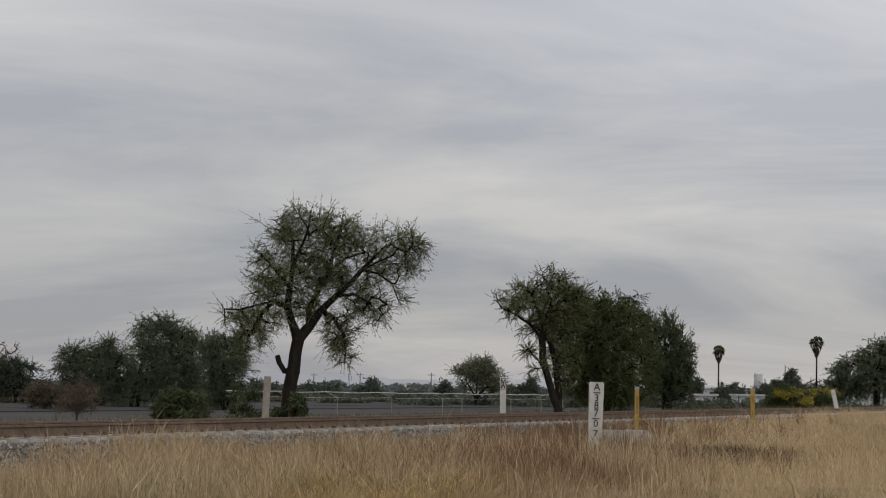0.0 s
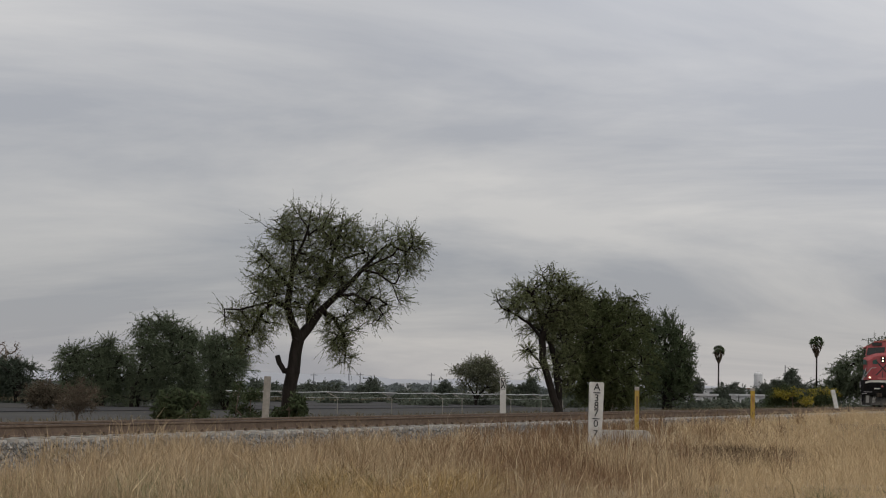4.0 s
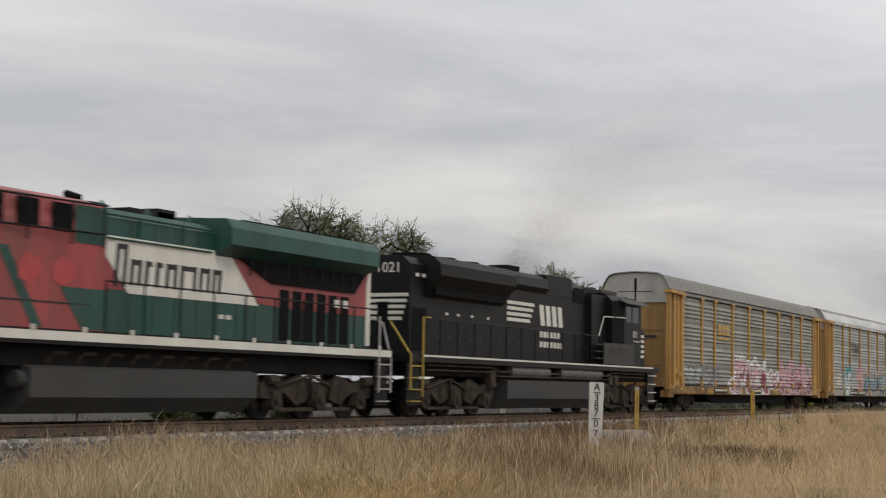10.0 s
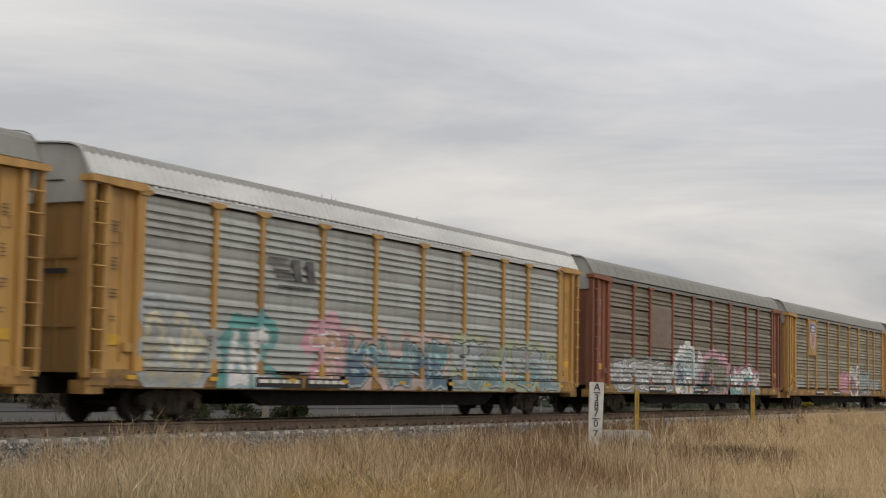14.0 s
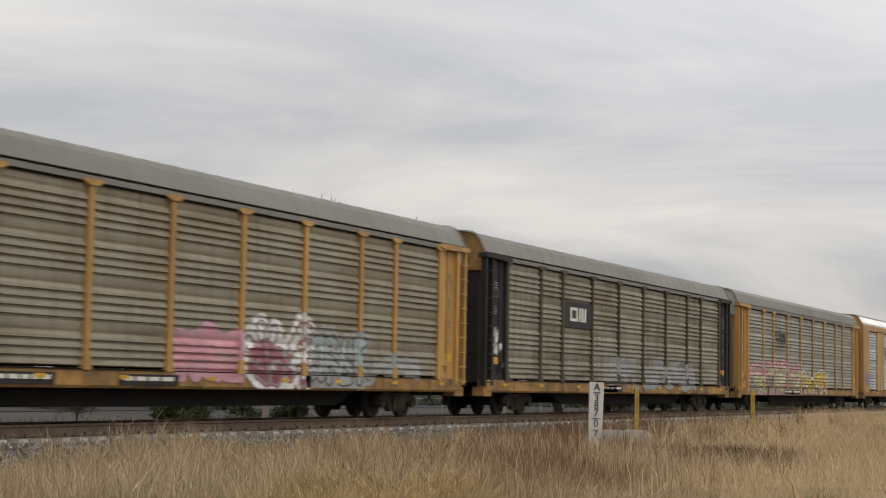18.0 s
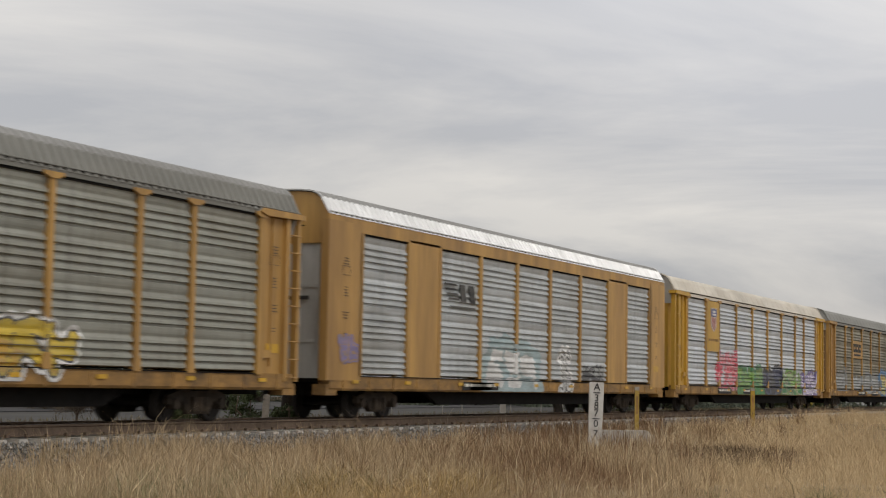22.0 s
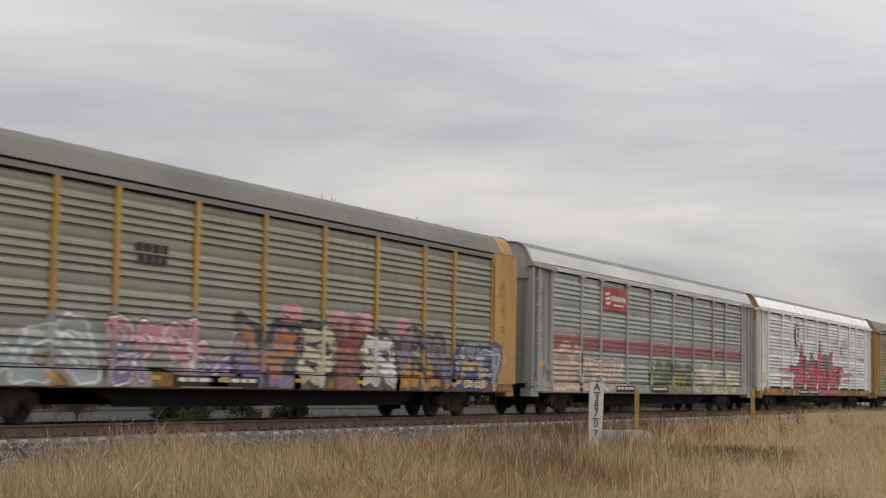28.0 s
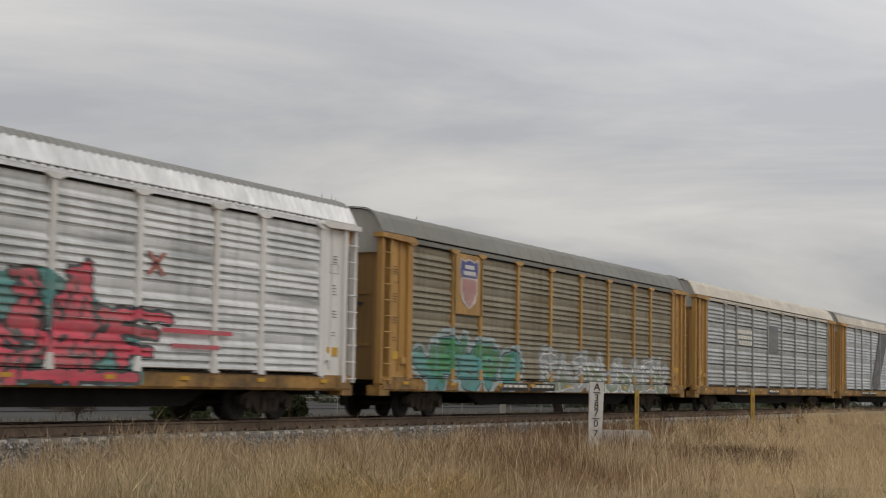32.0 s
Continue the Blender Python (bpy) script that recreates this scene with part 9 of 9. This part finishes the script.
def build_place():
    milepost()
    marker_post(5.42, 45.0, 0.97, 0.11)
    marker_post(12.4, 64.5, 1.03, 0.15)
    culvert()
    fence_post(-5.62, 51.0, 1.12, 0.2, "post_wood", "weathered grey fence post behind the track", lean=2.0)
    fence_post(2.43, 65.0, 1.32, 0.23, "post_white", "white concrete post with a black cross sign", True)
    fence_post(24.6, 100, 1.15, 0.22, "post_white", "white leaning post at the roadside", lean=-12)
    pipe_fence()
    palm(44.5, 260, 8.0, 1.0, 2, "slender fan palm with a dry skirt")
    palm(58.0, 250, 9.2, 1.15, 3, "tall slender fan palm with a dry skirt")
    # settlement
    shed(29.7, 190, 5.2, 4, 1.15, "long low white boundary building across the field", "plaster", 0)
    shed(37.3, 195, 3.4, 4, 1.2, "low white wall building across the field", "plaster", 0)
    shed(50.0, 285, 7.0, 6, 2.1, "low pale house among trees", "plaster", 3)
    shed(54.5, 300, 5.0, 6, 2.2, "low pale house among trees", "roof_tile", 2)
    shed(63.0, 235, 7.0, 6, 3.2, "pale house with dark windows at the settlement's edge", "roof_tile", 2)
    shed(-17.8, 700, 2.0, 4, 2.5, "pale square block building far off", "plaster", 2)
    shed(-15.2, 705, 1.9, 4, 2.7, "pale square block building far off", "plaster", 1)
    shed(5.5, 200, 4.5, 3, 1.0, "low white shed in the field", "plaster", 0)
    shed(-29, 190, 7, 3, 1.1, "low white shed behind the grove", "plaster", 0)
    # arched gateway
    p = at(60.5, 240)
    rt = root("gateway", Matrix.Translation((p.x, p.y, GROUND)) @ pose(0, 0, 0, 0, 0, TURN), "white arched gateway at the settlement", "gateway")
    for s in (-1, 1):
        part("pillar", box(bmesh.new(), s * 1.9 - 0.35, s * 1.9 + 0.35, 0, 0.6, -0.2, 2.2), M["plaster"], rt)
    bm = bmesh.new()
    arc = [(1.55 * math.cos(a), 1.3 + 0.8 * math.sin(a)) for a in np.linspace(0, math.pi, 11)]
    prism(bm, [(-2.25, 2.2), (-2.4, 2.5), (-1.0, 2.75), (-0.7, 3.2), (0.7, 3.2), (1.0, 2.75), (2.4, 2.5), (2.25, 2.2), (1.6, 2.2)] + arc[1:-1] + [(-1.6, 2.2)], 0.02, 0.55, "y")
    part("arch", bm, M["plaster"], rt)
    # water tank
    p = at(68.5, 350)
    rt = root("water_tank", Matrix.Translation((p.x, p.y, GROUND)), "tall white cylindrical water tank", "tank")
    part("shell", lathe(bmesh.new(), [(0.01, 0), (0.95, 0), (0.95, 5.6), (0.9, 5.8), (0.5, 5.95), (0.01, 6.0)], 24, "z"), M["tank_white"], rt, smooth=True)
    for z in (1.8, 3.6, 5.3):
        part("hoop", lathe(bmesh.new(), [(0.955, z), (0.975, z), (0.975, z + 0.08), (0.955, z + 0.08)], 24, "z"), M["plaster"], rt)
    part("cap", lathe(bmesh.new(), [(0.01, 5.98), (0.25, 5.98), (0.25, 6.12), (0.01, 6.12)], 12, "z"), M["plaster"], rt)
    # lattice mast and poles far off
    for u, d, h, lab in ((-23.0, 395, 6.5, "slim radio mast far across the field"), (85, 400, 8.5, "slim radio mast behind the settlement")):
        p = at(u, d)
        rt = root("radio_mast", Matrix.Translation((p.x, p.y, GROUND)), lab, "mast")
        for k in range(3):
            a = k * 2.094
            part("leg", tube(bmesh.new(), [(0.4 * math.cos(a), 0.4 * math.sin(a), 0), (0.05 * math.cos(a), 0.05 * math.sin(a), h)], 0.05, 4), M["mast"], rt)
        for j in range(1, 9):
            z = h * j / 9
            r = 0.4 - 0.35 * j / 9
            part("ring", tube(bmesh.new(), [(r * math.cos(k * 2.094), r * math.sin(k * 2.094), z) for k in (0, 1, 2, 0)], 0.03, 4), M["mast"], rt)
    for u, d, h in ((-2.2, 300, 4.2), (-17, 330, 4.2), (47, 290, 3.4), (-26.5, 330, 4.0)):
        p = at(u, d)
        rt = root("utility_pole", Matrix.Translation((p.x, p.y, GROUND)) @ pose(0, 0, 0, 0, 0, TURN), "wooden utility pole far across the field", "utility pole", "utility poles")
        part("pole", tube(bmesh.new(), [(0, 0, -0.2), (0, 0, h)], 0.12, 6, 0.08), M["mast"], rt)
        part("crossarm", box(bmesh.new(), -0.7, 0.7, -0.06, 0.06, h - 0.45, h - 0.33), M["mast"], rt)
    # hills on the horizon, the air's haze painted into their colour
    bm = bmesh.new()
    rs = np.random.RandomState(8)
    n = 160
    us = np.linspace(-1500, 1500, n)
    hs = 26 + 34 * np.exp(-((us + 330) / 230) ** 2) + 20 * np.exp(-((us - 160) / 160) ** 2) + 30 * np.exp(-((us + 1000) / 300) ** 2) + 4 * np.sin(us / 37) + 2.5 * np.sin(us / 13)
    hs = hs * 0.40
    lo = [bm.verts.new(at(u, 3000, -5)) for u in us]
    hi = [bm.verts.new(at(u, 3250, h)) for u, h in zip(us, hs)]
    bk = [bm.verts.new(at(u, 3600, -5)) for u in us]
    for i in range(n - 1):
        bm.faces.new((lo[i], lo[i + 1], hi[i + 1], hi[i])), bm.faces.new((hi[i], hi[i + 1], bk[i + 1], bk[i]))
    tagged(new("hills", mesh_of(bm, "hills", M["hill"])), "low hills on the horizon, blue haze put into their colour", "hills", kind="structure")




def tree_line():
    """A hedge of small trees at the far edge of the fields, distance haze put into its leaf colour."""
    rs = np.random.RandomState(12)
    vs = []
    for k in range(150):
        u, d = rs.uniform(-0.24, 0.27), rs.uniform(420, 620)
        w, h = rs.uniform(2.0, 6.0), rs.uniform(1.2, 3.0)
        n = 60
        p = rs.randn(n, 3)
        p /= np.linalg.norm(p, axis=1)[:, None]
        p *= (rs.rand(n) ** 0.4)[:, None] * np.array([w, w * 0.6, h])
        p[:, 2] = np.abs(p[:, 2])
        q = at(u * d, d, GROUND)
        p += np.array([q.x, q.y, q.z])
        a, b = rs.randn(n, 3) * 0.38, rs.randn(n, 3) * 0.38
        vs.append(np.stack([p - a, p + b, p + a, p - b], 1))
    v = np.concatenate(vs).reshape(-1, 3)
    tagged(new("tree_line", raw_mesh("tree_line", v, np.arange(len(v)).reshape(-1, 4), [M["leaf_far"]])), "line of trees beyond the fields, haze put into their grey-green", "trees", kind="stuff")


def hedge_row():
    """Low bushes and shrubs standing close together beyond the road."""
    rs = np.random.RandomState(17)
    vs = []
    for k in range(120):
        f = k / 120
        u, d = -0.27 + 0.56 * f + rs.uniform(-0.004, 0.004), rs.uniform(138, 172)
        w, h = rs.uniform(1.2, 3.0), rs.uniform(0.6, 1.5)
        n = int(170 * w)
        p = rs.randn(n, 3)
        p /= np.linalg.norm(p, axis=1)[:, None]
        p *= (rs.rand(n) ** 0.4 * (0.75 + 0.35 * np.sin(p[:, 0] * 5 + k) * np.sin(p[:, 2] * 4 + k)))[:, None] * np.array([w, w * 0.6, h])
        p[:, 2] = np.abs(p[:, 2])
        q = at(u * d, d, GROUND)
        p += np.array([q.x, q.y, q.z])
        a, b = rs.randn(n, 3) * 0.13, rs.randn(n, 3) * 0.13
        vs.append(np.stack([p - a, p + b, p + a], 1))
    v = np.concatenate(vs).reshape(-1, 3)
    tagged(new("hedge", raw_mesh("hedge", v, np.arange(len(v)).reshape(-1, 3), [M["leaf_haze"]])), "dull green hedge of low bushes beyond the road", "hedge", kind="stuff")


def exhaust():
    """Thin exhaust of the trailing engine: specks of soot in drifting puffs that keep up with the train."""
    place = -41.2
    rt = root("exhaust_smoke", pose(place, 0, 0), "thin brown diesel exhaust smoke above the locomotive", "smoke")
    VEHICLES.append((rt, place))
    rs = np.random.RandomState(4)
    for k in range(10):
        n = 15000
        f = k / 9
        c = np.array([1.5 + 24.0 * f ** 1.15, 0.3 * f, 5.2 + 10.5 * f])
        p = c + rs.randn(n, 3) * (0.45 + 2.6 * f) * np.array([1.5, 0.8, 0.8])
        s = (0.0055 + 0.0045 * rs.rand(n, 1)) * (1 + 0.25 * f)
        a, b = rs.randn(n, 3), rs.randn(n, 3)
        a /= np.linalg.norm(a, axis=1)[:, None]
        b /= np.linalg.norm(b, axis=1)[:, None]
        v = np.stack([p + a * s, p + b * s, p - (a + b) * s * 0.7], 1).reshape(-1, 3)
        ob = put("puff", raw_mesh("puff", v, np.arange(3 * n).reshape(-1, 3), [M["smoke"]]), rt)
        tagged(ob, kind="stuff")


# pale bluish green: distance haze is mixed into the leaf colour
M["leaf_far"] = leaf_mat("far leaves, haze in the colour", (0.17, 0.19, 0.185), 0.2)
M["leaf_brown"] = leaf_mat("dead palm fronds", (0.085, 0.065, 0.045))
M["tank_white"] = mat("white tank paint", (0.72, 0.72, 0.72), 0.5, 0, 0.06, 0.5, dirt=0.2)
M["mast"] = mat("grey mast steel", (0.13, 0.13, 0.14), 0.7)
exhaust()
tree_line()
hedge_row()
build_place()


# ---- what moves ----
def motions():
    for thing, place in VEHICLES:
        walk(thing, [(t, pose(train_at(t) + place, 0, 0)) for t in range(0, 33, 4)])
    turned = {}
    for w, r in WHEELSETS:
        if r not in turned:
            walk(w, [(k / 30, pose(0, 0, 0, 0, math.degrees(train_at(k / 30) / r), 0)) for k in range(0, 961)])
            turned[r] = w.animation_data
        else:
            w.rotation_mode = "QUATERNION"
            w.animation_data_create()
            w.animation_data.action = turned[r].action
            w.animation_data.action_slot = turned[r].action_slot


motions()
